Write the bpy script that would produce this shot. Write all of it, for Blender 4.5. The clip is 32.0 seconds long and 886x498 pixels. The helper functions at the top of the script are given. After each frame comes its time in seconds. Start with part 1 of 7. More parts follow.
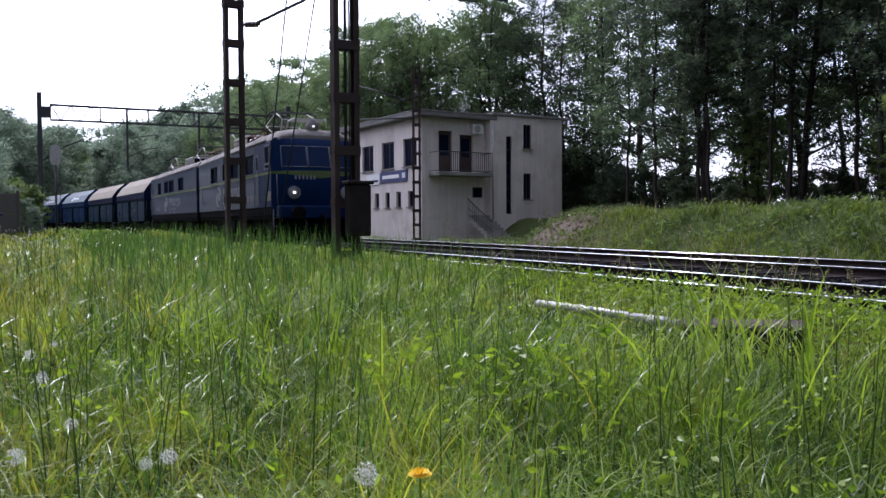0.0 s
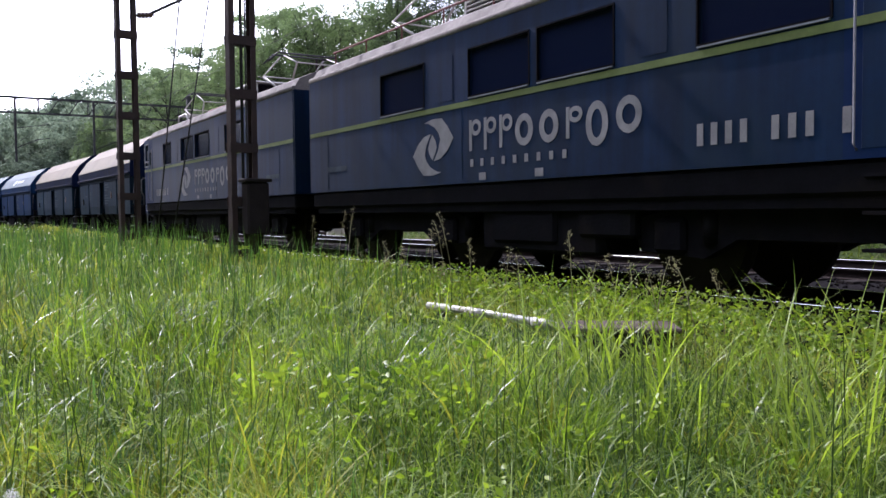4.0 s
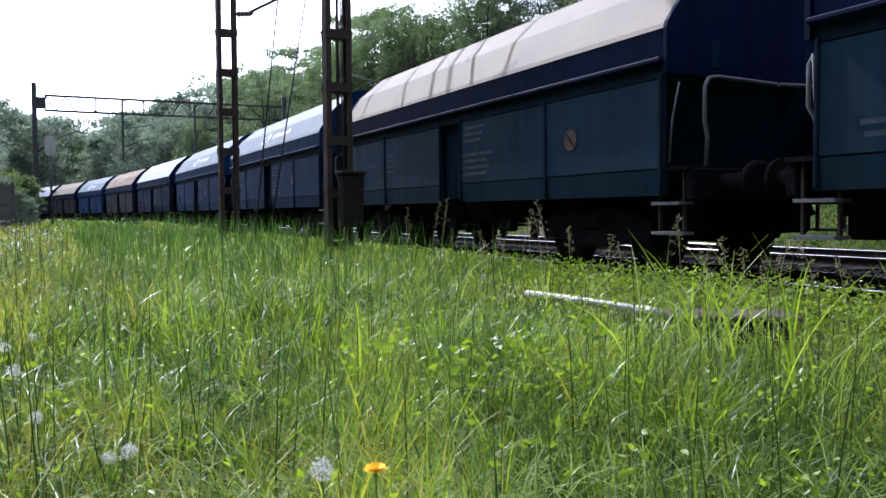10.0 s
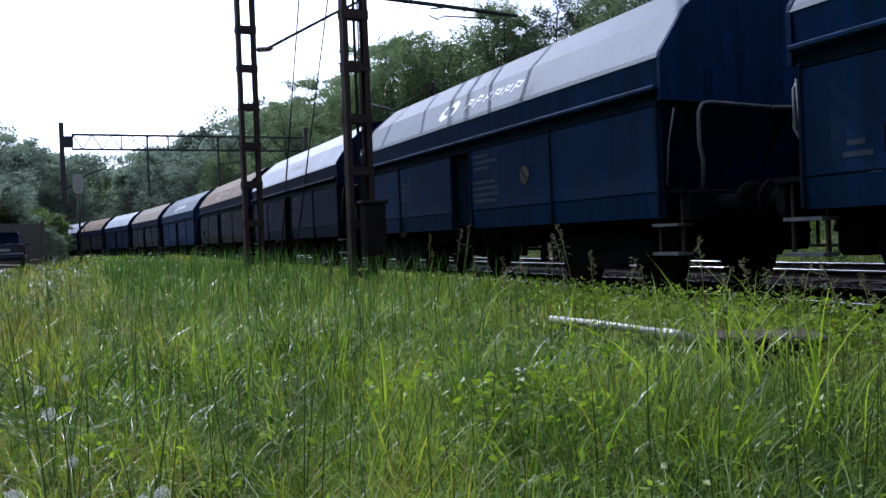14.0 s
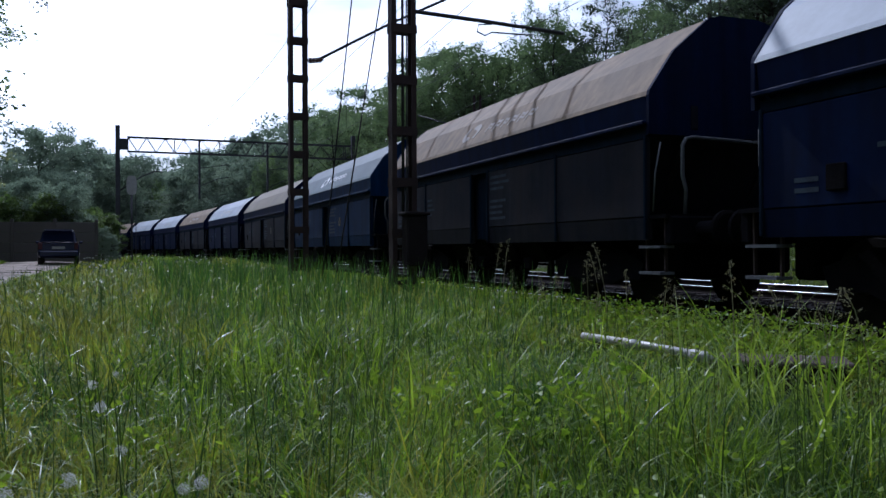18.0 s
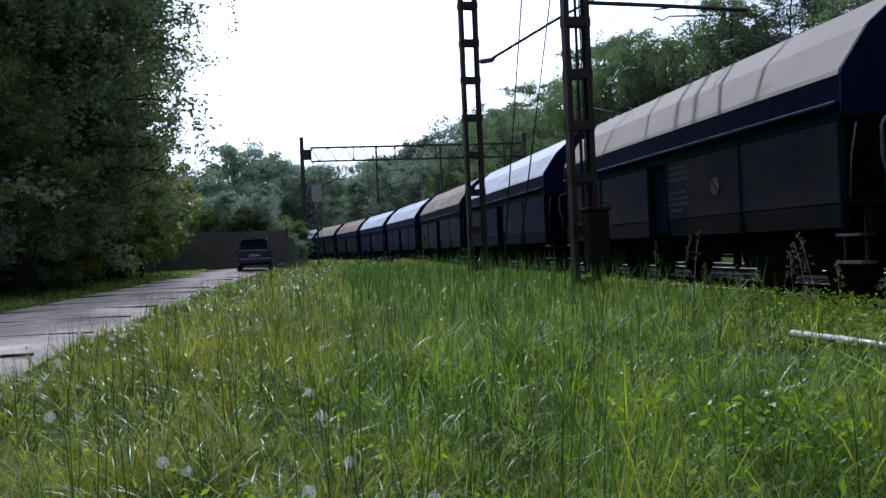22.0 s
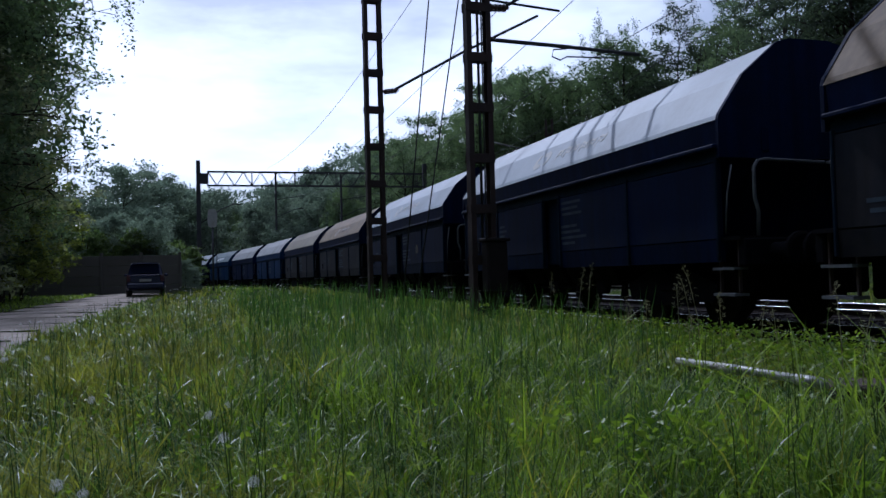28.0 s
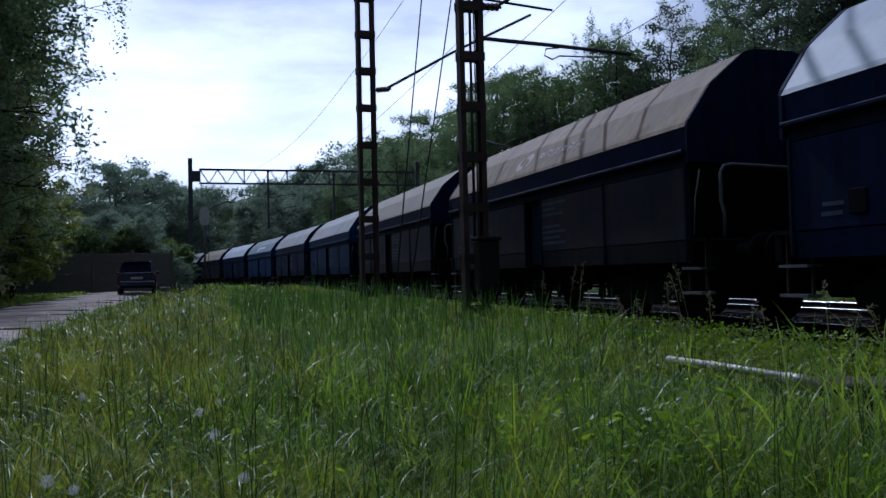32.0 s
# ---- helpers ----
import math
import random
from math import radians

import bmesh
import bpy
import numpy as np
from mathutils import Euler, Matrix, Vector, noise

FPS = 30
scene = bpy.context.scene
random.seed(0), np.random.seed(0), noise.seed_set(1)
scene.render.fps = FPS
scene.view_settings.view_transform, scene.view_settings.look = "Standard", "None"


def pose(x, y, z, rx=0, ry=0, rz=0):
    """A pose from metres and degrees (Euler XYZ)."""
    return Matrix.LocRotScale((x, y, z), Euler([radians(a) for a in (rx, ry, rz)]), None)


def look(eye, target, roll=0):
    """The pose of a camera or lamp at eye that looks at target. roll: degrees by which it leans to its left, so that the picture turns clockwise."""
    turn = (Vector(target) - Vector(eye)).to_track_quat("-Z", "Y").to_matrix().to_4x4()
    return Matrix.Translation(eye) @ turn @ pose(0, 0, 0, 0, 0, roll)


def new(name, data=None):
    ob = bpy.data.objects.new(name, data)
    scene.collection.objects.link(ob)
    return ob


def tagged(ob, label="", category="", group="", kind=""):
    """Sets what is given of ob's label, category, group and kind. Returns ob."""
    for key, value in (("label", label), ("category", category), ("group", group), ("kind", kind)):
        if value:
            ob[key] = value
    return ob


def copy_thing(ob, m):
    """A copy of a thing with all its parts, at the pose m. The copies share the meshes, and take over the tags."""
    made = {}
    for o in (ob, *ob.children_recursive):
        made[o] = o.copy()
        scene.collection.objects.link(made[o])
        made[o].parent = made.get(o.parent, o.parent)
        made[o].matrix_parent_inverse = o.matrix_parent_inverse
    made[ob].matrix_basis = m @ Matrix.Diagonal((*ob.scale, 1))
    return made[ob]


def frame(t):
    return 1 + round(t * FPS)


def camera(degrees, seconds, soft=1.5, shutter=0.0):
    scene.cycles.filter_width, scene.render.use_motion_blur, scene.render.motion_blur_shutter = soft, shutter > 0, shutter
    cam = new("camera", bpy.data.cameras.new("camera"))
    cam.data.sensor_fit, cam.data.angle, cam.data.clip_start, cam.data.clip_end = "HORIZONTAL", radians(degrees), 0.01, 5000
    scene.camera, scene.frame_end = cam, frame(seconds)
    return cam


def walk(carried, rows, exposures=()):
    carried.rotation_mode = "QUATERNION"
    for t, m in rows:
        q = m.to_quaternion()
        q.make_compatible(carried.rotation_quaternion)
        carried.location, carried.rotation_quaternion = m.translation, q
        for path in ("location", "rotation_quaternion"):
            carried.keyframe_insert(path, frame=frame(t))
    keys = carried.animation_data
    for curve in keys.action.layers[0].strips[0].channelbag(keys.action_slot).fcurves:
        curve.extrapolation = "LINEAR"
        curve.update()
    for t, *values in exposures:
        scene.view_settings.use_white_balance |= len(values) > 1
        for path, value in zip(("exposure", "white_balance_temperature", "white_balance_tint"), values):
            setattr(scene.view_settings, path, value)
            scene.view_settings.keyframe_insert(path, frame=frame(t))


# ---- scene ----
# ---- camera and its path ----
cam = camera(56.6, 32.0, soft=1.5)
PATH = [
    (0.0, -0.000, 0.000, 1.050, -25.66, -1.84, 0.26),
    (0.5, 0.008, -0.071, 1.073, -26.13, -1.20, 0.11),
    (1.0, 0.006, -0.109, 1.085, -26.84, -1.40, 0.28),
    (1.5, 0.017, -0.107, 1.093, -28.04, -1.77, 0.70),
    (2.0, 0.040, -0.155, 1.116, -32.69, -2.67, 0.07),
    (2.5, 0.062, -0.188, 1.134, -36.79, -4.01, -0.19),
    (3.0, 0.047, -0.128, 1.119, -34.66, -2.06, -1.08),
    (3.5, 0.090, -0.145, 1.203, -30.90, -0.24, -0.20),
    (4.0, 0.124, -0.171, 1.181, -31.92, -2.54, 0.49),
    (4.5, 0.136, -0.162, 1.172, -31.47, -1.63, -0.50),
    (6.5, 0.074, -0.004, 1.067, -32.95, -2.29, -1.30),
    (7.0, 0.088, -0.014, 1.059, -31.80, -0.36, -0.91),
    (7.5, 0.104, -0.010, 1.062, -32.62, -1.18, -0.67),
    (8.0, 0.125, -0.023, 1.097, -33.43, -2.57, -0.11),
    (8.5, 0.124, -0.046, 1.085, -32.61, -1.48, 0.54),
    (9.0, 0.107, -0.026, 1.083, -29.00, -1.01, 0.27),
    (9.5, 0.103, -0.030, 1.063, -26.35, -1.25, 0.69),
    (10.0, 0.100, 0.000, 1.047, -25.80, -2.51, 0.37),
    (10.5, 0.100, -0.011, 1.045, -25.52, -1.05, 0.37),
    (11.0, 0.104, -0.027, 1.057, -26.22, -1.49, 0.32),
    (11.5, 0.101, -0.077, 1.091, -26.48, -0.58, 0.97),
    (12.0, 0.109, -0.063, 1.114, -26.10, 0.12, 1.28),
    (12.5, 0.099, -0.031, 1.096, -26.18, -0.05, 1.16),
    (13.0, 0.105, -0.050, 1.083, -25.57, -0.25, 1.58),
    (13.5, 0.113, -0.015, 1.107, -27.91, -0.54, 1.77),
    (14.0, 0.093, -0.059, 1.093, -24.18, -0.80, 2.18),
    (14.5, 0.065, -0.059, 1.092, -23.10, 0.86, 1.71),
    (15.0, 0.082, -0.076, 1.097, -23.38, -0.27, 1.37),
    (15.5, 0.070, -0.044, 1.097, -23.30, -0.56, 0.15),
    (17.5, 0.049, -0.262, 1.122, -19.69, 0.12, 0.86),
    (18.0, 0.074, -0.274, 1.125, -21.14, -0.00, 0.27),
    (18.5, 0.050, -0.218, 1.141, -16.65, -0.98, 0.70),
    (19.0, 0.025, -0.163, 1.162, -9.90, -3.95, 2.97),
    (19.5, 0.023, -0.181, 1.158, -9.64, -4.10, 2.41),
    (20.0, 0.019, -0.171, 1.170, -10.30, -3.27, 1.99),
    (20.5, -0.021, -0.191, 1.173, -10.79, -1.30, 1.58),
    (21.0, -0.044, -0.192, 1.184, -9.67, 0.20, 2.79),
    (21.5, -0.043, -0.183, 1.179, -7.97, -1.07, 2.98),
    (22.0, -0.054, -0.161, 1.177, -9.16, 0.00, 2.46),
    (22.5, -0.063, -0.205, 1.175, -10.14, 0.47, 2.00),
    (23.0, -0.070, -0.189, 1.171, -11.50, 0.11, 1.65),
    (23.5, -0.063, -0.186, 1.173, -11.60, 0.09, 1.80),
    (24.0, -0.069, -0.195, 1.178, -12.78, 1.03, 0.70),
    (24.5, -0.079, -0.208, 1.176, -12.64, 0.97, 0.47),
    (25.0, -0.090, -0.213, 1.187, -12.56, 1.75, 1.55),
    (25.5, -0.073, -0.201, 1.186, -12.37, 2.88, 2.17),
    (26.0, -0.081, -0.232, 1.174, -13.81, 3.35, 1.49),
    (26.5, -0.087, -0.229, 1.167, -16.64, 2.25, 0.99),
    (28.5, -0.113, -0.252, 1.146, -16.14, 1.81, 1.53),
    (29.0, -0.113, -0.267, 1.158, -16.70, 2.16, 0.95),
    (29.5, -0.120, -0.270, 1.149, -16.28, 2.07, 1.36),
    (30.0, -0.113, -0.269, 1.155, -16.60, 1.97, 1.23),
    (30.5, -0.114, -0.273, 1.164, -17.10, 2.58, 1.17),
    (31.0, -0.114, -0.268, 1.159, -18.03, 2.12, 1.25),
    (31.5, -0.120, -0.280, 1.129, -15.46, 2.16, 0.50),
    (32.0, -0.108, -0.263, 1.144, -16.75, 1.72, 1.30),]
EXPOSURES = [(0.0, -0.46, 5570, 25), (1.0, -0.49, 5570, 25), (2.0, -0.19, 5740, 27), (3.0, 0.58, 5740, 27), (4.0, 0.10, 5740, 27), (7.0, 0.44, 5640, 27), (9.0, 0.16, 5640, 27), (10.0, 0.03, 5470, 22), (11.0, -0.16, 5370, 22),
             (13.0, -0.50, 5270, 22), (15.0, -0.93, 5170, 22), (18.0, -1.39, 5090, 19), (19.0, -0.79, 5290, 19), (20.0, -0.43, 5390, 19), (21.0, -0.73, 5290, 19), (23.0, -1.09, 5190, 19), (24.0, -1.28, 5090, 16),
             (25.0, -1.57, 5110, 16), (26.0, -1.67, 4940, 18), (29.0, -1.85, 5040, 18), (32.0, -1.87, 4940, 18)]
walk(cam, [(t, pose(x, y, z, 90 + pitch, roll, yaw)) for t, x, y, z, yaw, pitch, roll in PATH], EXPOSURES)

# ---- world and sun ----
SUN_WAY = Vector((-0.06, 0.735, 0.675)).normalized()
world = bpy.data.worlds.new("sky")
world.use_nodes = True
scene.world = world
wn = world.node_tree.nodes
sky = wn.new("ShaderNodeTexSky")
sky.sky_type = "NISHITA"
sky.sun_disc = False
sky.sun_elevation = math.asin(SUN_WAY.z)
sky.sun_rotation = math.atan2(SUN_WAY.x, SUN_WAY.y)
sky.air_density, sky.dust_density, sky.ozone_density = 1.0, 1.5, 1.0
wn["Background"].inputs["Strength"].default_value = 0.14
tex = wn.new("ShaderNodeTexCoord")
flat = wn.new("ShaderNodeMapping")
flat.inputs["Scale"].default_value = (1.0, 1.0, 3.2)
flat.inputs["Location"].default_value = (3.1, 1.7, 0.4)
cloud = wn.new("ShaderNodeTexNoise")
cloud.inputs["Scale"].default_value, cloud.inputs["Detail"].default_value, cloud.inputs["Roughness"].default_value = 1.5, 9.0, 0.55
cover = wn.new("ShaderNodeMapRange")
cover.inputs["From Min"].default_value, cover.inputs["From Max"].default_value = 0.43, 0.64
cover.inputs["To Min"].default_value, cover.inputs["To Max"].default_value = 0.26, 0.92
blend = wn.new("ShaderNodeMix")
blend.data_type = "RGBA"
wl = world.node_tree.links
# clouds are brighter towards the sun
near_sun = wn.new("ShaderNodeVectorMath")
near_sun.operation = "DOT_PRODUCT"
near_sun.inputs[1].default_value = SUN_WAY
wl.new(tex.outputs["Generated"], near_sun.inputs[0])
aureole = wn.new("ShaderNodeMapRange")
aureole.interpolation_type = "SMOOTHSTEP"
aureole.inputs["From Min"].default_value, aureole.inputs["From Max"].default_value = 0.1, 1.0
aureole.inputs["To Min"].default_value, aureole.inputs["To Max"].default_value = 7.5, 42.0
wl.new(near_sun.outputs["Value"], aureole.inputs["Value"])
tone = wn.new("ShaderNodeCombineColor")
for k in ("Red", "Green", "Blue"):
    wl.new(aureole.outputs["Result"], tone.inputs[k])
wl.new(tone.outputs["Color"], blend.inputs["B"])
wl.new(tex.outputs["Generated"], flat.inputs["Vector"])
wl.new(flat.outputs["Vector"], cloud.inputs["Vector"])
wl.new(cloud.outputs["Fac"], cover.inputs["Value"])
wl.new(cover.outputs["Result"], blend.inputs["Factor"])
wl.new(sky.outputs["Color"], blend.inputs["A"])
wl.new(blend.outputs["Result"], wn["Background"].inputs["Color"])
sun = new("sun", bpy.data.lights.new("sun", "SUN"))
sun.data.energy, sun.data.angle, sun.data.color = 5.0, radians(0.6), (1.0, 0.95, 0.86)
sun.matrix_world = look((0, 0, 60), Vector((0, 0, 60)) - SUN_WAY)


# ---- materials ----
def mat(name, base, rough=0.6, metal=0.0, vary=0.25, scale=4.0, fine=40.0, bump=0.1, bump_scale=None,
        other=None, other_scale=0.6, other_amount=0.5, spec=0.4, island=0.0, obj=0.0, streak=0.0, dust=0.0):
    """A surface with grain and stains at two scales, fine relief, and chance differences from piece to piece."""
    m = bpy.data.materials.new(name)
    m.use_nodes = True
    n, l = m.node_tree.nodes, m.node_tree.links
    b = n["Principled BSDF"]
    b.inputs["Roughness"].default_value = rough
    b.inputs["Metallic"].default_value = metal
    b.inputs["Specular IOR Level"].default_value = spec
    b.inputs["Sheen Weight"].default_value, b.inputs["Sheen Roughness"].default_value = dust, 0.35
    tc = n.new("ShaderNodeTexCoord")
    big = n.new("ShaderNodeTexNoise")
    big.inputs["Scale"].default_value, big.inputs["Detail"].default_value = scale, 6.0
    small = n.new("ShaderNodeTexNoise")
    small.inputs["Scale"].default_value, small.inputs["Detail"].default_value = fine, 4.0
    for t in (big, small):
        l.new(tc.outputs["Object"], t.inputs["Vector"])
    add = n.new("ShaderNodeMath")
    add.operation = "MULTIPLY_ADD"
    l.new(small.outputs["Fac"], add.inputs[0])
    add.inputs[1].default_value = 0.5
    l.new(big.outputs["Fac"], add.inputs[2])
    ramp = n.new("ShaderNodeMapRange")
    ramp.inputs["From Min"].default_value, ramp.inputs["From Max"].default_value = 0.45, 1.05
    ramp.inputs["To Min"].default_value, ramp.inputs["To Max"].default_value = 1 - vary, 1 + vary
    l.new(add.outputs[0], ramp.inputs["Value"])
    col = n.new("ShaderNodeMix")
    col.data_type = "RGBA"
    col.blend_type = "MULTIPLY"
    col.inputs["Factor"].default_value = 1.0
    col.inputs["A"].default_value = (*base, 1)
    last = ramp.outputs["Result"]
    if island or obj:
        if island:
            src = n.new("ShaderNodeNewGeometry").outputs["Random Per Island"]
        else:
            src = n.new("ShaderNodeObjectInfo").outputs["Random"]
        r = n.new("ShaderNodeMapRange")
        r.inputs["To Min"].default_value, r.inputs["To Max"].default_value = 1 - (island or obj), 1 + (island or obj)
        l.new(src, r.inputs["Value"])
        mul = n.new("ShaderNodeMath")
        mul.operation = "MULTIPLY"
        l.new(last, mul.inputs[0])
        l.new(r.outputs["Result"], mul.inputs[1])
        last = mul.outputs[0]
    if streak:
        # dirt that runs down in narrow lines
        mp = n.new("ShaderNodeMapping")
        mp.inputs["Scale"].default_value = (5.0, 5.0, 0.35)
        run = n.new("ShaderNodeTexNoise")
        run.inputs["Scale"].default_value, run.inputs["Detail"].default_value = 1.0, 5.0
        l.new(tc.outputs["Object"], mp.inputs["Vector"])
        l.new(mp.outputs["Vector"], run.inputs["Vector"])
        sr = n.new("ShaderNodeMapRange")
        sr.inputs["From Min"].default_value, sr.inputs["From Max"].default_value = 0.35, 0.65
        sr.inputs["To Min"].default_value, sr.inputs["To Max"].default_value = 1 - streak, 1 + streak
        l.new(run.outputs["Fac"], sr.inputs["Value"])
        mul = n.new("ShaderNodeMath")
        mul.operation = "MULTIPLY"
        l.new(last, mul.inputs[0])
        l.new(sr.outputs["Result"], mul.inputs[1])
        last = mul.outputs[0]
    l.new(last, col.inputs["B"])
    out = col.outputs["Result"]
    if other:
        st = n.new("ShaderNodeTexNoise")
        st.inputs["Scale"].default_value, st.inputs["Detail"].default_value = other_scale, 8.0
        st.inputs["Roughness"].default_value = 0.65
        l.new(tc.outputs["Object"], st.inputs["Vector"])
        mr = n.new("ShaderNodeMapRange")
        mr.inputs["From Min"].default_value, mr.inputs["From Max"].default_value = 0.62 - 0.3 * other_amount, 0.72
        l.new(st.outputs["Fac"], mr.inputs["Value"])
        mx = n.new("ShaderNodeMix")
        mx.data_type = "RGBA"
        l.new(mr.outputs["Result"], mx.inputs["Factor"])
        l.new(out, mx.inputs["A"])
        mx.inputs["B"].default_value = (*other, 1)
        out = mx.outputs["Result"]
    l.new(out, b.inputs["Base Color"])
    if bump:
        bn = n.new("ShaderNodeBump")
        bn.inputs["Strength"].default_value, bn.inputs["Distance"].default_value = bump, 0.02
        tex = small
        if bump_scale:
            tex = n.new("ShaderNodeTexNoise")
            tex.inputs["Scale"].default_value, tex.inputs["Detail"].default_value = bump_scale, 5.0
            l.new(tc.outputs["Object"], tex.inputs["Vector"])
        l.new(tex.outputs["Fac"], bn.inputs["Height"])
        l.new(bn.outputs["Normal"], b.inputs["Normal"])
    return m


def leaf_mat(name, dark, light, through_colour, through_share=0.45, rough=0.5, patch=0.35, spec=0.2):
    """Leaves and blades: they reflect, let light through, and differ from one to the next and from patch to patch."""
    m = bpy.data.materials.new(name)
    m.use_nodes = True
    n, l = m.node_tree.nodes, m.node_tree.links
    n.remove(n["Principled BSDF"])
    geo = n.new("ShaderNodeNewGeometry")
    tc = n.new("ShaderNodeTexCoord")
    no = n.new("ShaderNodeTexNoise")
    no.inputs["Scale"].default_value = patch
    l.new(tc.outputs["Object"], no.inputs["Vector"])
    ad = n.new("ShaderNodeMath")
    ad.operation = "MULTIPLY_ADD"
    l.new(geo.outputs["Random Per Island"], ad.inputs[0])
    ad.inputs[1].default_value = 0.7
    mr = n.new("ShaderNodeMapRange")
    mr.inputs["From Min"].default_value, mr.inputs["From Max"].default_value = 0.3, 0.7
    mr.inputs["To Min"].default_value, mr.inputs["To Max"].default_value = -0.2, 0.5
    l.new(no.outputs["Fac"], mr.inputs["Value"])
    l.new(mr.outputs["Result"], ad.inputs[2])
    mx = n.new("ShaderNodeMix")
    mx.data_type = "RGBA"
    mx.inputs["A"].default_value, mx.inputs["B"].default_value = (*dark, 1), (*light, 1)
    l.new(ad.outputs[0], mx.inputs["Factor"])
    pr = n.new("ShaderNodeBsdfPrincipled")
    pr.inputs["Roughness"].default_value = rough
    pr.inputs["Specular IOR Level"].default_value = spec
    l.new(mx.outputs["Result"], pr.inputs["Base Color"])
    tr = n.new("ShaderNodeBsdfTranslucent")
    tm = n.new("ShaderNodeMix")
    tm.data_type, tm.blend_type = "RGBA", "MULTIPLY"
    tm.inputs["Factor"].default_value = 1.0
    l.new(mx.outputs["Result"], tm.inputs["A"])
    tm.inputs["B"].default_value = (*through_colour, 1)
    l.new(tm.outputs["Result"], tr.inputs["Color"])
    sh = n.new("ShaderNodeMixShader")
    sh.inputs["Fac"].default_value = through_share
    l.new(pr.outputs["BSDF"], sh.inputs[1])
    l.new(tr.outputs["BSDF"], sh.inputs[2])
    l.new(sh.outputs["Shader"], n["Material Output"].inputs["Surface"])
    return m


def glow_mat(name, colour, strength):
    m = bpy.data.materials.new(name)
    m.use_nodes = True
    b = m.node_tree.nodes["Principled BSDF"]
    b.inputs["Base Color"].default_value = (*colour, 1)
    b.inputs["Emission Color"].default_value = (*colour, 1)
    b.inputs["Emission Strength"].default_value = strength
    b.inputs["Roughness"].default_value = 0.2
    return m


def glass_mat(name, tint, rough=0.05):
    m = bpy.data.materials.new(name)
    m.use_nodes = True
    b = m.node_tree.nodes["Principled BSDF"]
    b.inputs["Base Color"].default_value = (*tint, 1)
    b.inputs["Roughness"].default_value = rough
    b.inputs["Transmission Weight"].default_value = 0.08
    b.inputs["IOR"].default_value = 1.15
    b.inputs["Specular IOR Level"].default_value = 0.1
    return m


M_EARTH = mat("earth_and_moss", (0.046, 0.066, 0.018), 0.95, vary=0.5, scale=0.7, fine=18, bump=0.6, other=(0.075, 0.068, 0.036), other_scale=0.25, spec=0.1)
M_BAREEARTH = mat("bare_brown_earth", (0.13, 0.1, 0.082), 0.95, vary=0.4, scale=2.5, fine=24, bump=0.9, other=(0.09, 0.075, 0.055), other_scale=1.2, other_amount=0.8, spec=0.1)
M_ROAD = mat("worn_concrete_road", (0.42, 0.36, 0.31), 0.9, vary=0.42, scale=2.2, fine=30, bump=0.8, other=(0.17, 0.14, 0.115), other_scale=0.9, other_amount=0.85, spec=0.15)
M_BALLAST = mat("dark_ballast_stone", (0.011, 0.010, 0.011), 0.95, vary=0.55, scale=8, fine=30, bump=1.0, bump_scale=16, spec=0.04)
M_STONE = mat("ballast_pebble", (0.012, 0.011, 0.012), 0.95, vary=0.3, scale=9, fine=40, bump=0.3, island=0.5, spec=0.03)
M_SLEEPER = mat("weathered_dark_sleeper", (0.02, 0.017, 0.016), 0.9, vary=0.3, scale=3, fine=30, bump=0.3, obj=0.2, spec=0.1)
M_RAIL = mat("rusty_rail_steel", (0.03, 0.022, 0.02), 0.8, 0.2, vary=0.3, scale=5, fine=40, bump=0.2, spec=0.15)
M_RAILTOP = mat("polished_rail_steel", (0.62, 0.62, 0.63), 0.16, 1.0, vary=0.08, scale=3, fine=60, bump=0.02)
M_RUST = mat("rust_brown_mast_steel", (0.042, 0.026, 0.022), 0.8, 0.2, vary=0.4, scale=3, fine=30, bump=0.25, other=(0.026, 0.022, 0.022), other_scale=1.4)
M_PLANK = mat("weathered_brown_plank", (0.09, 0.072, 0.06), 0.85, vary=0.35, scale=3, fine=30, bump=0.25, spec=0.1)
M_CABINET = mat("near_black_cabinet_steel", (0.02, 0.016, 0.016), 0.8, 0.1, vary=0.35, scale=3, fine=30, bump=0.2, spec=0.15)
# the side stripe's paint, with the cab front's shade put into its colour
M_NOSESTRIPE = mat("shaded_nose_stripe_paint", (0.075, 0.105, 0.035), 0.6, vary=0.2, scale=2, fine=20, bump=0.03, spec=0.15)
M_DARKSTEEL = mat("dark_grey_steel", (0.05, 0.05, 0.055), 0.6, 0.4, vary=0.3, scale=3, fine=30, bump=0.15)
M_WIRE = mat("oxidised_copper_wire", (0.03, 0.03, 0.032), 0.6, 0.5, vary=0.1, scale=2, bump=0)
M_INSUL = mat("brown_glazed_porcelain", (0.06, 0.03, 0.022), 0.25, vary=0.15, scale=6, bump=0.02)
M_GALV = mat("pale_galvanised_pipe", (0.42, 0.41, 0.39), 0.45, 0.3, vary=0.2, scale=5, fine=40, bump=0.08, other=(0.3, 0.27, 0.22), other_scale=3.0, other_amount=0.3)
M_CONC = mat("grey_concrete", (0.27, 0.26, 0.245), 0.9, vary=0.25, scale=2, fine=25, bump=0.3, other=(0.12, 0.115, 0.1), other_scale=0.9)
M_WALLCONC = mat("dirty_concrete_fence", (0.12, 0.113, 0.105), 0.9, vary=0.3, scale=1.2, fine=20, bump=0.3, other=(0.085, 0.08, 0.068), other_scale=0.6, other_amount=0.7, obj=0.12)
M_PLASTER = mat("pale_cream_plaster", (0.68, 0.61, 0.56), 0.9, vary=0.1, scale=0.6, fine=30, bump=0.15, other=(0.5, 0.44, 0.40), other_scale=0.5, other_amount=0.35, streak=0.06)
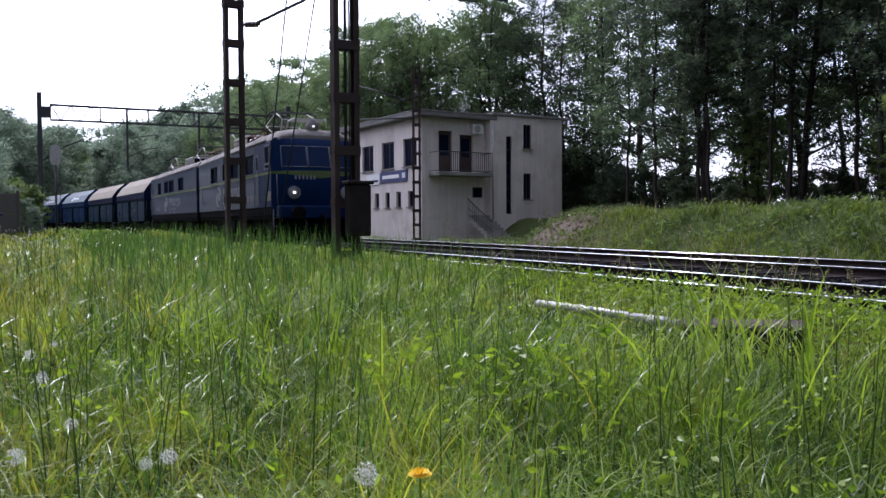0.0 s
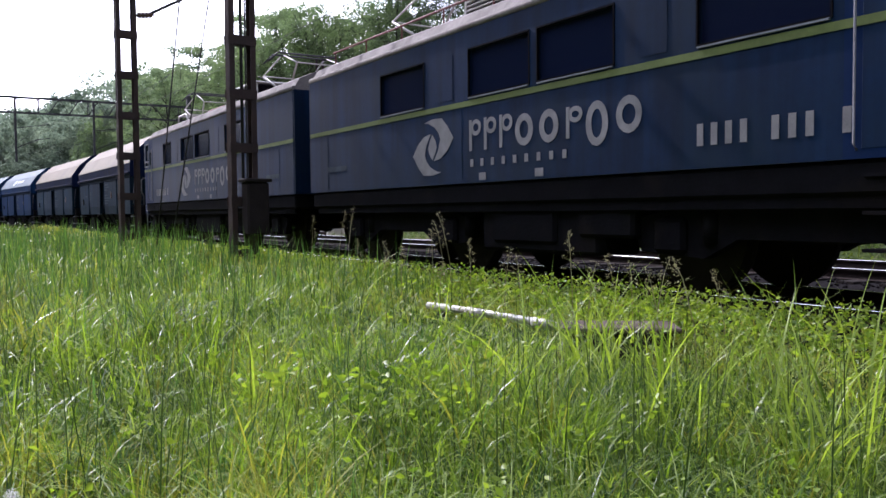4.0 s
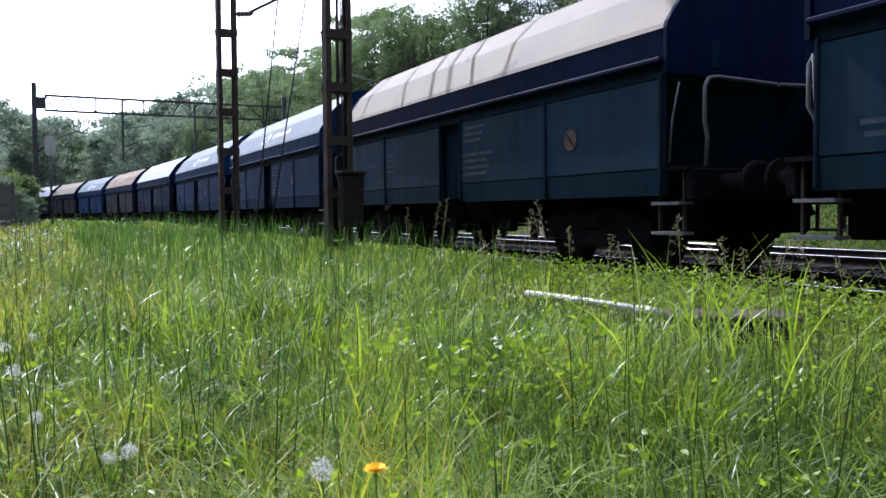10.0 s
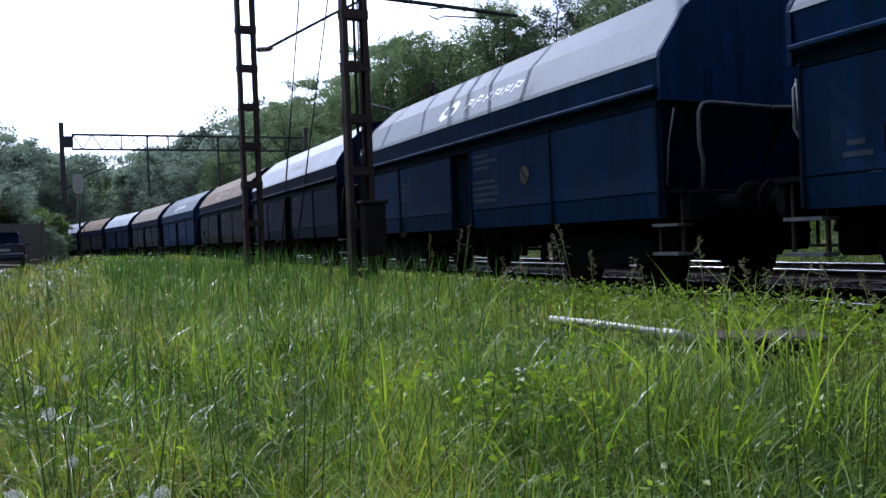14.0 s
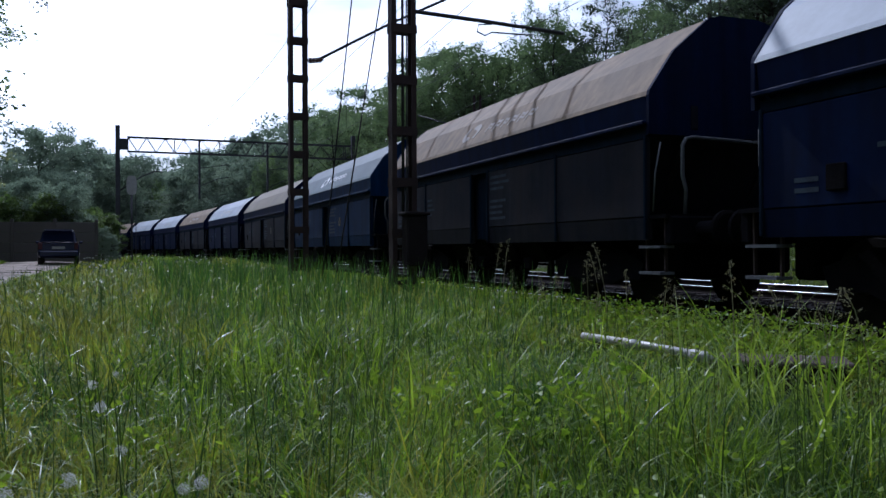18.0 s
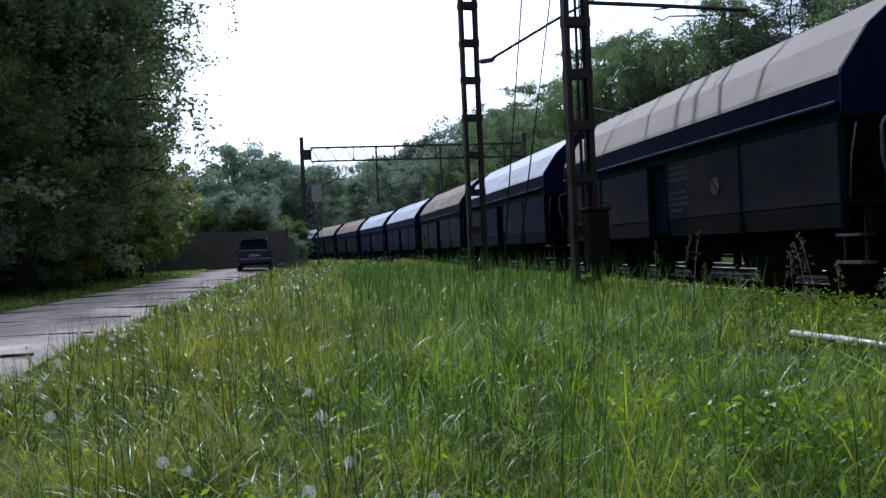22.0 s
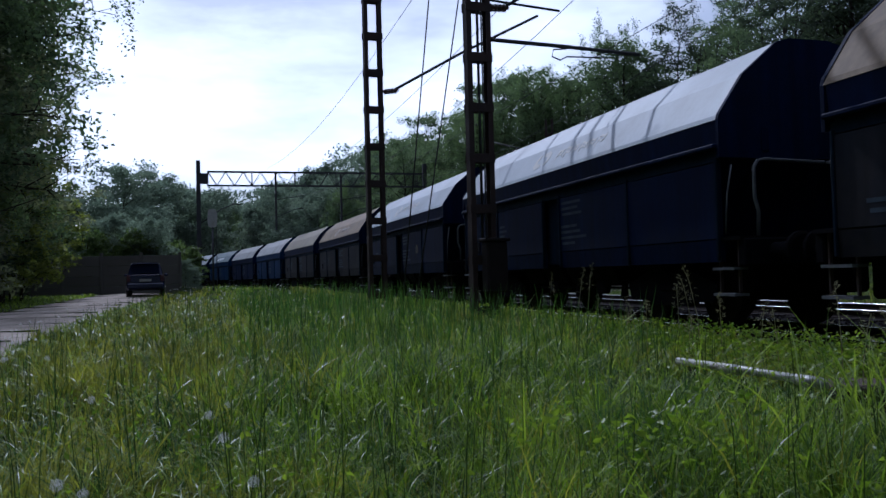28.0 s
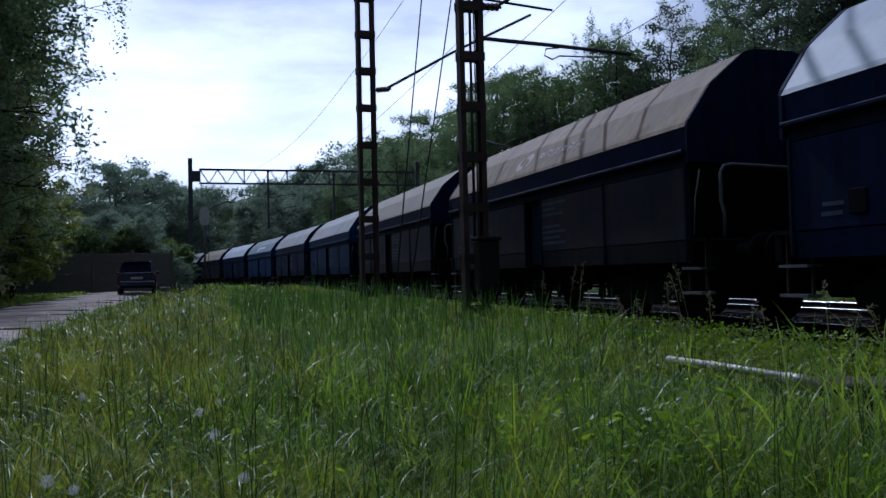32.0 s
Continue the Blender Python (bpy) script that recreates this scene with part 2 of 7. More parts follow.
M_ROOFING = mat("grey_roof_felt", (0.2, 0.19, 0.18), 0.85, vary=0.2, scale=2, bump=0.2)
M_WOODDOOR = mat("dark_brown_door_wood", (0.06, 0.03, 0.025), 0.55, vary=0.3, scale=4, fine=40, bump=0.1)
M_SIGNBLUE = mat("blue_sign_enamel", (0.02, 0.03, 0.13), 0.35, vary=0.08, scale=3, bump=0)
M_SIGNWHITE = mat("white_sign_enamel", (0.75, 0.75, 0.74), 0.4, vary=0.06, scale=3, bump=0)
M_WPAINT = mat("aged_white_lettering", (0.2, 0.2, 0.21), 0.7, vary=0.25, scale=6, fine=60, bump=0.02, spec=0.15)
M_DULLPAINT = mat("faded_pale_lettering", (0.038, 0.052, 0.07), 0.7, vary=0.5, scale=4, fine=60, bump=0.02, spec=0.1)
M_HANDRAIL = mat("worn_grey_handrail", (0.13, 0.135, 0.15), 0.7, 0.1, vary=0.3, scale=6, bump=0.05, spec=0.2)
M_LIDFADED = mat("faded_lid_lettering", (0.3, 0.27, 0.24), 0.7, vary=0.2, scale=6, fine=60, bump=0.02)
M_LIDPAINT = mat("white_lid_lettering", (0.8, 0.82, 0.85), 0.7, vary=0.12, scale=6, fine=60, bump=0.02)
M_GLASS = glass_mat("dark_window_glass", (0.007, 0.011, 0.03), 0.22)
M_PITGLASS = glass_mat("cab_window_glass", (0.016, 0.028, 0.07), 0.12)
M_BLACK = mat("near_black_underframe", (0.006, 0.006, 0.008), 0.95, 0.0, vary=0.35, scale=3, fine=25, bump=0.2, other=(0.012, 0.010, 0.010), other_scale=1.6, other_amount=0.4, spec=0.04)
M_WHEEL = mat("dark_wheel_steel", (0.018, 0.015, 0.014), 0.8, 0.2, vary=0.3, scale=4, bump=0.15, spec=0.1)
M_LOCO = mat("dusty_dark_blue_loco_paint", (0.003, 0.015, 0.046), 0.6, vary=0.25, scale=0.9, fine=14, bump=0.04, other=(0.007, 0.018, 0.036), other_scale=0.6, other_amount=0.55, spec=0.08, streak=0.3, dust=0.08)
M_LOCOFRONT = mat("brighter_blue_cab_paint", (0.002, 0.014, 0.058), 0.6, vary=0.15, scale=1.2, fine=14, bump=0.04, spec=0.08)
M_YELLOW = mat("faded_green_yellow_stripe_paint", (0.10, 0.135, 0.04), 0.6, vary=0.2, scale=2, fine=20, bump=0.03, spec=0.2)
M_LOCOROOF = mat("grimy_grey_loco_roof", (0.19, 0.175, 0.165), 0.8, vary=0.35, scale=2, fine=20, bump=0.15, other=(0.06, 0.05, 0.045), other_scale=1.2, other_amount=0.5, spec=0.15)
M_REDROOF = mat("red_brown_roof_gear", (0.12, 0.035, 0.03), 0.7, vary=0.3, scale=4, bump=0.1)
M_CHROME = mat("pale_metal_trim", (0.15, 0.165, 0.19), 0.6, 0.2, vary=0.15, scale=6, bump=0.03, spec=0.2)
M_LAMP = glow_mat("headlight_glow", (1.0, 0.97, 0.88), 2.5)
M_LAMPGLASS = mat("headlight_lens", (0.22, 0.21, 0.2), 0.25, 0.6, vary=0.2, scale=20, bump=0.15)
M_BARK = mat("dark_tree_bark", (0.032, 0.027, 0.024), 0.95, vary=0.5, scale=3, fine=18, bump=0.8, spec=0.1)
M_LEAF = leaf_mat("deciduous_leaves", (0.07, 0.105, 0.07), (0.19, 0.245, 0.14), (1.3, 1.4, 0.95), 0.56, 0.5, 0.35, 0.12)
# the wood's shade, dark and bluish, put into the leaf colour
M_LEAFDARK = leaf_mat("leaves_with_wood_shade", (0.034, 0.048, 0.043), (0.10, 0.132, 0.082), (1.3, 1.4, 0.95), 0.5, 0.45, 0.35, 0.15)
# lightened past the leaves' own colour, for haze over the lane side
M_LEAFLANE = leaf_mat("hazy_lane_side_leaves", (0.12, 0.14, 0.10), (0.31, 0.34, 0.2), (1.3, 1.35, 0.85), 0.58, 0.35, 0.35, 0.4)
M_LEAF2 = leaf_mat("bright_young_leaves", (0.055, 0.085, 0.038), (0.155, 0.20, 0.08), (1.25, 1.4, 0.75), 0.52, 0.42)
# sunlight at the lane's edge put into a lighter, yellower leaf colour
M_LEAFSUN = leaf_mat("sunlit_yellow_green_leaves", (0.11, 0.14, 0.045), (0.29, 0.33, 0.10), (1.35, 1.4, 0.65), 0.6, 0.4, 0.5, 0.2)
M_LEAFBIRCH = leaf_mat("birch_leaves", (0.075, 0.11, 0.065), (0.20, 0.255, 0.13), (1.2, 1.4, 0.85), 0.56, 0.42)
M_GRASS = leaf_mat("meadow_grass", (0.022, 0.054, 0.010), (0.25, 0.37, 0.05), (1.45, 1.5, 0.5), 0.48, 0.4, 1.6, 0.14)
# darker copy of the meadow grass, shade of the gaps in its colour
M_UNDER = leaf_mat("low_grass_with_gap_shade", (0.012, 0.028, 0.007), (0.06, 0.10, 0.02), (1.3, 1.4, 0.5), 0.35, 0.6, 1.6, 0.08)
M_GRASSDRY = leaf_mat("yellowish_meadow_grass", (0.05, 0.07, 0.013), (0.37, 0.39, 0.08), (1.4, 1.38, 0.5), 0.47, 0.42, 1.6, 0.13)
# distance haze put into a paler, greyer leaf colour
M_LEAFHAZE = leaf_mat("hazy_grey_green_leaves", (0.13, 0.17, 0.145), (0.27, 0.32, 0.25), (1.2, 1.3, 1.05), 0.54, 0.75, 0.2, 0.05)
M_GRASSBLUE = leaf_mat("bluish_meadow_grass", (0.018, 0.046, 0.016), (0.10, 0.19, 0.06), (1.3, 1.42, 0.6), 0.46, 0.32, 1.4, 0.25)
M_STEM = leaf_mat("dark_grass_stems", (0.028, 0.052, 0.016), (0.07, 0.11, 0.032), (1.2, 1.3, 0.6), 0.3, 0.6, 0.8)
# lighter copy for far and verge grass, sunlight put into its colour
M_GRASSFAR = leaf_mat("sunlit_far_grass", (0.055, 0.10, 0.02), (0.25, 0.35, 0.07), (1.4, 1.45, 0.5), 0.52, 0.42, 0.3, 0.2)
M_GRASSBANK = leaf_mat("rough_bank_grass", (0.036, 0.062, 0.016), (0.17, 0.22, 0.062), (1.35, 1.4, 0.5), 0.45, 0.7, 0.5)
M_BLADE = leaf_mat("broad_yellow_green_blades", (0.08, 0.15, 0.02), (0.32, 0.43, 0.07), (1.4, 1.4, 0.5), 0.5, 0.36, 2.0, 0.3)
M_CURL = leaf_mat("curled_shiny_blades", (0.07, 0.13, 0.025), (0.30, 0.38, 0.10), (1.35, 1.4, 0.55), 0.42, 0.36, 2.0, 0.22)
M_STALK = leaf_mat("dry_seed_stalks", (0.15, 0.155, 0.09), (0.36, 0.345, 0.21), (1.2, 1.1, 0.8), 0.35, 0.6)
M_WEED = leaf_mat("broad_weed_leaves", (0.085, 0.16, 0.02), (0.28, 0.37, 0.05), (1.3, 1.4, 0.45), 0.5, 0.4, 2.0, 0.35)
M_FLUFF = leaf_mat("dandelion_fluff", (0.66, 0.65, 0.62), (0.82, 0.82, 0.78), (1, 1, 1), 0.4, 0.8)
M_PETAL = leaf_mat("dandelion_petals", (0.75, 0.5, 0.01), (0.9, 0.66, 0.02), (1, 0.9, 0.4), 0.35, 0.6)
M_CARPAINT = mat("dark_navy_car_paint", (0.014, 0.018, 0.055), 0.18, 0.1, vary=0.1, scale=2, bump=0, spec=0.5)
M_TYRE = mat("black_rubber", (0.018, 0.018, 0.018), 0.85, vary=0.2, scale=8, bump=0.15)
M_TAIL = mat("dark_red_tail_lamp", (0.05, 0.008, 0.012), 0.3, vary=0.1, scale=5, bump=0)
WAGON_BLUE = mat("weathered_blue_wagon_paint", (0.004, 0.024, 0.075), 0.7, vary=0.25, scale=0.8, fine=12, bump=0.05, other=(0.007, 0.021, 0.048), other_scale=0.7, other_amount=0.6, obj=0.15, spec=0.07, streak=0.3)
WAGON_TEAL = mat("faded_teal_wagon_paint", (0.006, 0.022, 0.042), 0.7, vary=0.25, scale=0.8, fine=12, bump=0.05, other=(0.013, 0.027, 0.042), other_scale=0.7, other_amount=0.6, obj=0.15, spec=0.08, streak=0.3)
WAGON_NAVY = mat("weathered_navy_wagon_paint", (0.0022, 0.0075, 0.035), 0.7, vary=0.3, scale=0.8, fine=12, bump=0.05, other=(0.005, 0.008, 0.02), other_scale=0.7, other_amount=0.5, obj=0.15, spec=0.07, streak=0.3)
WAGON_BROWN = mat("grimy_faded_wagon_paint", (0.013, 0.015, 0.023), 0.7, vary=0.3, scale=0.8, fine=12, bump=0.06, other=(0.03, 0.026, 0.026), other_scale=0.7, other_amount=0.7, obj=0.15, spec=0.08, streak=0.3)
M_SKIRT = mat("dark_lower_wagon_paint", (0.006, 0.013, 0.026), 0.8, vary=0.3, scale=1.5, fine=16, bump=0.06, spec=0.05, streak=0.3)
ROOFS = {
    "tan": mat("dusty_tan_roof", (0.16, 0.11, 0.06), 0.75, vary=0.28, scale=0.7, fine=12, bump=0.1, other=(0.12, 0.09, 0.058), other_scale=0.5, streak=0.25),
    "cream": mat("dusty_cream_roof", (0.195, 0.168, 0.122), 0.75, vary=0.14, scale=0.7, fine=12, bump=0.1, other=(0.165, 0.14, 0.115), other_scale=0.5),
    "blue": mat("pale_blue_roof", (0.11, 0.148, 0.172), 0.68, vary=0.18, scale=0.7, fine=12, bump=0.05, other=(0.09, 0.125, 0.145), other_scale=0.5),
    "white": mat("greyish_white_roof", (0.35, 0.39, 0.44), 0.6, vary=0.12, scale=0.7, fine=12, bump=0.05, other=(0.27, 0.29, 0.32), other_scale=0.5),
    "grey": mat("grimy_grey_roof", (0.23, 0.235, 0.24), 0.65, vary=0.18, scale=0.7, fine=12, bump=0.1, other=(0.16, 0.155, 0.145), other_scale=0.5),
}


# ---- small builders ----
def part(name, bm, material, parent=None, label=""):
    """Links a bmesh as one mesh, under a thing or a part if given."""
    me = bpy.data.meshes.new(name)
    bm.to_mesh(me)
    bm.free()
    me.materials.append(material)
    ob = new(name, me)
    if parent:
        ob.parent = parent
    if label:
        tagged(ob, label)
    return ob


def shared(name, me, parent, m=None):
    """One more object on a mesh that exists."""
    ob = new(name, me)
    ob.parent = parent
    if m is not None:
        ob.matrix_basis = m
    return ob


def box(bm, cx, cy, cz, sx, sy, sz, rot=None, bevel=0.0):
    m = Matrix.Translation((cx, cy, cz)) @ (rot.to_4x4() if rot else Matrix()) @ Matrix.Diagonal((sx, sy, sz, 1))
    r = bmesh.ops.create_cube(bm, size=1.0, matrix=m)
    if bevel:
        es = list({e for v in r["verts"] for e in v.link_edges})
        bmesh.ops.bevel(bm, geom=es, offset=bevel, segments=1, affect="EDGES")
    return bm


def B(*a, **k):
    return box(bmesh.new(), *a, **k)


def tube(bm, pts, r, n=8, r2=None, cap=True):
    """A round bar along points, tapering from r to r2."""
    pts = [Vector(p) for p in pts]
    rings = []
    for i, p in enumerate(pts):
        d = (pts[min(i + 1, len(pts) - 1)] - pts[max(i - 1, 0)]).normalized()
        a = d.cross(Vector((0, 0, 1)) if abs(d.z) < 0.9 else Vector((1, 0, 0))).normalized()
        b = d.cross(a)
        rad = r if r2 is None else r + (r2 - r) * i / (len(pts) - 1)
        rings.append([bm.verts.new(p + (a * math.cos(2 * math.pi * k / n) + b * math.sin(2 * math.pi * k / n)) * rad) for k in range(n)])
    for q, w in zip(rings, rings[1:]):
        for k in range(n):
            f = bm.faces.new((q[k], q[(k + 1) % n], w[(k + 1) % n], w[k]))
            f.smooth = n > 5
    if cap:
        bm.faces.new(rings[0][::-1])
        bm.faces.new(rings[-1])
    return bm


def T(*a, **k):
    return tube(bmesh.new(), *a, **k)


def cyl(bm, p, axis, r, h, n=20):
    """A round piece with its middle at p along axis."""
    a = Vector(axis).normalized() * h / 2
    return tube(bm, [Vector(p) - a, Vector(p) + a], r, n)


def prism(bm, poly, axis, lo, hi):
    """A flat outline (pairs) drawn out along an axis: x takes (y, z), y takes (x, z), z takes (x, y)."""
    def at(a, b, c):
        return {"x": (c, a, b), "y": (a, c, b), "z": (a, b, c)}[axis]
    u = [bm.verts.new(at(a, b, lo)) for a, b in poly]
    w = [bm.verts.new(at(a, b, hi)) for a, b in poly]
    n = len(poly)
    for i in range(n):
        bm.faces.new((u[i], u[(i + 1) % n], w[(i + 1) % n], w[i]))
    bm.faces.new(u[::-1])
    bm.faces.new(w)
    bmesh.ops.recalc_face_normals(bm, faces=bm.faces)
    return bm


def pierced(bm, axis, lo, hi, a0, z0, a1, z1, holes):
    """One slab with openings (a0, z0, a1, z1) right through it. axis x: it runs along x; axis y: along y."""
    ca = sorted({a0, a1, *[v for h in holes for v in (h[0], h[2])]})
    cz = sorted({z0, z1, *[v for h in holes for v in (h[1], h[3])]})
    grid = {}

    def v(i, j, k):
        if (i, j, k) not in grid:
            d = (lo, hi)[k]
            grid[i, j, k] = bm.verts.new((ca[i], d, cz[j]) if axis == "x" else (d, ca[i], cz[j]))
        return grid[i, j, k]

    def solid(i, j):
        if not (0 <= i < len(ca) - 1 and 0 <= j < len(cz) - 1):
            return False
        a, z = (ca[i] + ca[i + 1]) / 2, (cz[j] + cz[j + 1]) / 2
        return not any(h[0] < a < h[2] and h[1] < z < h[3] for h in holes)
    for i in range(len(ca) - 1):
        for j in range(len(cz) - 1):
            if not solid(i, j):
                continue
            for k in (0, 1):
                bm.faces.new((v(i, j, k), v(i + 1, j, k), v(i + 1, j + 1, k), v(i, j + 1, k)))
            for di, dj, p, q in ((-1, 0, (i, j), (i, j + 1)), (1, 0, (i + 1, j), (i + 1, j + 1)), (0, -1, (i, j), (i + 1, j)), (0, 1, (i, j + 1), (i + 1, j + 1))):
                if not solid(i + di, j + dj):
                    bm.faces.new((v(*p, 0), v(*q, 0), v(*q, 1), v(*p, 1)))
    bmesh.ops.recalc_face_normals(bm, faces=bm.faces)
    return bm


def ring(axis, lo, hi, a0, z0, a1, z1, t):
    """A rectangular frame of bars t wide."""
    return pierced(bmesh.new(), axis, lo, hi, a0 - t, z0 - t, a1 + t, z1 + t, [(a0, z0, a1, z1)])


def lathe(bm, prof, n=24):
    """A solid turned round the x axis from pairs (x, radius)."""
    rings = [[bm.verts.new((x, r * math.cos(2 * math.pi * k / n), r * math.sin(2 * math.pi * k / n))) for k in range(n)] for x, r in prof]
    for a, b in zip(rings, rings[1:]):
        for k in range(n):
            bm.faces.new((a[k], a[(k + 1) % n], b[(k + 1) % n], b[k]))
    bm.faces.new(rings[0][::-1])
    bm.faces.new(rings[-1])
    bmesh.ops.recalc_face_normals(bm, faces=bm.faces)
    return bm


def raw(name, verts, faces_flat, counts, material, parent=None, smooth=False):
    """A mesh straight from arrays: corner lists and the number of corners of each face."""
    me = bpy.data.meshes.new(name)
    me.vertices.add(len(verts))
    me.vertices.foreach_set("co", np.asarray(verts, np.float32).ravel())
    me.loops.add(len(faces_flat))
    me.loops.foreach_set("vertex_index", np.asarray(faces_flat, np.int32))
    me.polygons.add(len(counts))
    starts = np.concatenate([[0], np.cumsum(counts)[:-1]]).astype(np.int32)
    me.polygons.foreach_set("loop_start", starts)
    if smooth:
        me.polygons.foreach_set("use_smooth", np.ones(len(counts), bool))
    me.update(calc_edges=True)
    me.materials.append(material)
    ob = new(name, me)
    if parent:
        ob.parent = parent
    return ob


def thing(name, m, label, category, group="", kind=""):
    e = new(name)
    e.matrix_basis = m
    return tagged(e, label, category, group, kind)


# ---- the line of the track ----
RAIL_Z = 0.30
TRACK_X, TRACK_GAP = 7.85, 4.25
_U = np.arange(-160.0, 460.0, 0.5)
_H = np.concatenate([[0], np.cumsum(0.002756 * np.clip((_U[:-1] - 21.8) / 20.0, 0, 1))]) * 0.5
_X = np.concatenate([[0], np.cumsum(-np.sin(_H[:-1]))]) * 0.5
_Y = np.concatenate([[0], np.cumsum(np.cos(_H[:-1]))]) * 0.5
_Y += -np.interp(0.0, _U, _Y)
_X += TRACK_X - np.interp(0.0, _U, _X)


def on_track(u, q=0.0, z=0.0):
    """The place u metres along the near track's middle and q metres to its far side."""
    h = np.interp(u, _U, _H)
    return Vector((np.interp(u, _U, _X) + q * math.cos(h), np.interp(u, _U, _Y) + q * math.sin(h), z))


def heading(u):
    return math.degrees(np.interp(u, _U, _H))


def side_of(x, y):
    """How far a place lies to the far side of the near track's middle."""
    xc = np.interp(y, _Y, _X)
    return (x - xc) * np.cos(np.interp(y, _Y, _H))


def ground_z(x, y):
    x, y = np.asarray(x, float), np.asarray(y, float)
    q = side_of(x, y)
    rise = 0.03 + np.clip(0.0105 * y, 0.0, 0.47)
    lay = np.clip((q + 3.2) / 0.9, 0, 1)
    z = rise * (1 - lay) + 0.03 * lay
    start = 6.6 + 6.8 * np.clip((y - 25.0) / 6.5, 0, 1)
    bank = np.clip((q - start) / 2.9, 0, 1)
    bank = bank * bank * (3 - 2 * bank)
    z = z + bank * 1.25 * 1.0
    far = np.clip((-8.5 - x) / 5, 0, 1)
    z = z + far * 0.4 * np.clip(1 - abs(y - 30) / 60, 0, 1)
    bump = 0.035 * np.sin(x * 1.7 + 0.6 * np.sin(y * 1.1)) * np.sin(y * 1.3 + 0.5) * (1 - np.clip((q + 3.2) / 0.6, 0, 1) * (1 - bank))
    return z + bump


def gz(x, y):
    return float(ground_z(x, y))


# ---- ground, road, track bed ----
def build_ground():
    xs = np.concatenate([[-900, -500, -250, -140, -90, -60], np.arange(-44, -12, 2.0), np.arange(-12, 26, 0.5), np.arange(26, 60, 3.0), [70, 100, 160, 300, 600, 900]])
    ys = np.concatenate([[-600, -300, -150, -80, -50], np.arange(-36, -4, 2.0), np.arange(-4, 40, 0.5), np.arange(40, 130, 2.0), np.arange(130, 320, 10.0), [360, 450, 600, 900, 1400]])
    gx, gy = np.meshgrid(xs, ys)
    v = np.stack([gx, gy, ground_z(gx, gy)], -1).reshape(-1, 3)
    nx, ny = len(xs), len(ys)
    i, j = np.meshgrid(np.arange(nx - 1), np.arange(ny - 1))
    a = (j * nx + i).ravel()
    quads = np.stack([a, a + 1, a + nx + 1, a + nx], -1)
    g = raw("ground", v, quads.ravel(), np.full(len(quads), 4), M_EARTH, smooth=True)
    tagged(g, "grassy earth between a lane and a railway, rising to a bank", "ground", kind="structure")


def strip(name, material, us, section, line, label, category):
    """A surface drawn along a line: section gives pairs (q, z)."""
    n = len(section)
    v = [line(u, q, z) for u in us for q, z in section]
    f = []
    for k in range(len(us) - 1):
        for c in range(n - 1):
            a = k * n + c
            f += [a, a + 1, a + n + 1, a + n]
    ob = raw(name, v, f, np.full(len(f) // 4, 4), material)
    return tagged(ob, label, category, kind="structure")


def road_line(u, q, z):
    x = -4.55 + q + 0.9 * max(0.0, (u - 20.0) / 25.0) * (1 if u < 60 else 60 / u)
    return Vector((x, u, 0.06 + 0.03 + min(max(0.0105 * u, 0.0), 0.47) + z + 0.012 * math.sin(u * 0.9 + q)))


def build_lane():
    us = np.concatenate([np.arange(-60, 0, 4.0), np.arange(0, 46, 0.8), np.arange(46, 120, 4.0)])
    strip("road", M_ROAD, us, [(-1.75, -0.12), (-1.6, 0.0), (-0.8, 0.02), (0, 0.03), (0.8, 0.02), (1.5, 0.0), (1.65, -0.12)], road_line, "narrow lane of worn pale concrete slabs between grass verges", "road")
    road = bpy.data.objects["road"]
    bm = B(0, 0, 0, 2.98, 0.05, 0.03)
    joint = part("joint", bm, M_EARTH, road)
    joint.matrix_basis = Matrix.Translation(road_line(2.0, -0.05, 0.014))
    for k in range(1, 19):
        shared("joint", joint.data, road, Matrix.Translation(road_line(2.0 + 2.5 * k, -0.05, 0.014)))


def build_bed():
    us = np.concatenate([np.arange(-150, -10, 10.0), np.arange(-10, 40, 1.0), np.arange(40, 440, 5.0)])
    sec = [(-2.5, -0.08), (-1.9, 0.06), (-1.5, 0.135), (1.6, 0.14), (2.0, 0.12), (2.6, 0.14), (5.9, 0.17), (6.3, 0.1), (6.8, -0.1)]
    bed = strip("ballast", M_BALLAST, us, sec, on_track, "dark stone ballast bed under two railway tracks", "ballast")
    r = np.random.default_rng(3)
    n = 9000
    u, q = r.uniform(-2, 30, n), r.uniform(-2.2, 6.5, n)
    base = np.array([[1, 0, 0], [-1, 0, 0], [0, 1, 0], [0, -1, 0], [0, 0, 1], [0, 0, -1]], float)
    tri = np.array([[0, 2, 4], [2, 1, 4], [1, 3, 4], [3, 0, 4], [2, 0, 5], [1, 2, 5], [3, 1, 5], [0, 3, 5]])
    v = np.repeat(base[None], n, 0) * r.uniform(0.022, 0.045, (n, 6, 1)) + r.uniform(-0.008, 0.008, (n, 6, 3))
    zz = np.interp(q, [s[0] for s in sec], [s[1] for s in sec]) + 0.008
    c = np.stack([np.interp(u, _U, _X) + q, np.interp(u, _U, _Y), zz], -1)
    v = (v + c[:, None]).reshape(-1, 3)
    f = (tri[None] + 6 * np.arange(n)[:, None, None]).reshape(-1)
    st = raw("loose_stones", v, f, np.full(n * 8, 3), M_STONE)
    tagged(st, "loose grey crushed stones on the track bed", "gravel", kind="stuff")


RAIL_HEAD = [(-0.035, -0.03), (-0.035, -0.006), (-0.026, 0.0), (0.026, 0.0), (0.035, -0.006), (0.035, -0.03)]
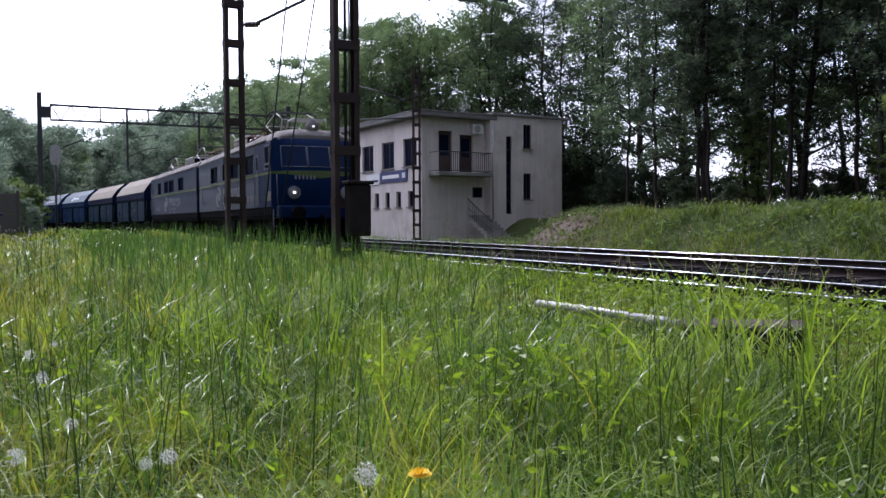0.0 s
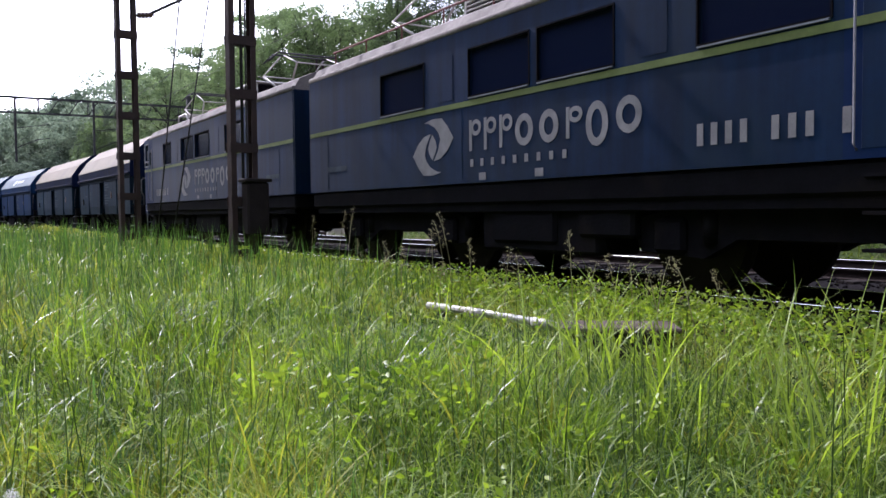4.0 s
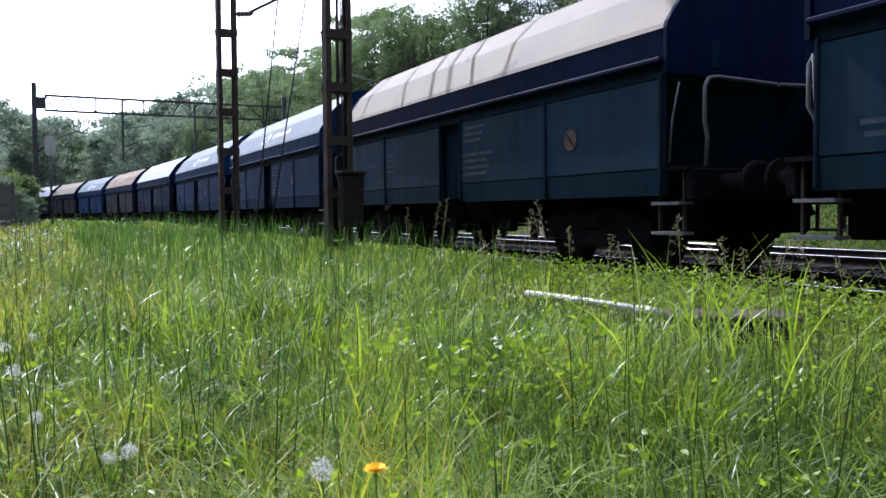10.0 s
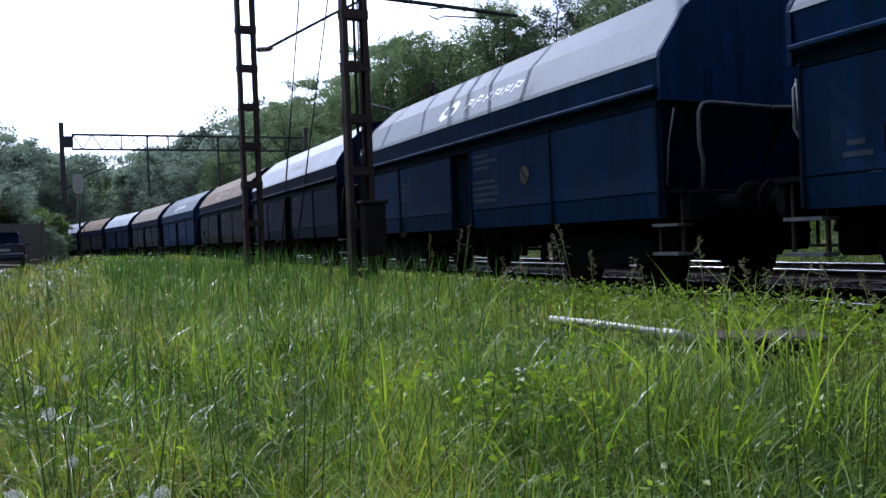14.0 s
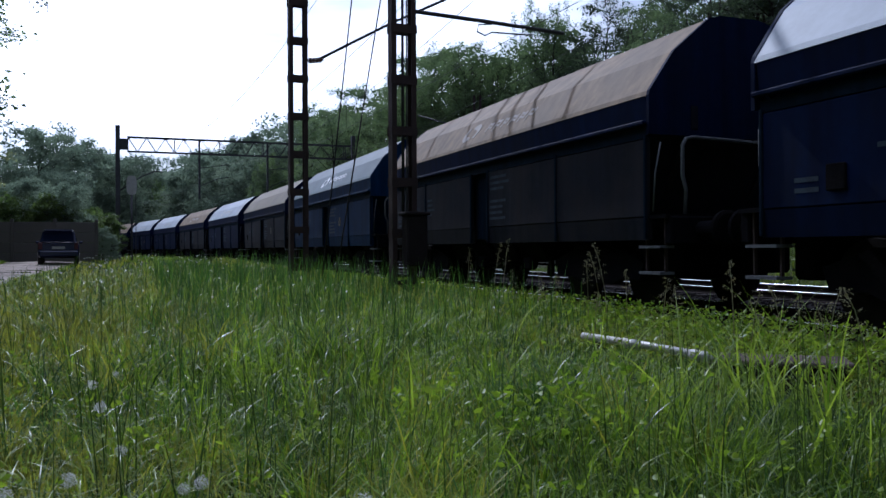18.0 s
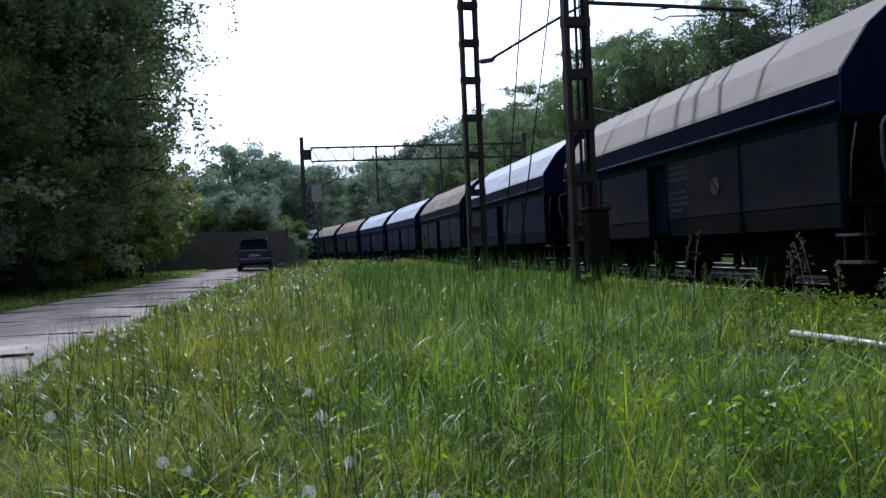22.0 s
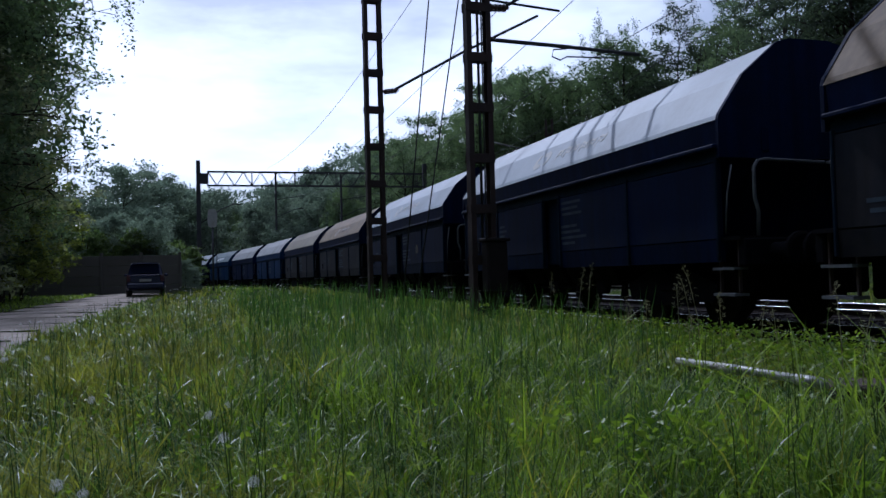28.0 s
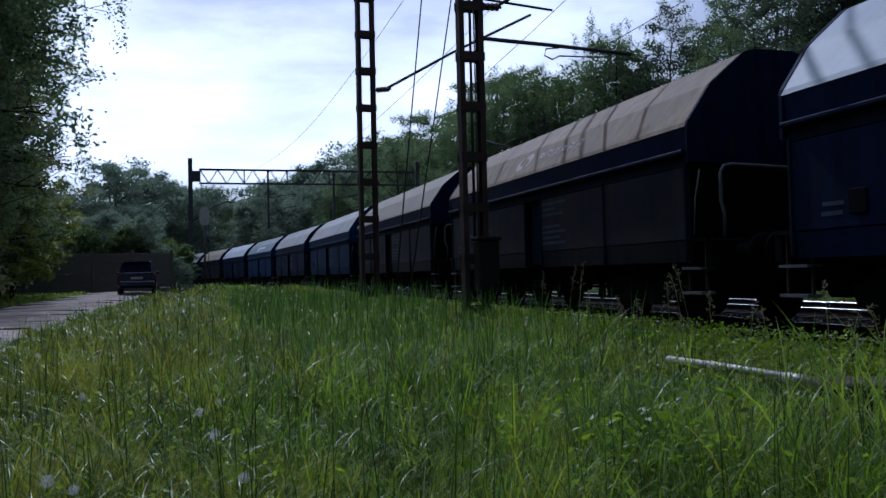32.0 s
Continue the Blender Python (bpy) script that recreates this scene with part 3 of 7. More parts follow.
RAIL_WEB = [(-0.07, -0.165), (-0.07, -0.152), (-0.01, -0.135), (-0.009, -0.045), (-0.035, -0.03), (0.035, -0.03), (0.009, -0.045), (0.01, -0.135), (0.07, -0.152), (0.07, -0.165)]


def build_tracks():
    us = np.concatenate([np.arange(-140, -20, 10.0), np.arange(-20, 40, 2.0), np.arange(40, 430, 4.0)])

    def sweep(prof, mid):
        n = len(prof)
        cant = 0.0 if mid < 1 else 0.03 + 0.03 * (mid > TRACK_GAP)
        v = [on_track(u, mid + q, RAIL_Z + cant + z) for u in us for q, z in prof]
        f = []
        for k in range(len(us) - 1):
            for c in range(n):
                a, b = k * n + c, k * n + (c + 1) % n
                f += [a, b, b + n, a + n]
        return v, f
    sl = bmesh.new()
    prism(sl, [(-1.3, -0.1), (-1.25, 0.09), (-0.45, 0.08), (-0.35, 0.05), (0.35, 0.05), (0.45, 0.08), (1.25, 0.09), (1.3, -0.1)], "y", -0.13, 0.13)
    sleeper_me = None
    for name, mid in (("near_track", 0.0), ("far_track", TRACK_GAP)):
        tr = thing(name, Matrix(), "railway track with shiny rails on concrete sleepers", "railway track", "tracks", "structure")
        for side in (-0.75, 0.75):
            v, f = sweep(RAIL_WEB, mid + side)
            rail = raw("rail", v, f, np.full(len(f) // 4, 4), M_RAIL, tr)
            v, f = sweep(RAIL_HEAD, mid + side)
            raw("rail_head", v, f, np.full(len(f) // 4, 4), M_RAILTOP, rail)
        if sleeper_me is None:
            first = part("sleeper", sl, M_SLEEPER, tr)
            sleeper_me = first.data
            first.matrix_basis = pose(*on_track(-4.0, mid, 0.09))
        for k in range(1, 125):
            u = -4.0 + 0.62 * k
            shared("sleeper", sleeper_me, tr, pose(*on_track(u, mid, 0.09), 0, 0, heading(u)))


# ---- masts, gantry, overhead line ----
def lattice_mast(name, x, y, turn, height, gap, pitch, first, label, plate=0.17):
    """Two upright channels joined by flat cross plates."""
    z = gz(x, y) - 0.1
    m = thing(name, pose(x, y, z, 0, 0, turn), label, "catenary mast", "lattice masts")
    for s in (-1, 1):
        o = s * (gap / 2 + 0.011)
        bm = prism(bmesh.new(), [(o, -0.1), (o, 0.1), (o - s * 0.1, 0.1), (o - s * 0.1, 0.084), (o - s * 0.022, 0.084), (o - s * 0.022, -0.084), (o - s * 0.1, -0.084), (o - s * 0.1, -0.1)], "z", 0.0, height)
        part("upright", bm, M_RUST, m)
    k = first
    while k < height - 0.1:
        for e in (-1, 1):
            part("cross_plate", B(0, e * 0.105, k, gap + 0.05, 0.012, plate), M_RUST, m)
        k += pitch
    foot = bmesh.new()
    box(foot, 0, 0, -0.12, gap + 0.4, 0.6, 0.5, bevel=0.04)
    part("footing", foot, M_CONC, m)
    return m


def insulator(name, p, d, parent, n=4, r=0.075):
    """A short string of ribbed porcelain along d from p."""
    d = Vector(d).normalized()
    p = Vector(p)
    bm = T([p, p + d * (0.09 * n + 0.1)], 0.03, 8)
    for k in range(n):
        c = p + d * (0.09 + 0.09 * k)
        tube(bm, [c - d * 0.03, c, c + d * 0.03], r, 10)
    return part(name, bm, M_INSUL, parent)


def build_masts():
    near = lattice_mast("catenary_mast", NEAR_MAST[0], NEAR_MAST[1], 4, 11.0, 0.48, 0.97, 0.42, "rusty brown lattice steel mast of two channels beside the track")
    far = lattice_mast("catenary_mast", FAR_MAST[0], FAR_MAST[1], 4, 11.0, 0.46, 0.98, 0.5, "rusty brown lattice steel mast standing in tall grass")
    # switch box and rod on the nearer mast
    bm = B(0.12, -0.28, 1.25, 0.42, 0.3, 0.95, bevel=0.03)
    part("cabinet", bm, M_CABINET, near, "near-black steel drive cabinet")
    part("cabinet_lid", B(0.12, -0.28, 1.76, 0.5, 0.36, 0.06, bevel=0.01), M_CABINET, near)
    part("rod", T([(0.0, -0.02, 1.7), (0.0, -0.02, 9.5)], 0.03, 8), M_DARKSTEEL, near)
    part("rod", T([(0.08, -0.02, 1.7), (0.08, -0.02, 7.5)], 0.015, 6), M_DARKSTEEL, near)
    z = gz(*NEAR_MAST) - 0.1
    # arms towards the track
    for m, (mx, my) in ((near, NEAR_MAST), (far, FAR_MAST)):
        zb = gz(mx, my) - 0.1

        def at(x, z, y=0.0):
            return (x - mx, y, z - zb)
        if m is near:
            insulator("insulator", at(mx + 0.22, 6.3), (1, 0, 0.05), m)
            part("arm", T([at(mx + 0.6, 6.35), at(6.75, 7.05), at(8.0, 7.6)], 0.035, 8), M_DARKSTEEL, m)
            part("steady_arm", T([at(5.2, 5.68), at(6.9, 5.66), at(8.65, 5.62)], 0.042, 8), M_DARKSTEEL, m)
            part("registration_hook", T([at(6.95, 5.62), at(6.65, 5.58), at(6.62, 5.44), at(6.8, 5.38), at(6.95, 5.46), at(7.9, 5.5)], 0.016, 6), M_DARKSTEEL, m)
        else:
            insulator("insulator", at(mx + 0.24, 6.05), (1, 0, 0.15), m)
            part("arm", T([at(mx + 0.62, 6.15), at(6.8, 7.25), at(9.2, 8.5)], 0.038, 8), M_DARKSTEEL, m)
            insulator("insulator", at(mx + 0.24, 8.98), (1, 0, 0), m)
            part("arm", T([at(mx + 0.62, 8.96), at(9.9, 8.7)], 0.038, 8), M_DARKSTEEL, m)
        # unseen arms, added so that their shadows fall across the wagon lids
        for z in (10.15, 10.8):
            part("shadow_arm", T([at(mx + 0.2, z), at(8.6, z - 0.1)], 0.055, 8), M_DARKSTEEL, m)
    # two guy wires
    for a, b in (((4.07, 17.5, 0.2), (5.13, 17.5, 9.6)), ((4.36, 17.5, 0.2), (5.95, 17.5, 9.6))):
        g = part("guy_wire", T([a, b], 0.016, 6), M_WIRE)
        tagged(g, "taut steel guy wire slanting down to the ground", "wire", "guy wires")
    # slim lattice mast across the tracks
    x, y = FAR_SIDE_MAST
    m = lattice_mast("catenary_mast", x, y, -24, 7.9, 0.34, 0.62, 0.4, "slim rusty lattice mast across the tracks", 0.13)
    zb = gz(x, y) - 0.1
    part("arm", T([(-0.2, 0, 6.3 - zb), (-2.6, 0, 7.0 - zb)], 0.03, 8), M_DARKSTEEL, m)
    part("arm", T([(-0.2, 0, 5.6 - zb), (-2.8, 0, 5.5 - zb)], 0.03, 8), M_DARKSTEEL, m)


def build_wires():
    stops = [-60, -20, 14.5, GANTRY_Y + 0.3, 115, 170]
    for mid in (0.0, TRACK_GAP):
        bm = bmesh.new()
        hang = bmesh.new()
        for a, b in zip(stops, stops[1:]):
            tube(bm, [on_track(a + (b - a) * k / 12, mid, RAIL_Z + 5.35) for k in range(13)], 0.008, 5, cap=False)
        w = part("contact_wire", bm, M_WIRE)
        tagged(w, "copper contact wire strung above the track", "overhead wire", "overhead wires")
        for a, b in zip(stops, stops[1:]):
            pts = [on_track(a + (b - a) * k / 12, mid, RAIL_Z + 7.0 - 1.0 * 4 * (k / 12) * (1 - k / 12)) for k in range(13)]
            tube(hang, pts, 0.009, 5, cap=False)
            for k in range(2, 12, 2):
                q = on_track(a + (b - a) * k / 12, mid, RAIL_Z + 5.35)
                tube(hang, [pts[k], q], 0.005, 4, cap=False)
        w = part("carrier_wire", hang, M_WIRE)
        tagged(w, "sagging carrier wire with droppers above the track", "overhead wire", "overhead wires")
    for q, z in ((-2.2, 9.2), (-0.4, 8.3)):
        bm = bmesh.new()
        for a, b in zip(stops, stops[1:]):
            tube(bm, [on_track(a + (b - a) * k / 12, q, z - 0.5 * 4 * (k / 12) * (1 - k / 12)) for k in range(13)], 0.009, 5, cap=False)
        w = part("feeder_wire", bm, M_WIRE)
        tagged(w, "thin feeder wire strung from mast to mast", "overhead wire", "overhead wires")


def build_gantry():
    y = GANTRY_Y
    x0, x1 = GANTRY_X0, GANTRY_X0 + 16.5
    g = thing("signal_gantry", pose(0, y, 0, 0, 0, 0), "dark lattice steel gantry spanning both tracks on posts", "gantry")
    lo, hi = GANTRY_LO, GANTRY_LO + 0.98
    for x in (x0, x1):
        part("post", B(x, 0, (GANTRY_TOP + 0.2) / 2, 0.30, 0.30, GANTRY_TOP - 0.2, bevel=0.02), M_DARKSTEEL, g)
    part("bracket", B(x0 + 0.42, 0, (lo + hi) / 2, 0.55, 0.3, 0.75, bevel=0.02), M_DARKSTEEL, g)
    for z in (lo, hi):
        for s in (-0.3, 0.3):
            part("chord", B((x0 + x1) / 2 + 0.3, s, z, x1 - x0 - 0.6, 0.07, 0.07), M_DARKSTEEL, g)
    n = 26
    step = (x1 - x0 - 0.7) / n
    for s in (-0.3, 0.3):
        for k in range(n):
            xa = x0 + 0.65 + k * step
            a, b = ((xa, s, lo), (xa + step, s, hi)) if k % 2 else ((xa, s, hi), (xa + step, s, lo))
            part("brace", T([a, b], 0.022, 5), M_DARKSTEEL, g)
            if k % 5 == 0:
                part("upright", B(xa, s, (lo + hi) / 2, 0.05, 0.05, hi - lo), M_DARKSTEEL, g)
    for x in (x0 + 5.35, x0 + 10.1):
        d = part("dropper_post", B(x, 0, (lo + 4.9) / 2 + 0.4, 0.14, 0.14, hi - 4.7), M_DARKSTEEL, g)
        part("arm", T([(x, 0, 5.6), (x + 1.3, 0, 6.2), (x + 2.0, 0, 6.3)], 0.035, 6), M_DARKSTEEL, g)
        part("arm", T([(x, 0, 6.9), (x + 2.0, 0, 7.2)], 0.03, 6), M_DARKSTEEL, g)
    part("arm", T([(x0 + 0.1, 0, 5.2), (x0 + 1.5, 0, 6.2), (x0 + 2.4, 0, 6.6), (x0 + 2.9, 0, 6.55)], 0.05, 6), M_DARKSTEEL, g)
    # signal with a pale round-cornered back beside the gantry
    x, yy = SIGNAL
    zb = gz(x, yy)
    s = thing("railway_signal", pose(x, yy, zb), "pale grey signal head with rounded corners on a thin post", "signal")
    part("post", T([(0, 0, -0.1), (0, 0, SIGNAL_Z - zb)], 0.055, 8), M_DARKSTEEL, s)
    bm = bmesh.new()
    prism(bm, [(0.28 * (abs(math.cos(a)) ** 0.6) * math.copysign(1, math.cos(a)), SIGNAL_Z - zb + 0.55 * (abs(math.sin(a)) ** 0.7) * math.copysign(1, math.sin(a))) for a in np.linspace(0, 2 * math.pi, 22, endpoint=False)], "y", -0.09, 0.09)
    part("signal_head", bm, M_GALV, s)
    part("ladder", T([(0.22, 0.05, 0), (0.22, 0.05, SIGNAL_Z - zb - 0.5)], 0.02, 5), M_DARKSTEEL, s)


# ---- concrete fence, pipe, block ----
def build_fence():
    y = 47.5
    x1 = -1.35
    w = thing("wall_concrete", Matrix(), "dark weathered concrete panel fence behind the lane", "wall", kind="structure")
    panel = None
    for k in range(9):
        x = x1 - 1.0 - 2.02 * k
        post_x = x1 - 2.02 * k
        part("post", B(post_x + 0.01, y, 1.35, 0.16, 0.18, 2.9, bevel=0.015), M_WALLCONC, w)
        for r in range(4):
            if panel is None:
                panel = part("panel", B(0, 0, 0, 1.86, 0.09, 0.53, bevel=0.012), M_WALLCONC, w)
                panel.matrix_basis = pose(x, y, 0.75 + 0.54 * r)
            else:
                shared("panel", panel.data, w, pose(x, y, 0.75 + 0.54 * r))


def build_pipe():
    p = thing("pipe", pose(4.42, 5.8, 0, 0, 0, 2), "pale weathered metal pipe lying low in the grass", "pipe")
    zz = 0.245
    part("tube", T([(0, -1.05, zz), (0, 0.2, zz + 0.01), (0, 1.15, zz)], 0.035, 10), M_GALV, p)
    for yy in (-0.6, 0.35):
        part("sleeve", T([(0, yy - 0.12, zz), (0, yy + 0.12, zz)], 0.046, 10), M_GALV, p)
    for yy in (-0.9, 0.9):
        part("support", B(0, yy, 0.09, 0.07, 0.07, 0.24), M_RUST, p)
    b = thing("cable_box", pose(4.62, 4.5, 0.06, 0, 0, -38), "low near-black cable box with a brown plank lid", "cable box")
    # near-black body: the shadow beneath the plank put into its colour
    part("body", B(0, 0, 0.07, 0.8, 0.4, 0.26, bevel=0.02), M_CABINET, b)
    part("lid", B(0, 0, 0.225, 0.9, 0.46, 0.04, bevel=0.012), M_PLANK, b, "weathered brown plank lid")


# ---- parked car ----
def build_car():
    c = thing("car", pose(-2.75, 41.5, 0.0, 0, 0, 3), "dark navy hatchback parked on the lane, seen from behind", "car")
    zb = road_line(41.5, 0, 0).z
    c.matrix_basis = pose(-2.75, 41.5, zb, 0, 0, 3)
    bm = bmesh.new()
    w = 0.83
    rows = [(-1.9, 0.35, 0.93, w - 0.06), (-1.75, 0.28, 0.98, w), (1.0, 0.28, 0.98, w), (1.75, 0.3, 0.82, w - 0.04), (1.98, 0.4, 0.66, w - 0.14)]
    rings = []
    for y, lo, hi, hw in rows:
        rings.append([bm.verts.new(p) for p in ((-hw + 0.06, y, lo), (-hw, y, lo + 0.12), (-hw, y, hi - 0.12), (-hw + 0.07, y, hi), (hw - 0.07, y, hi), (hw, y, hi - 0.12), (hw, y, lo + 0.12), (hw - 0.06, y, lo))])
    for a, b in zip(rings, rings[1:]):
        for k in range(8):
            bm.faces.new((a[k], a[(k + 1) % 8], b[(k + 1) % 8], b[k]))
    bm.faces.new(rings[0])
    bm.faces.new(rings[-1][::-1])
    bmesh.ops.recalc_face_normals(bm, faces=bm.faces)
    part("body", bm, M_CARPAINT, c)
    bm = bmesh.new()
    rings = []
    for y, z, hw in ((-1.82, 0.96, w - 0.08), (-1.58, 1.46, w - 0.2), (-0.2, 1.52, w - 0.2), (0.35, 1.46, w - 0.22), (1.15, 0.95, w - 0.1)):
        rings.append([bm.verts.new(p) for p in ((-hw, y, z), (-hw + 0.1, y, z + 0.03), (hw - 0.1, y, z + 0.03), (hw, y, z))])
    low = [[bm.verts.new((s * (w - 0.08), r[0].co.y, 0.95)) for s in (-1, 1)] for r in rings]
    for i in range(4):
        a, b = rings[i], rings[i + 1]
        for k in range(3):
            bm.faces.new((a[k], a[k + 1], b[k + 1], b[k]))
        if i not in (0, 3):
            pass
        bm.faces.new((a[0], b[0], low[i + 1][0], low[i][0]))
        bm.faces.new((a[3], low[i][1], low[i + 1][1], b[3]))
    bmesh.ops.remove_doubles(bm, verts=bm.verts, dist=0.012)
    bmesh.ops.recalc_face_normals(bm, faces=bm.faces)
    part("cabin", bm, M_CARPAINT, c)
    part("rear_window", B(0, -1.73, 1.22, 1.22, 0.02, 0.42, rot=Matrix.Rotation(radians(-25), 3, "X")), M_GLASS, c)
    part("roof_panel", B(0, -0.65, 1.553, 1.1, 1.8, 0.02, bevel=0.008), M_CARPAINT, c)
    part("roof_spoiler", B(0, -1.66, 1.5, 1.16, 0.16, 0.035, bevel=0.012), M_CARPAINT, c)
    part("rear_wiper", B(0.1, -1.83, 1.08, 0.4, 0.015, 0.015), M_TYRE, c)
    part("tailgate_seam", B(0, -1.91, 0.62, 1.3, 0.01, 0.012), M_TYRE, c)
    for s in (-1, 1):
        part("side_window", B(s * 0.70, -0.55, 1.2, 0.03, 1.5, 0.34, rot=Matrix.Rotation(radians(s * -16), 3, "Y")), M_GLASS, c)
        part("tail_lamp", B(s * 0.72, -1.9, 0.82, 0.16, 0.05, 0.3, bevel=0.02), M_TAIL, c)
        part("wing_mirror", B(s * 0.92, 0.85, 1.0, 0.16, 0.1, 0.13, bevel=0.03), M_CARPAINT, c)
        for y in (-1.25, 1.3):
            wh = part("wheel", cyl(bmesh.new(), (s * 0.74, y, 0.31), (1, 0, 0), 0.31, 0.2, 20), M_TYRE, c)
            part("rim", cyl(bmesh.new(), (s * 0.842, y, 0.31), (1, 0, 0), 0.19, 0.02, 14), M_GALV, wh)
    part("bumper", B(0, -1.93, 0.48, 1.56, 0.14, 0.26, bevel=0.05), M_CARPAINT, c)
    part("number_plate", B(0, -1.95, 0.74, 0.52, 0.02, 0.11), mat("dull_plate", (0.3, 0.3, 0.3), 0.6, vary=0.1, bump=0), c, "plain pale number plate")


# ---- signal box building ----
def build_house():
    bx, by, turn = HOUSE
    h = thing("signal_box_building", pose(bx, by, 0, 0, 0, turn), "two-storey cream plastered railway building with a flat roof", "building")
    # local x runs along the end wall away from the track, local y along the track front
    top, base, low = HOUSE_TOP, -0.1, 1.1
    L, W1, W2, step = 13.0, HOUSE_W1 - 0.65, HOUSE_W2, 0.55
    wing_top = top + 0.28

    def wall(name, outline, axis, lo, hi, holes=()):
        """A wall slab along an axis with openings that go right through; outline (a0, z0, a1, z1)."""
        a0, z0, a1, z1 = outline
        return part(name, pierced(bmesh.new(), axis, lo, hi, a0, z0, a1, z1, holes), M_PLASTER, h)

    def window(axis, a0, z0, a1, z1, face, inward, bars=1):
        """A framed dark window sunk into a wall."""
        w = thing_part("window", h)
        d = 0.14 * inward
        mid, wid = (a0 + a1) / 2, a1 - a0

        def put(name, ca, cz, sa, sz, dep, th, material):
            if axis == "x":
                return part(name, B(ca, face + dep, cz, sa, th, sz), material, w)
            return part(name, B(face + dep, ca, cz, th, sa, sz), material, w)
        put("pane", mid, (z0 + z1) / 2, wid - 0.02, z1 - z0 - 0.02, d, 0.02, M_GLASS)
        for s in (a0 + 0.035, a1 - 0.035):
            put("frame", s, (z0 + z1) / 2, 0.07, z1 - z0, d, 0.06, M_WOODDOOR)
        for z in (z0 + 0.035, z1 - 0.035):
            put("frame", mid, z, wid - 0.15, 0.07, d, 0.06, M_WOODDOOR)
        for k in range(bars):
            put("glazing_bar", a0 + wid * (k + 1) / (bars + 1), (z0 + z1) / 2, 0.04, z1 - z0 - 0.15, d, 0.05, M_WOODDOOR)
        put("sill", mid, z0 - 0.03, wid + 0.12, 0.06, -0.03 * inward, 0.14, M_CONC)

    up0, up1 = 3.72, 5.55
    front_up = [(0.5 + 2.6 * k, 4.05, 2.0 + 2.6 * k, up1) for k in range(5)]
    front_low = [(0.95 + 1.35 * k, 1.9, 1.5 + 1.35 * k, 2.75) for k in range(8)]
    wall("front_wall", (0.0, base, L, top), "y", 0.0, 0.3, front_up + front_low)
    for a0, z0, a1, z1 in front_up:
        window("y", a0, z0, a1, z1, 0.0, 1)
    for a0, z0, a1, z1 in front_low:
        window("y", a0, z0, a1, z1, 0.0, 1, 0)
    doors = [(1.04, 3.72, 1.88, 5.9), (2.35, 3.72, 3.2, 5.75)]
    wall("end_wall", (0.31, base, W1, top), "x", 0.0, 0.3, doors)
    for a0, z0, a1, z1 in doors:
        d = thing_part("balcony_door", h)
        part("leaf", B((a0 + a1) / 2, 0.18, (z0 + z1) / 2, a1 - a0, 0.06, z1 - z0), M_WOODDOOR, d)
        part("glass", B((a0 + a1) / 2, 0.14, z0 + (z1 - z0) * 0.66, (a1 - a0) * 0.62, 0.03, (z1 - z0) * 0.5), M_GLASS, d)
    wing = [(2.2 + W1, 5.1, 2.76 + W1, 6.45), (2.2 + W1, 2.3, 2.76 + W1, 3.75), (1.04 + W1, 1.5, 1.45 + W1, 5.75)]
    wall("wing_wall", (W1, base, W1 + W2, wing_top), "x", -step, -step + 0.3, wing)
    for a0, z0, a1, z1 in wing[:2]:
        window("x", a0, z0, a1, z1, -step, 1)
    tall = thing_part("stair_window", h)
    part("pane", B(W1 + 1.245, -step + 0.16, 3.625, 0.4, 0.02, 4.23), M_GLASS, tall)
    for z in (2.2, 2.9, 3.6, 4.3, 5.0):
        part("glazing_bar", B(W1 + 1.245, -step + 0.13, z, 0.42, 0.05, 0.05), M_WOODDOOR, tall)
    part("wing_side_wall", B(W1 + 0.15, -step / 2 + 0.14, (wing_top + base) / 2, 0.29, step - 0.32, wing_top - base), M_PLASTER, h)
    part("back_wall", B(W1 + W2 - 0.15, L / 2, (top + base) / 2 - 0.1, 0.3, L - 0.62, top - base - 0.2), M_PLASTER, h)
    part("far_wall", B((W1 + W2) / 2, L - 0.15, (top + base) / 2, W1 + W2 - 0.62, 0.3, top - base), M_PLASTER, h)
    roof = part("roof", B(W1 / 2 - 0.05, L / 2 - 0.1, top + 0.14, W1 + 1.0, L + 1.0, 0.26, bevel=0.03), M_ROOFING, h)
    part("roof_edge", B(W1 / 2 - 0.05, L / 2 - 0.1, top + 0.29, W1 + 1.06, L + 1.06, 0.05), M_CONC, h)
    part("wing_roof", B(W1 + W2 / 2 + 0.35, L / 2 - 0.35, wing_top + 0.07, W2 + 0.5, L + 0.6, 0.14, bevel=0.02), M_ROOFING, h)
    bal = thing_part("balcony", h)
    part("slab", B(2.1, -0.55, 3.58, 3.35, 1.1, 0.2, bevel=0.02), M_CONC, bal)
    for z in (3.74, 4.72):
        part("rail", T([(0.47, -0.02, z), (0.47, -1.05, z), (3.72, -1.05, z), (3.72, -0.02, z)], 0.025, 6), M_DARKSTEEL, bal)
    for k in range(28):
        x = 0.47 + 3.25 * k / 27
        part("baluster", B(x, -1.05, 4.23, 0.025, 0.025, 0.98), M_DARKSTEEL, bal)
    # air conditioner, downpipe, notice boards, steps with railing
    ac = thing_part("air_conditioner", h)
    part("casing", B(3.3, -0.24, 6.05, 0.62, 0.3, 0.52, bevel=0.03), M_SIGNWHITE, ac)
    part("fan_grille", cyl(bmesh.new(), (3.23, -0.4, 6.05), (0, 1, 0), 0.19, 0.02, 18), M_GALV, ac)
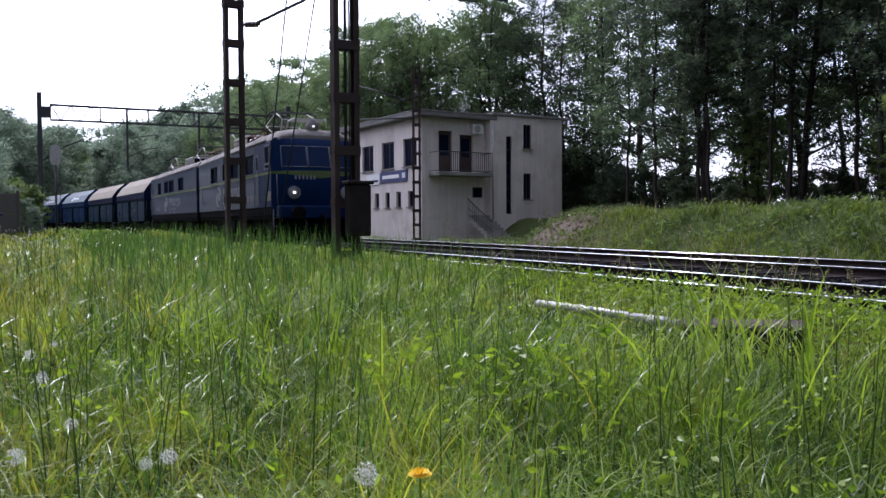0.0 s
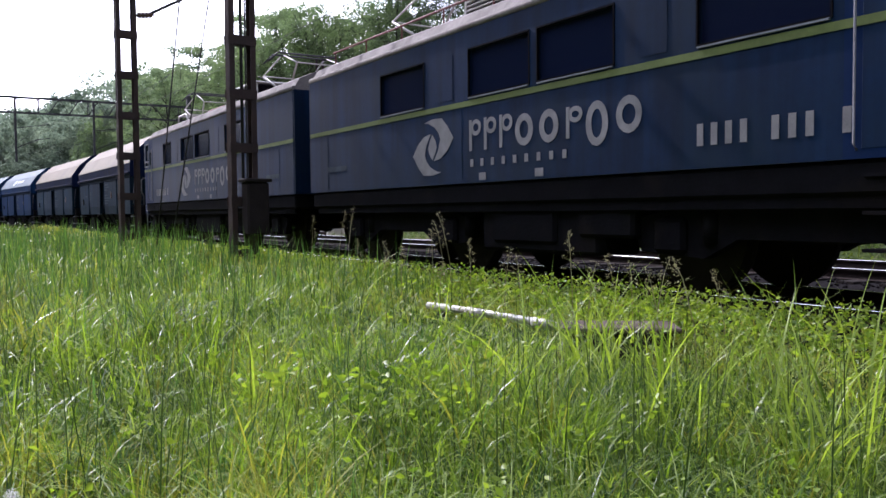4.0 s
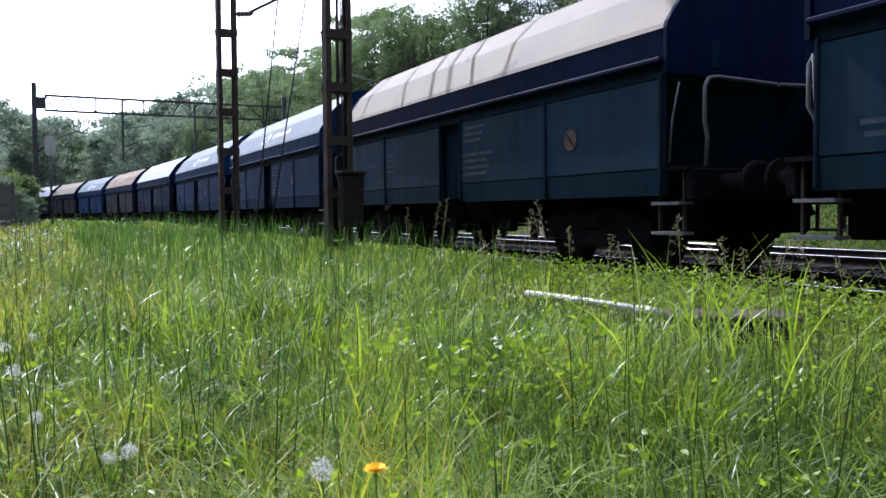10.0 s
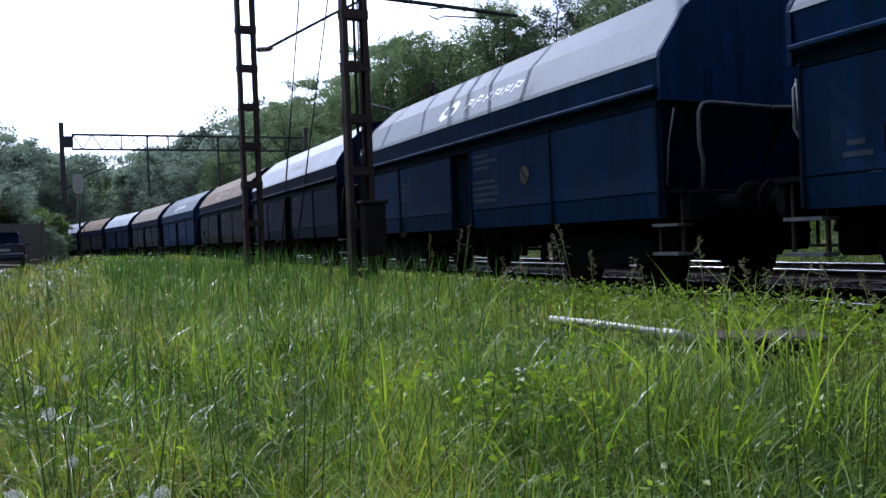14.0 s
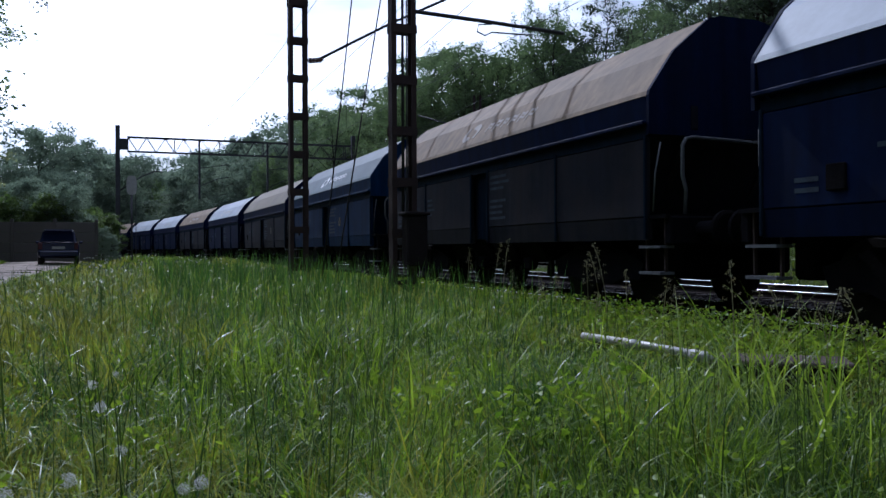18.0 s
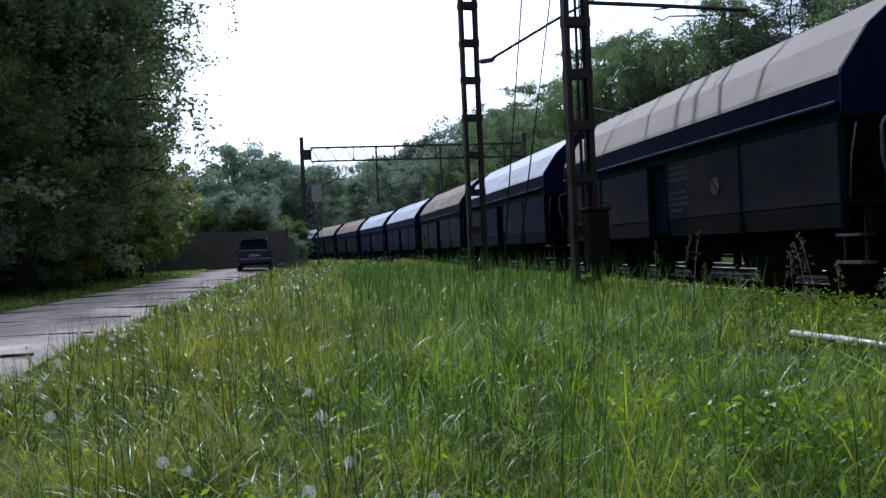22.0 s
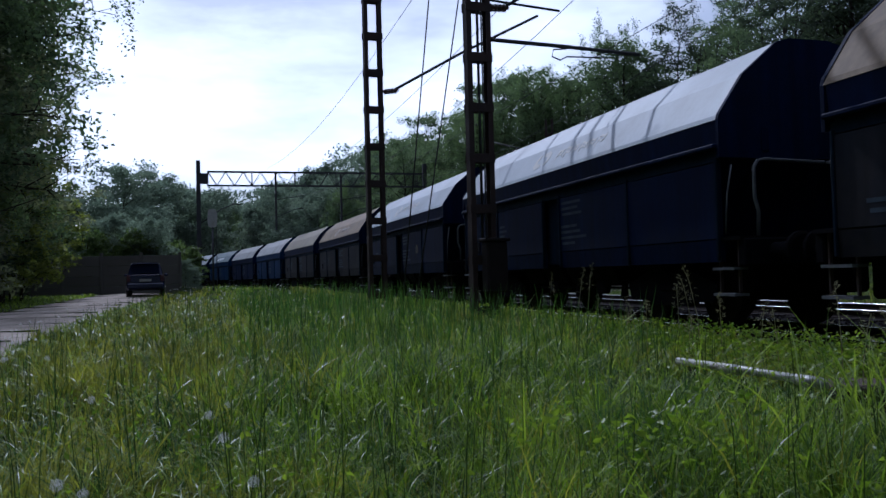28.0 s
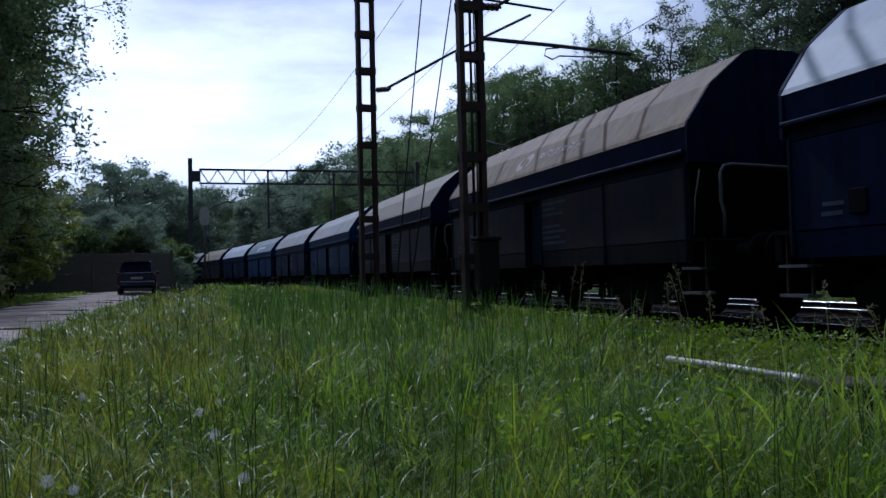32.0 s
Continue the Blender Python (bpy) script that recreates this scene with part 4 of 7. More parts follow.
    part("downpipe", T([(W1 + 0.12, -step - 0.07, top - 0.2), (W1 + 0.12, -step - 0.07, 1.0)], 0.05, 8), M_GALV, h)
    part("sign_board", B(-0.04, 3.1, 3.6, 0.05, 3.2, 0.62), M_SIGNBLUE, h, "dark blue station name board with pale lettering bars")
    part("sign_lettering", B(-0.075, 3.4, 3.6, 0.012, 2.0, 0.2), M_SIGNWHITE, h)
    part("sign_emblem", B(-0.075, 1.85, 3.62, 0.012, 0.34, 0.28), M_SIGNWHITE, h)
    part("notice_board", B(-0.04, 5.7, 3.55, 0.05, 1.8, 0.62), M_SIGNWHITE, h, "white board with a faded line")
    part("notice_line", B(-0.075, 5.6, 3.45, 0.012, 1.2, 0.12), M_DULLPAINT, h)
    st = thing_part("outside_steps", h)
    for k in range(8):
        part("step", B(2.6, -3.6 + 0.3 * k, 0.15 + 0.16 * k, 1.2, 0.32, 0.3 + 0.0 * k), M_CONC, st)
    for z in (0.5, 0.95):
        part("handrail", T([(1.95, -3.7, z + 0.1), (1.95, -1.4, z + 1.35)], 0.025, 6), M_DARKSTEEL, st)
    for k in range(12):
        part("baluster", T([(1.95, -3.65 + 0.2 * k, 0.2 + 0.11 * k), (1.95, -3.65 + 0.2 * k, 1.08 + 0.108 * k)], 0.014, 5), M_DARKSTEEL, st)
    hatch = thing_part("small_window", h)
    part("frame", ring("x", -0.03, 0.0, 3.2, 2.44, 3.72, 2.9, 0.05), M_WOODDOOR, hatch)
    part("pane", B(3.46, -0.01, 2.67, 0.52, 0.016, 0.46), M_GLASS, hatch)


def thing_part(name, parent):
    """A part made of pieces: an empty under its thing."""
    e = new(name)
    e.parent = parent
    return e


NEAR_MAST, FAR_MAST, FAR_SIDE_MAST = (5.01, 14.6), (4.28, 21.0), (14.5, 32.8)
GANTRY_X0, GANTRY_Y, GANTRY_LO, GANTRY_TOP = -0.35, 60.0, 7.9, 9.66
SIGNAL, SIGNAL_Z = (0.45, 50.0), 4.85
HOUSE, HOUSE_TOP, HOUSE_W1, HOUSE_W2 = (17.6, 39.2, 5.0), 6.55, 4.6, 4.9
build_ground()
build_lane()
build_bed()
build_masts()
build_wires()
build_gantry()
build_fence()
build_pipe()
build_car()
build_house()


# ---- the train ----
WAGON_PITCH = 12.904
WAGONS = [("cream", 3), ("cream", 3), ("blue", 0), ("blue", 0), ("white", 1), ("tan", 2), ("blue", 0), ("cream", 2), ("white", 1), ("tan", 2), ("white", 1),
          ("white", 1), ("tan", 2), ("cream", 2), ("grey", 0), ("grey", 1), ("blue", 0), ("white", 1), ("cream", 2), ("grey", 0), ("blue", 1), ("grey", 0)]
DISCS = {0: 1.88, 1: 3.63, 2: 2.92, 3: 2.27, 6: 1.95, 7: 2.25, 11: 2.4}
PAINTS = [(WAGON_BLUE, "blue"), (WAGON_NAVY, "navy blue"), (WAGON_BROWN, "grimy dark"), (WAGON_TEAL, "faded teal")]
ROOF_WORDS = {"tan": "dusty tan", "cream": "dusty cream", "blue": "pale blue", "white": "greyish white", "grey": "grimy grey"}
_mesh_store = {}


def stored(name, key, make, material, parent, label="", m=None):
    """A part whose mesh is made once for all alike things."""
    k = (key, material.name)
    if k not in _mesh_store:
        ob = part(name, make(), material, parent, label)
        _mesh_store[k] = ob.data
    else:
        ob = shared(name, _mesh_store[k], parent)
        if label:
            tagged(ob, label)
    if m is not None:
        ob.matrix_basis = m
    return ob


def wheelset(parent, y, r, key):
    def make():
        half = [(0.98, 0.05), (0.96, 0.13), (0.84, 0.14), (0.83, r * 0.3), (0.82, r * 0.78), (0.815, r - 0.004), (0.70, r), (0.69, r + 0.028), (0.675, r + 0.026), (0.67, r * 0.8), (0.7, r * 0.35), (0.66, 0.09)]
        bm = lathe(bmesh.new(), [(-x, q) for x, q in half] + half[::-1], 28)
        return bm
    return stored("wheelset", key + "wheel", make, M_WHEEL, parent, "", pose(0, y, r))


def buffers(parent, y, way, key):
    for s in (-1, 1):
        stored("buffer", key + "buffer", lambda: lathe_y([(0, 0.11), (way * 0.42, 0.11), (way * 0.45, 0.12), (way * 0.47, 0.23), (way * 0.52, 0.23), (way * 0.54, 0.19)], 18), M_BLACK, parent, "", pose(s * 0.875, y, 1.06))
    stored("coupling", key + "coupling", lambda: T([(0, 0, 1.0), (0, way * 0.35, 0.95), (0, way * 0.45, 0.7)], 0.05, 8), M_BLACK, parent, "", pose(0, y, 0))


def lathe_y(prof, n):
    bm = lathe(bmesh.new(), prof, n)
    bmesh.ops.transform(bm, matrix=Matrix.Rotation(radians(90), 4, "Z"), verts=bm.verts)
    return bm


def lathe_z(prof, n):
    bm = lathe(bmesh.new(), prof, n)
    bmesh.ops.transform(bm, matrix=Matrix.Rotation(radians(-90), 4, "Y"), verts=bm.verts)
    return bm


def lid_shape(wid, hgt):
    """A leaning letter-like block shape."""
    bm = bmesh.new()
    for a, b, c, d in ((-wid / 2, 0, 0.05, hgt), (0, hgt / 2 - 0.02, wid, 0.05), (wid / 2, 0.05, 0.05, hgt * 0.6), (0, 0, wid, 0.045)):
        box(bm, -0.003, a, b, 0.006, c, d, rot=Matrix.Rotation(radians(-14), 3, "X"))
    return bm


def build_wagon(i):
    """A roofed hopper wagon; +x faces the lane, +y is the way it goes."""
    roof, paint = WAGONS[i]
    side_mat, word = PAINTS[paint]
    w = thing("hopper_wagon", Matrix(), f"{word} roofed hopper wagon with a {ROOF_WORDS[roof]} curved lid", "freight wagon", "train wagons")
    hl, hw = 5.44, 1.46
    key = "wagon"
    rim_mat = WAGON_NAVY if paint in (2, 3) else side_mat

    def body():
        bm = bmesh.new()
        prism(bm, [(-hl + 0.02, 2.79), (-hl + 0.02, 2.45), (-hl + 0.9, 1.0), (hl - 0.9, 1.0), (hl - 0.02, 2.45), (hl - 0.02, 2.79)], "x", -hw + 0.16, hw - 0.16)
        return bm
    stored("hopper", key + "hopper", body, side_mat, w)

    def band():
        bm = bmesh.new()
        prism(bm, [(-hw + 0.03, 2.5), (-hw, 2.8), (hw, 2.8), (hw - 0.03, 2.5)], "y", -hl, hl)
        return bm
    stored("upper_band", key + "band", band, rim_mat, w)

    def lid():
        bm = bmesh.new()
        half = [(hw + 0.01, 2.802), (hw - 0.02, 2.87), (hw - 0.40, 3.41), (hw - 0.96, 3.88), (hw - 1.15, 3.93)]
        prism(bm, half + [(-x, z) for x, z in half[::-1]], "y", -hl - 0.03, hl + 0.03)
        return bm
    stored("lid", key + "lid", lid, ROOFS[roof], w, f"{ROOF_WORDS[roof]} faceted roof lid")
    for way in (-1, 1):
        def bulkhead():
            bm = bmesh.new()
            half = [(hw + 0.005, 2.3), (hw + 0.005, 2.81), (hw - 0.015, 2.88), (hw - 0.395, 3.42), (hw - 0.955, 3.885), (hw - 1.15, 3.935)]
            return prism(bm, half + [(-x, z) for x, z in half[::-1]], "y", -0.03, 0.03)
        stored("bulkhead", key + "bulkhead", bulkhead, rim_mat, w, "", pose(0, way * (hl + 0.055), 0))
        stored("end_sheet", key + f"sheet{way}", lambda: prism(bmesh.new(), [(way * (hl + 0.02), 2.46), (way * (hl - 0.85), 1.25), (way * (hl - 0.91), 1.25), (way * (hl - 0.05), 2.46)], "x", -hw + 0.1, hw - 0.1), side_mat, w)
        for x_ in (-0.75, 0.75):
            stored("end_rib", key + f"endrib{way}", lambda: prism(bmesh.new(), [(way * (hl + 0.10), 2.7), (way * (hl + 0.10), 2.4), (way * (hl - 0.8), 1.25), (way * (hl - 0.9), 1.25), (way * (hl), 2.45), (way * (hl + 0.04), 2.7)], "x", -0.05, 0.05), side_mat, w, "", pose(x_, 0, 0))
    for s in (-1, 1):
        stored("eave_rail", key + f"eave{s}", lambda: box(bmesh.new(), s * (hw + 0.015), 0, 2.455, 0.1, 2 * hl + 0.06, 0.06, bevel=0.015), rim_mat, w)
        stored("door_header", key + f"header{s}", lambda: box(bmesh.new(), s * (hw - 0.07), 0, 2.33, 0.06, 2 * hl, 0.13), M_SKIRT, w)
        # side doors: two on each side of a recessed bay
        for k, (a, b) in enumerate(((-hl + 0.02, -3.02), (-3.0, -0.40), (0.40, 3.0), (3.02, hl - 0.02))):
            stored("side_door", key + f"door{s}{k}", lambda: box(bmesh.new(), s * (hw - 0.06), (a + b) / 2, 1.74, 0.07, b - a, 1.02, bevel=0.012), side_mat, w)
            stored("side_skirt", key + f"skirt{s}{k}", lambda: prism(bmesh.new(), [(s * (hw - 0.03), 1.222), (s * (hw - 0.06), 0.93), (s * (hw - 0.12), 0.93), (s * (hw - 0.11), 1.222)], "y", a, b), side_mat, w)
        for y in (-hl + 0.04, -3.01, -0.4, 0.4, 3.01, hl - 0.04):
            stored("rib", key + "rib", lambda: box(bmesh.new(), 0, 0, 1.62, 0.05, 0.05, 1.36, bevel=0.012), M_SKIRT, w, "", pose(s * (hw - 0.025), y, 0))
        stored("bay", key + f"bay{s}", lambda: box(bmesh.new(), s * (hw - 0.18), 0, 1.72, 0.05, 0.78, 1.42), M_SKIRT, w)
    # markings towards the lane, as plain bars
    x = hw - 0.018
    if i in DISCS:
        dy = DISCS[i]
        stored("disc_mark", key + f"disc{dy}", lambda: cyl(bmesh.new(), (x, dy, 1.70), (1, 0, 0), 0.14, 0.012, 24), mat_once("faded_red_disc_paint", (0.06, 0.032, 0.025)) if i < 2 else mat_once("faded_tan_disc_paint", (0.055, 0.045, 0.03)), w, "round faded tan warning disc")
        stored("disc_bar", key + f"discbar{dy}", lambda: box(bmesh.new(), x + 0.007, dy, 1.70, 0.004, 0.022, 0.26, rot=Matrix.Rotation(radians(45), 3, "X")), M_SKIRT, w)
    rng = random.Random(40 + i)
    for y0, z0, n, wid in ((0.55, 2.14, 3, 0.95), (0.5, 1.7, 4, 1.0), (-2.85, 1.9, 4, 0.42), (-3.9, 1.75, 1, 0.4), (-4.9, 1.5, 2, 0.34)):
        for k in range(n):
            ww = wid * rng.uniform(0.5, 1.0)
            stored("marking", key + f"mark{round(ww * 8)}", lambda: box(bmesh.new(), 0, 0, 0, 0.002, round(ww * 8) / 8 + 0.06, 0.048), M_DULLPAINT, w, "", pose(x - 0.005, y0 + ww / 2, z0 - 0.105 * k))
    stored("plate", key + "plate", lambda: box(bmesh.new(), x + 0.01, -4.4, 1.5, 0.03, 0.24, 0.26, bevel=0.01), M_BLACK, w)
    # lettering remains on the lid of some wagons
    if roof in ("white", "blue") or (roof == "tan" and i > 4):
        ink = M_LIDFADED if roof == "tan" else mat_once("worn_lid_lettering", (0.47, 0.47, 0.45)) if roof == "white" else M_LIDPAINT
        tilt = Matrix.Translation((hw - 0.205, 0, 3.142)) @ Matrix.Rotation(radians(-35.1), 4, "Y")
        for k, sgn in ((0, 1), (1, -1)):
            stored("lid_emblem", key + f"swirl{k}", lambda: prism(bmesh.new(), [(-0.75 + sgn * (0.17 + a), sgn * (0.03 + b)) for a, b in ((-0.2, 0.15), (0.0, 0.19), (0.17, 0.1), (0.2, -0.05), (0.1, -0.18), (-0.02, -0.18), (0.06, -0.05), (0.02, 0.03), (-0.2, 0.07))], "x", -0.006, 0.0), ink, w, "pale swirl emblem", tilt)
        for k, (wid, hgt) in enumerate(((0.2, 0.2), (0.2, 0.24), (0.16, 0.2), (0.24, 0.2), (0.2, 0.2), (0.22, 0.24))):
            stored("lid_letter", key + f"lidletter{k}", lambda: lid_shape(wid, hgt), ink, w, "", tilt @ Matrix.Translation((0, 0.12 + 0.34 * k, 0)))
    # frame, bogies, wheels
    [stored("sill", key + "sill", lambda: box(bmesh.new(), 0, 0, 1.0, 0.22, 11.6, 0.26), M_BLACK, w, "", pose(q, 0, 0)) for q in (-0.62, 0.62)]
    for way in (-1, 1):
        stored("headstock", key + "head", lambda: box(bmesh.new(), 0, 0, 1.05, 2.7, 0.14, 0.36, bevel=0.02), M_BLACK, w, "", pose(0, way * 5.76, 0))
        buffers(w, way * 5.8, way, key + str(way))
        stored("brake_cylinder_box", key + "brakebox", lambda: box(bmesh.new(), 0, 0, 0.72, 1.9, 0.36, 0.5, bevel=0.05), M_BLACK, w, "", pose(0, way * 5.3, 0))
        stored("platform", key + "platform", lambda: box(bmesh.new(), 0, 0, 1.23, 2.8, 0.8, 0.05), M_BLACK, w, "", pose(0, way * 5.4, 0))
        bog = new("bogie")
        bog.parent = w
        bog.matrix_basis = pose(0, way * 3.65, 0)
        for s in (-1, 1):
            stored("side_frame", key + f"bframe{s}", lambda: prism(bmesh.new(), [(-1.25, 0.62), (-1.15, 0.38), (-0.7, 0.38), (-0.45, 0.3), (0.45, 0.3), (0.7, 0.38), (1.15, 0.38), (1.25, 0.62), (0.6, 0.82), (-0.6, 0.82)], "x", s * 1.0, s * 1.12), M_BLACK, bog)
        stored("bolster", key + "bolster", lambda: box(bmesh.new(), 0, 0, 0.66, 2.3, 0.45, 0.3, bevel=0.03), M_BLACK, bog)
        for y in (-0.9, 0.9):
            wheelset(bog, y, 0.46, key)
        # end railings, ladder and steps
        for sx in (-1, 1):
            stored("handrail", key + f"hand{sx}{way}", lambda: tube(bmesh.new(), [(sx * 1.04, way * 5.70, 1.22), (sx * 1.04, way * 5.72, 1.58), (sx * 1.12, way * 5.76, 1.75), (sx * 1.12, way * 5.76, 2.14), (sx * 1.06, way * 5.76, 2.23), (sx * 0.95, way * 5.76, 2.25), (sx * 0.02, way * 5.76, 2.22)], 0.025, 6), M_HANDRAIL, w, "worn grey tubular handrail")
            for zz in (0.5, 0.84):
                stored("step", key + "step", lambda: box(bmesh.new(), 0, 0, 0, 0.22, 0.46, 0.035), M_HANDRAIL, w, "", pose(sx * 1.3, way * 5.45, zz))
            for yy in (5.25, 5.65):
                stored("step_hanger", key + "hang", lambda: box(bmesh.new(), 0, 0, 0.85, 0.04, 0.03, 0.75), M_RUST, w, "", pose(sx * 1.3, way * yy, 0))
            stored("grab_bar", key + f"grab{sx}{way}", lambda: tube(bmesh.new(), [(sx * 1.31, way * 5.56, 2.2), (sx * 1.35, way * 5.5, 1.8), (sx * 1.35, way * 5.45, 1.3)], 0.012, 6), M_HANDRAIL, w)
    # discharge gear under the middle
    for y in (-1.6, -0.55, 0.55, 1.6):
        stored("chute", key + "chute", lambda: prism(bmesh.new(), [(-1.25, 0.98), (-1.05, 0.62), (-0.75, 0.62), (-0.3, 0.98), (0.3, 0.98), (0.75, 0.62), (1.05, 0.62), (1.25, 0.98)], "y", -0.42, 0.42), M_BLACK, w, "", pose(0, y, 0))
    stored("air_tank", key + "tank", lambda: tube(bmesh.new(), [(0.3, -0.6, 0.72), (0.3, 0.6, 0.72)], 0.16, 14), M_BLACK, w)
    for y in (-2.15, -1.15, 0.2, 1.05, 2.0):
        stored("brake_lever", key + "lever", lambda: prism(bmesh.new(), [(-0.03, 0.7), (-0.1, 0.42), (-0.02, 0.34), (0.08, 0.4), (0.05, 0.7)], "x", 0.94, 1.0), M_BLACK, w, "", pose(0, y, 0))
    for y in (-0.5, 1.5):
        stored("discharge_lock", key + "lock", lambda: box(bmesh.new(), 1.12, 0, 0.56, 0.14, 0.3, 0.22, bevel=0.03), M_BLACK, w, "", pose(0, y, 0))
    stored("brake_rod", key + "rod", lambda: tube(bmesh.new(), [(0.9, -2.3, 0.55), (0.9, 2.3, 0.55)], 0.025, 6), M_BLACK, w)
    return w


def annulus(bm, x, yc, zc, ry, rz, t, n=16):
    """A flat oval ring, standing in the plane of a side wall."""
    def oval(dx, k):
        return [bm.verts.new((x + dx, yc + (ry - k) * math.cos(2 * math.pi * i / n), zc + (rz - k) * math.sin(2 * math.pi * i / n))) for i in range(n)]
    a, b, c, d = oval(0.002, 0), oval(0.002, t), oval(-0.002, 0), oval(-0.002, t)
    for i in range(n):
        j = (i + 1) % n
        for p, q in ((a, b), (c, d), (a, c), (b, d)):
            bm.faces.new((p[i], p[j], q[j], q[i]))
    bmesh.ops.recalc_face_normals(bm, faces=bm.faces)


def build_loco(cab, label):
    """One half of the two-part electric locomotive; +y is the cab end, +x faces the lane."""
    lo = thing("locomotive_section", Matrix(), label, "locomotive", "locomotive halves")
    hw, back, front = 1.46, -7.4, 5.75 if cab else 6.1
    mid, long_ = (back + front) / 2, front - back
    z0, z1, z2 = 1.28, 2.36, 3.38

    def side(name, s):
        """Body side with window openings right through it."""
        holes = [(-4.2, 2.46, -2.9, 3.08), (-1.5, 2.46, -0.2, 3.08), (0.05, 2.46, 1.3, 3.08), (2.5, 2.46, 3.45, 3.08)] if not cab else [(-4.47, 2.46, -3.12, 3.08), (-1.91, 2.46, -0.6, 3.08), (-0.42, 2.46, 0.87, 3.08), (2.02, 2.46, 3.38, 3.08)]
        bm = pierced(bmesh.new(), "y", s * (hw - 0.08), s * hw, back, z0, 3.5 if cab else 4.9, z2, holes)
        body = part(name, bm, M_LOCO, lo)
        for h in holes:
            wn_ = new("side_window")
            wn_.parent = lo
            part("pane", B(s * (hw - 0.06), (h[0] + h[2]) / 2, (h[1] + h[3]) / 2, 0.02, h[2] - h[0], h[3] - h[1]), M_GLASS, wn_)
            part("frame", ring("y", s * (hw - 0.02), s * (hw + 0.012), h[0], h[1], h[2], h[3], 0.022), M_BLACK, wn_)
            part("sill", B(s * (hw + 0.012), (h[0] + h[2]) / 2, h[1] - 0.032, 0.025, h[2] - h[0], 0.018), M_CHROME, wn_)
        return body
    cy, dy_, cut = (5.24, 3.92, 3.5) if cab else (5.72, 5.17, 4.9)
    for s in (-1, 1):
        side("side_panel", s)
        part("stripe", B(s * (hw + 0.004), mid, z1, 0.012, long_, 0.075), M_YELLOW, lo, "lime yellow stripe")
        # cab side with its window
        part("cab_side", pierced(bmesh.new(), "y", s * (hw - 0.08), s * hw, cut, z0, front, z2, [(cy - 0.31, 2.5, cy + 0.31, 3.24)]), M_LOCOFRONT, lo)
        cw = new("cab_window")
        cw.parent = lo
        part("pane", B(s * (hw - 0.05), cy, 2.87, 0.02, 0.62, 0.74), M_PITGLASS, cw)
        part("frame", ring("y", s * (hw - 0.02), s * (hw + 0.02), cy - 0.29, 2.52, cy + 0.29, 3.22, 0.035), M_CHROME, cw, "pale metal window frame")
        part("lower_bar", B(s * (hw + 0.0), cy, 2.66, 0.04, 0.58, 0.05), M_CHROME, cw)
        d = new("side_door")
        d.parent = lo
        part("leaf", B(s * (hw - 0.012), dy_, 2.2, 0.03, 0.42 if not cab else 0.54, 1.7, bevel=0.01), M_LOCO, d)
        part("door_window", B(s * (hw + 0.006), dy_, 2.75, 0.01, 0.3, 0.4), M_GLASS, d)
        for yy in (dy_ - 0.3, dy_ + 0.3 if cab else dy_ + 0.23):
            part("handrail", T([(s * (hw + 0.01), yy, 1.35), (s * (hw + 0.05), yy, 1.4), (s * (hw + 0.05), yy, 3.0), (s * (hw + 0.01), yy, 3.05)], 0.012, 6), M_HANDRAIL, d)
        for zz in (0.55, 0.85, 1.15):
            part("step", B(s * 1.36, dy_, zz, 0.2, 0.5, 0.03), M_BLACK, lo)
        # plain panels between the windows
        for yy in (-2.5, 1.45) if cab else (-2.2, 1.9):
            part("louvre_panel", B(s * (hw + 0.001), yy, 2.77, 0.008, 0.36, 0.62), M_LOCO, lo)
        # panel seams on the side
        for yy in (-6.6, -2.1):
            part("seam", B(s * (hw + 0.002), yy, 1.85, 0.005, 0.012, 1.0), M_LOCO, lo)
        # gutter along the roof edge
        part("gutter", T([(s * (hw - 0.03), back, z2 + 0.03), (s * (hw - 0.03), front - 0.75, z2 + 0.03)], 0.055, 8), M_LOCOROOF, lo, "grimy gutter")
    # roof
    prof = [(-1.45, z2), (-1.3, 3.62), (-1.0, 3.76), (-0.5, 3.84), (0, 3.86), (0.5, 3.84), (1.0, 3.76), (1.3, 3.62), (1.45, z2)]
    part("roof", prism(bmesh.new(), prof, "y", back, front - 0.85), M_LOCOROOF, lo)
    # the roof rounds down to the dark visor over the windscreen
    bm = bmesh.new()
    steps = []
    for k in range(7):
        f = k / 6
        steps.append([bm.verts.new((x_ * (1 - 0.12 * f * f), front - 0.85 + 0.9 * f, z2 + 0.02 * f + (z_ - z2) * math.sqrt(max(0.0, 1 - (0.93 * f) ** 2)))) for x_, z_ in prof])
    for a, b in zip(steps, steps[1:]):
        for k in range(len(prof) - 1):
            bm.faces.new((a[k], a[k + 1], b[k + 1], b[k])).smooth = True
    bm.faces.new(steps[-1])
    bmesh.ops.recalc_face_normals(bm, faces=bm.faces)
    part("roof_front", bm, M_LOCOROOF, lo)
    # unseen black block added inside, so that the side windows look dark
    part("dark_window_backing", B(0, -2.1, 2.3, 2.5, 10.2, 2.0), M_BLACK, lo)
    part("cab_floor", B(0, front - 1.4, 1.75, 2.6, 2.4, 0.9), M_BLACK, lo)
    part("cab_desk", B(0, front - 0.35, 2.3, 2.5, 0.5, 0.3, bevel=0.04), M_BLACK, lo)
    part("cab_wall", B(0, 3.3, 2.7, 2.7, 0.06, 1.3), M_BLACK, lo)
    part("back_panel", B(0, back - 0.03, (z0 + z2) / 2, 2.9, 0.06, z2 - z0), M_LOCO, lo)
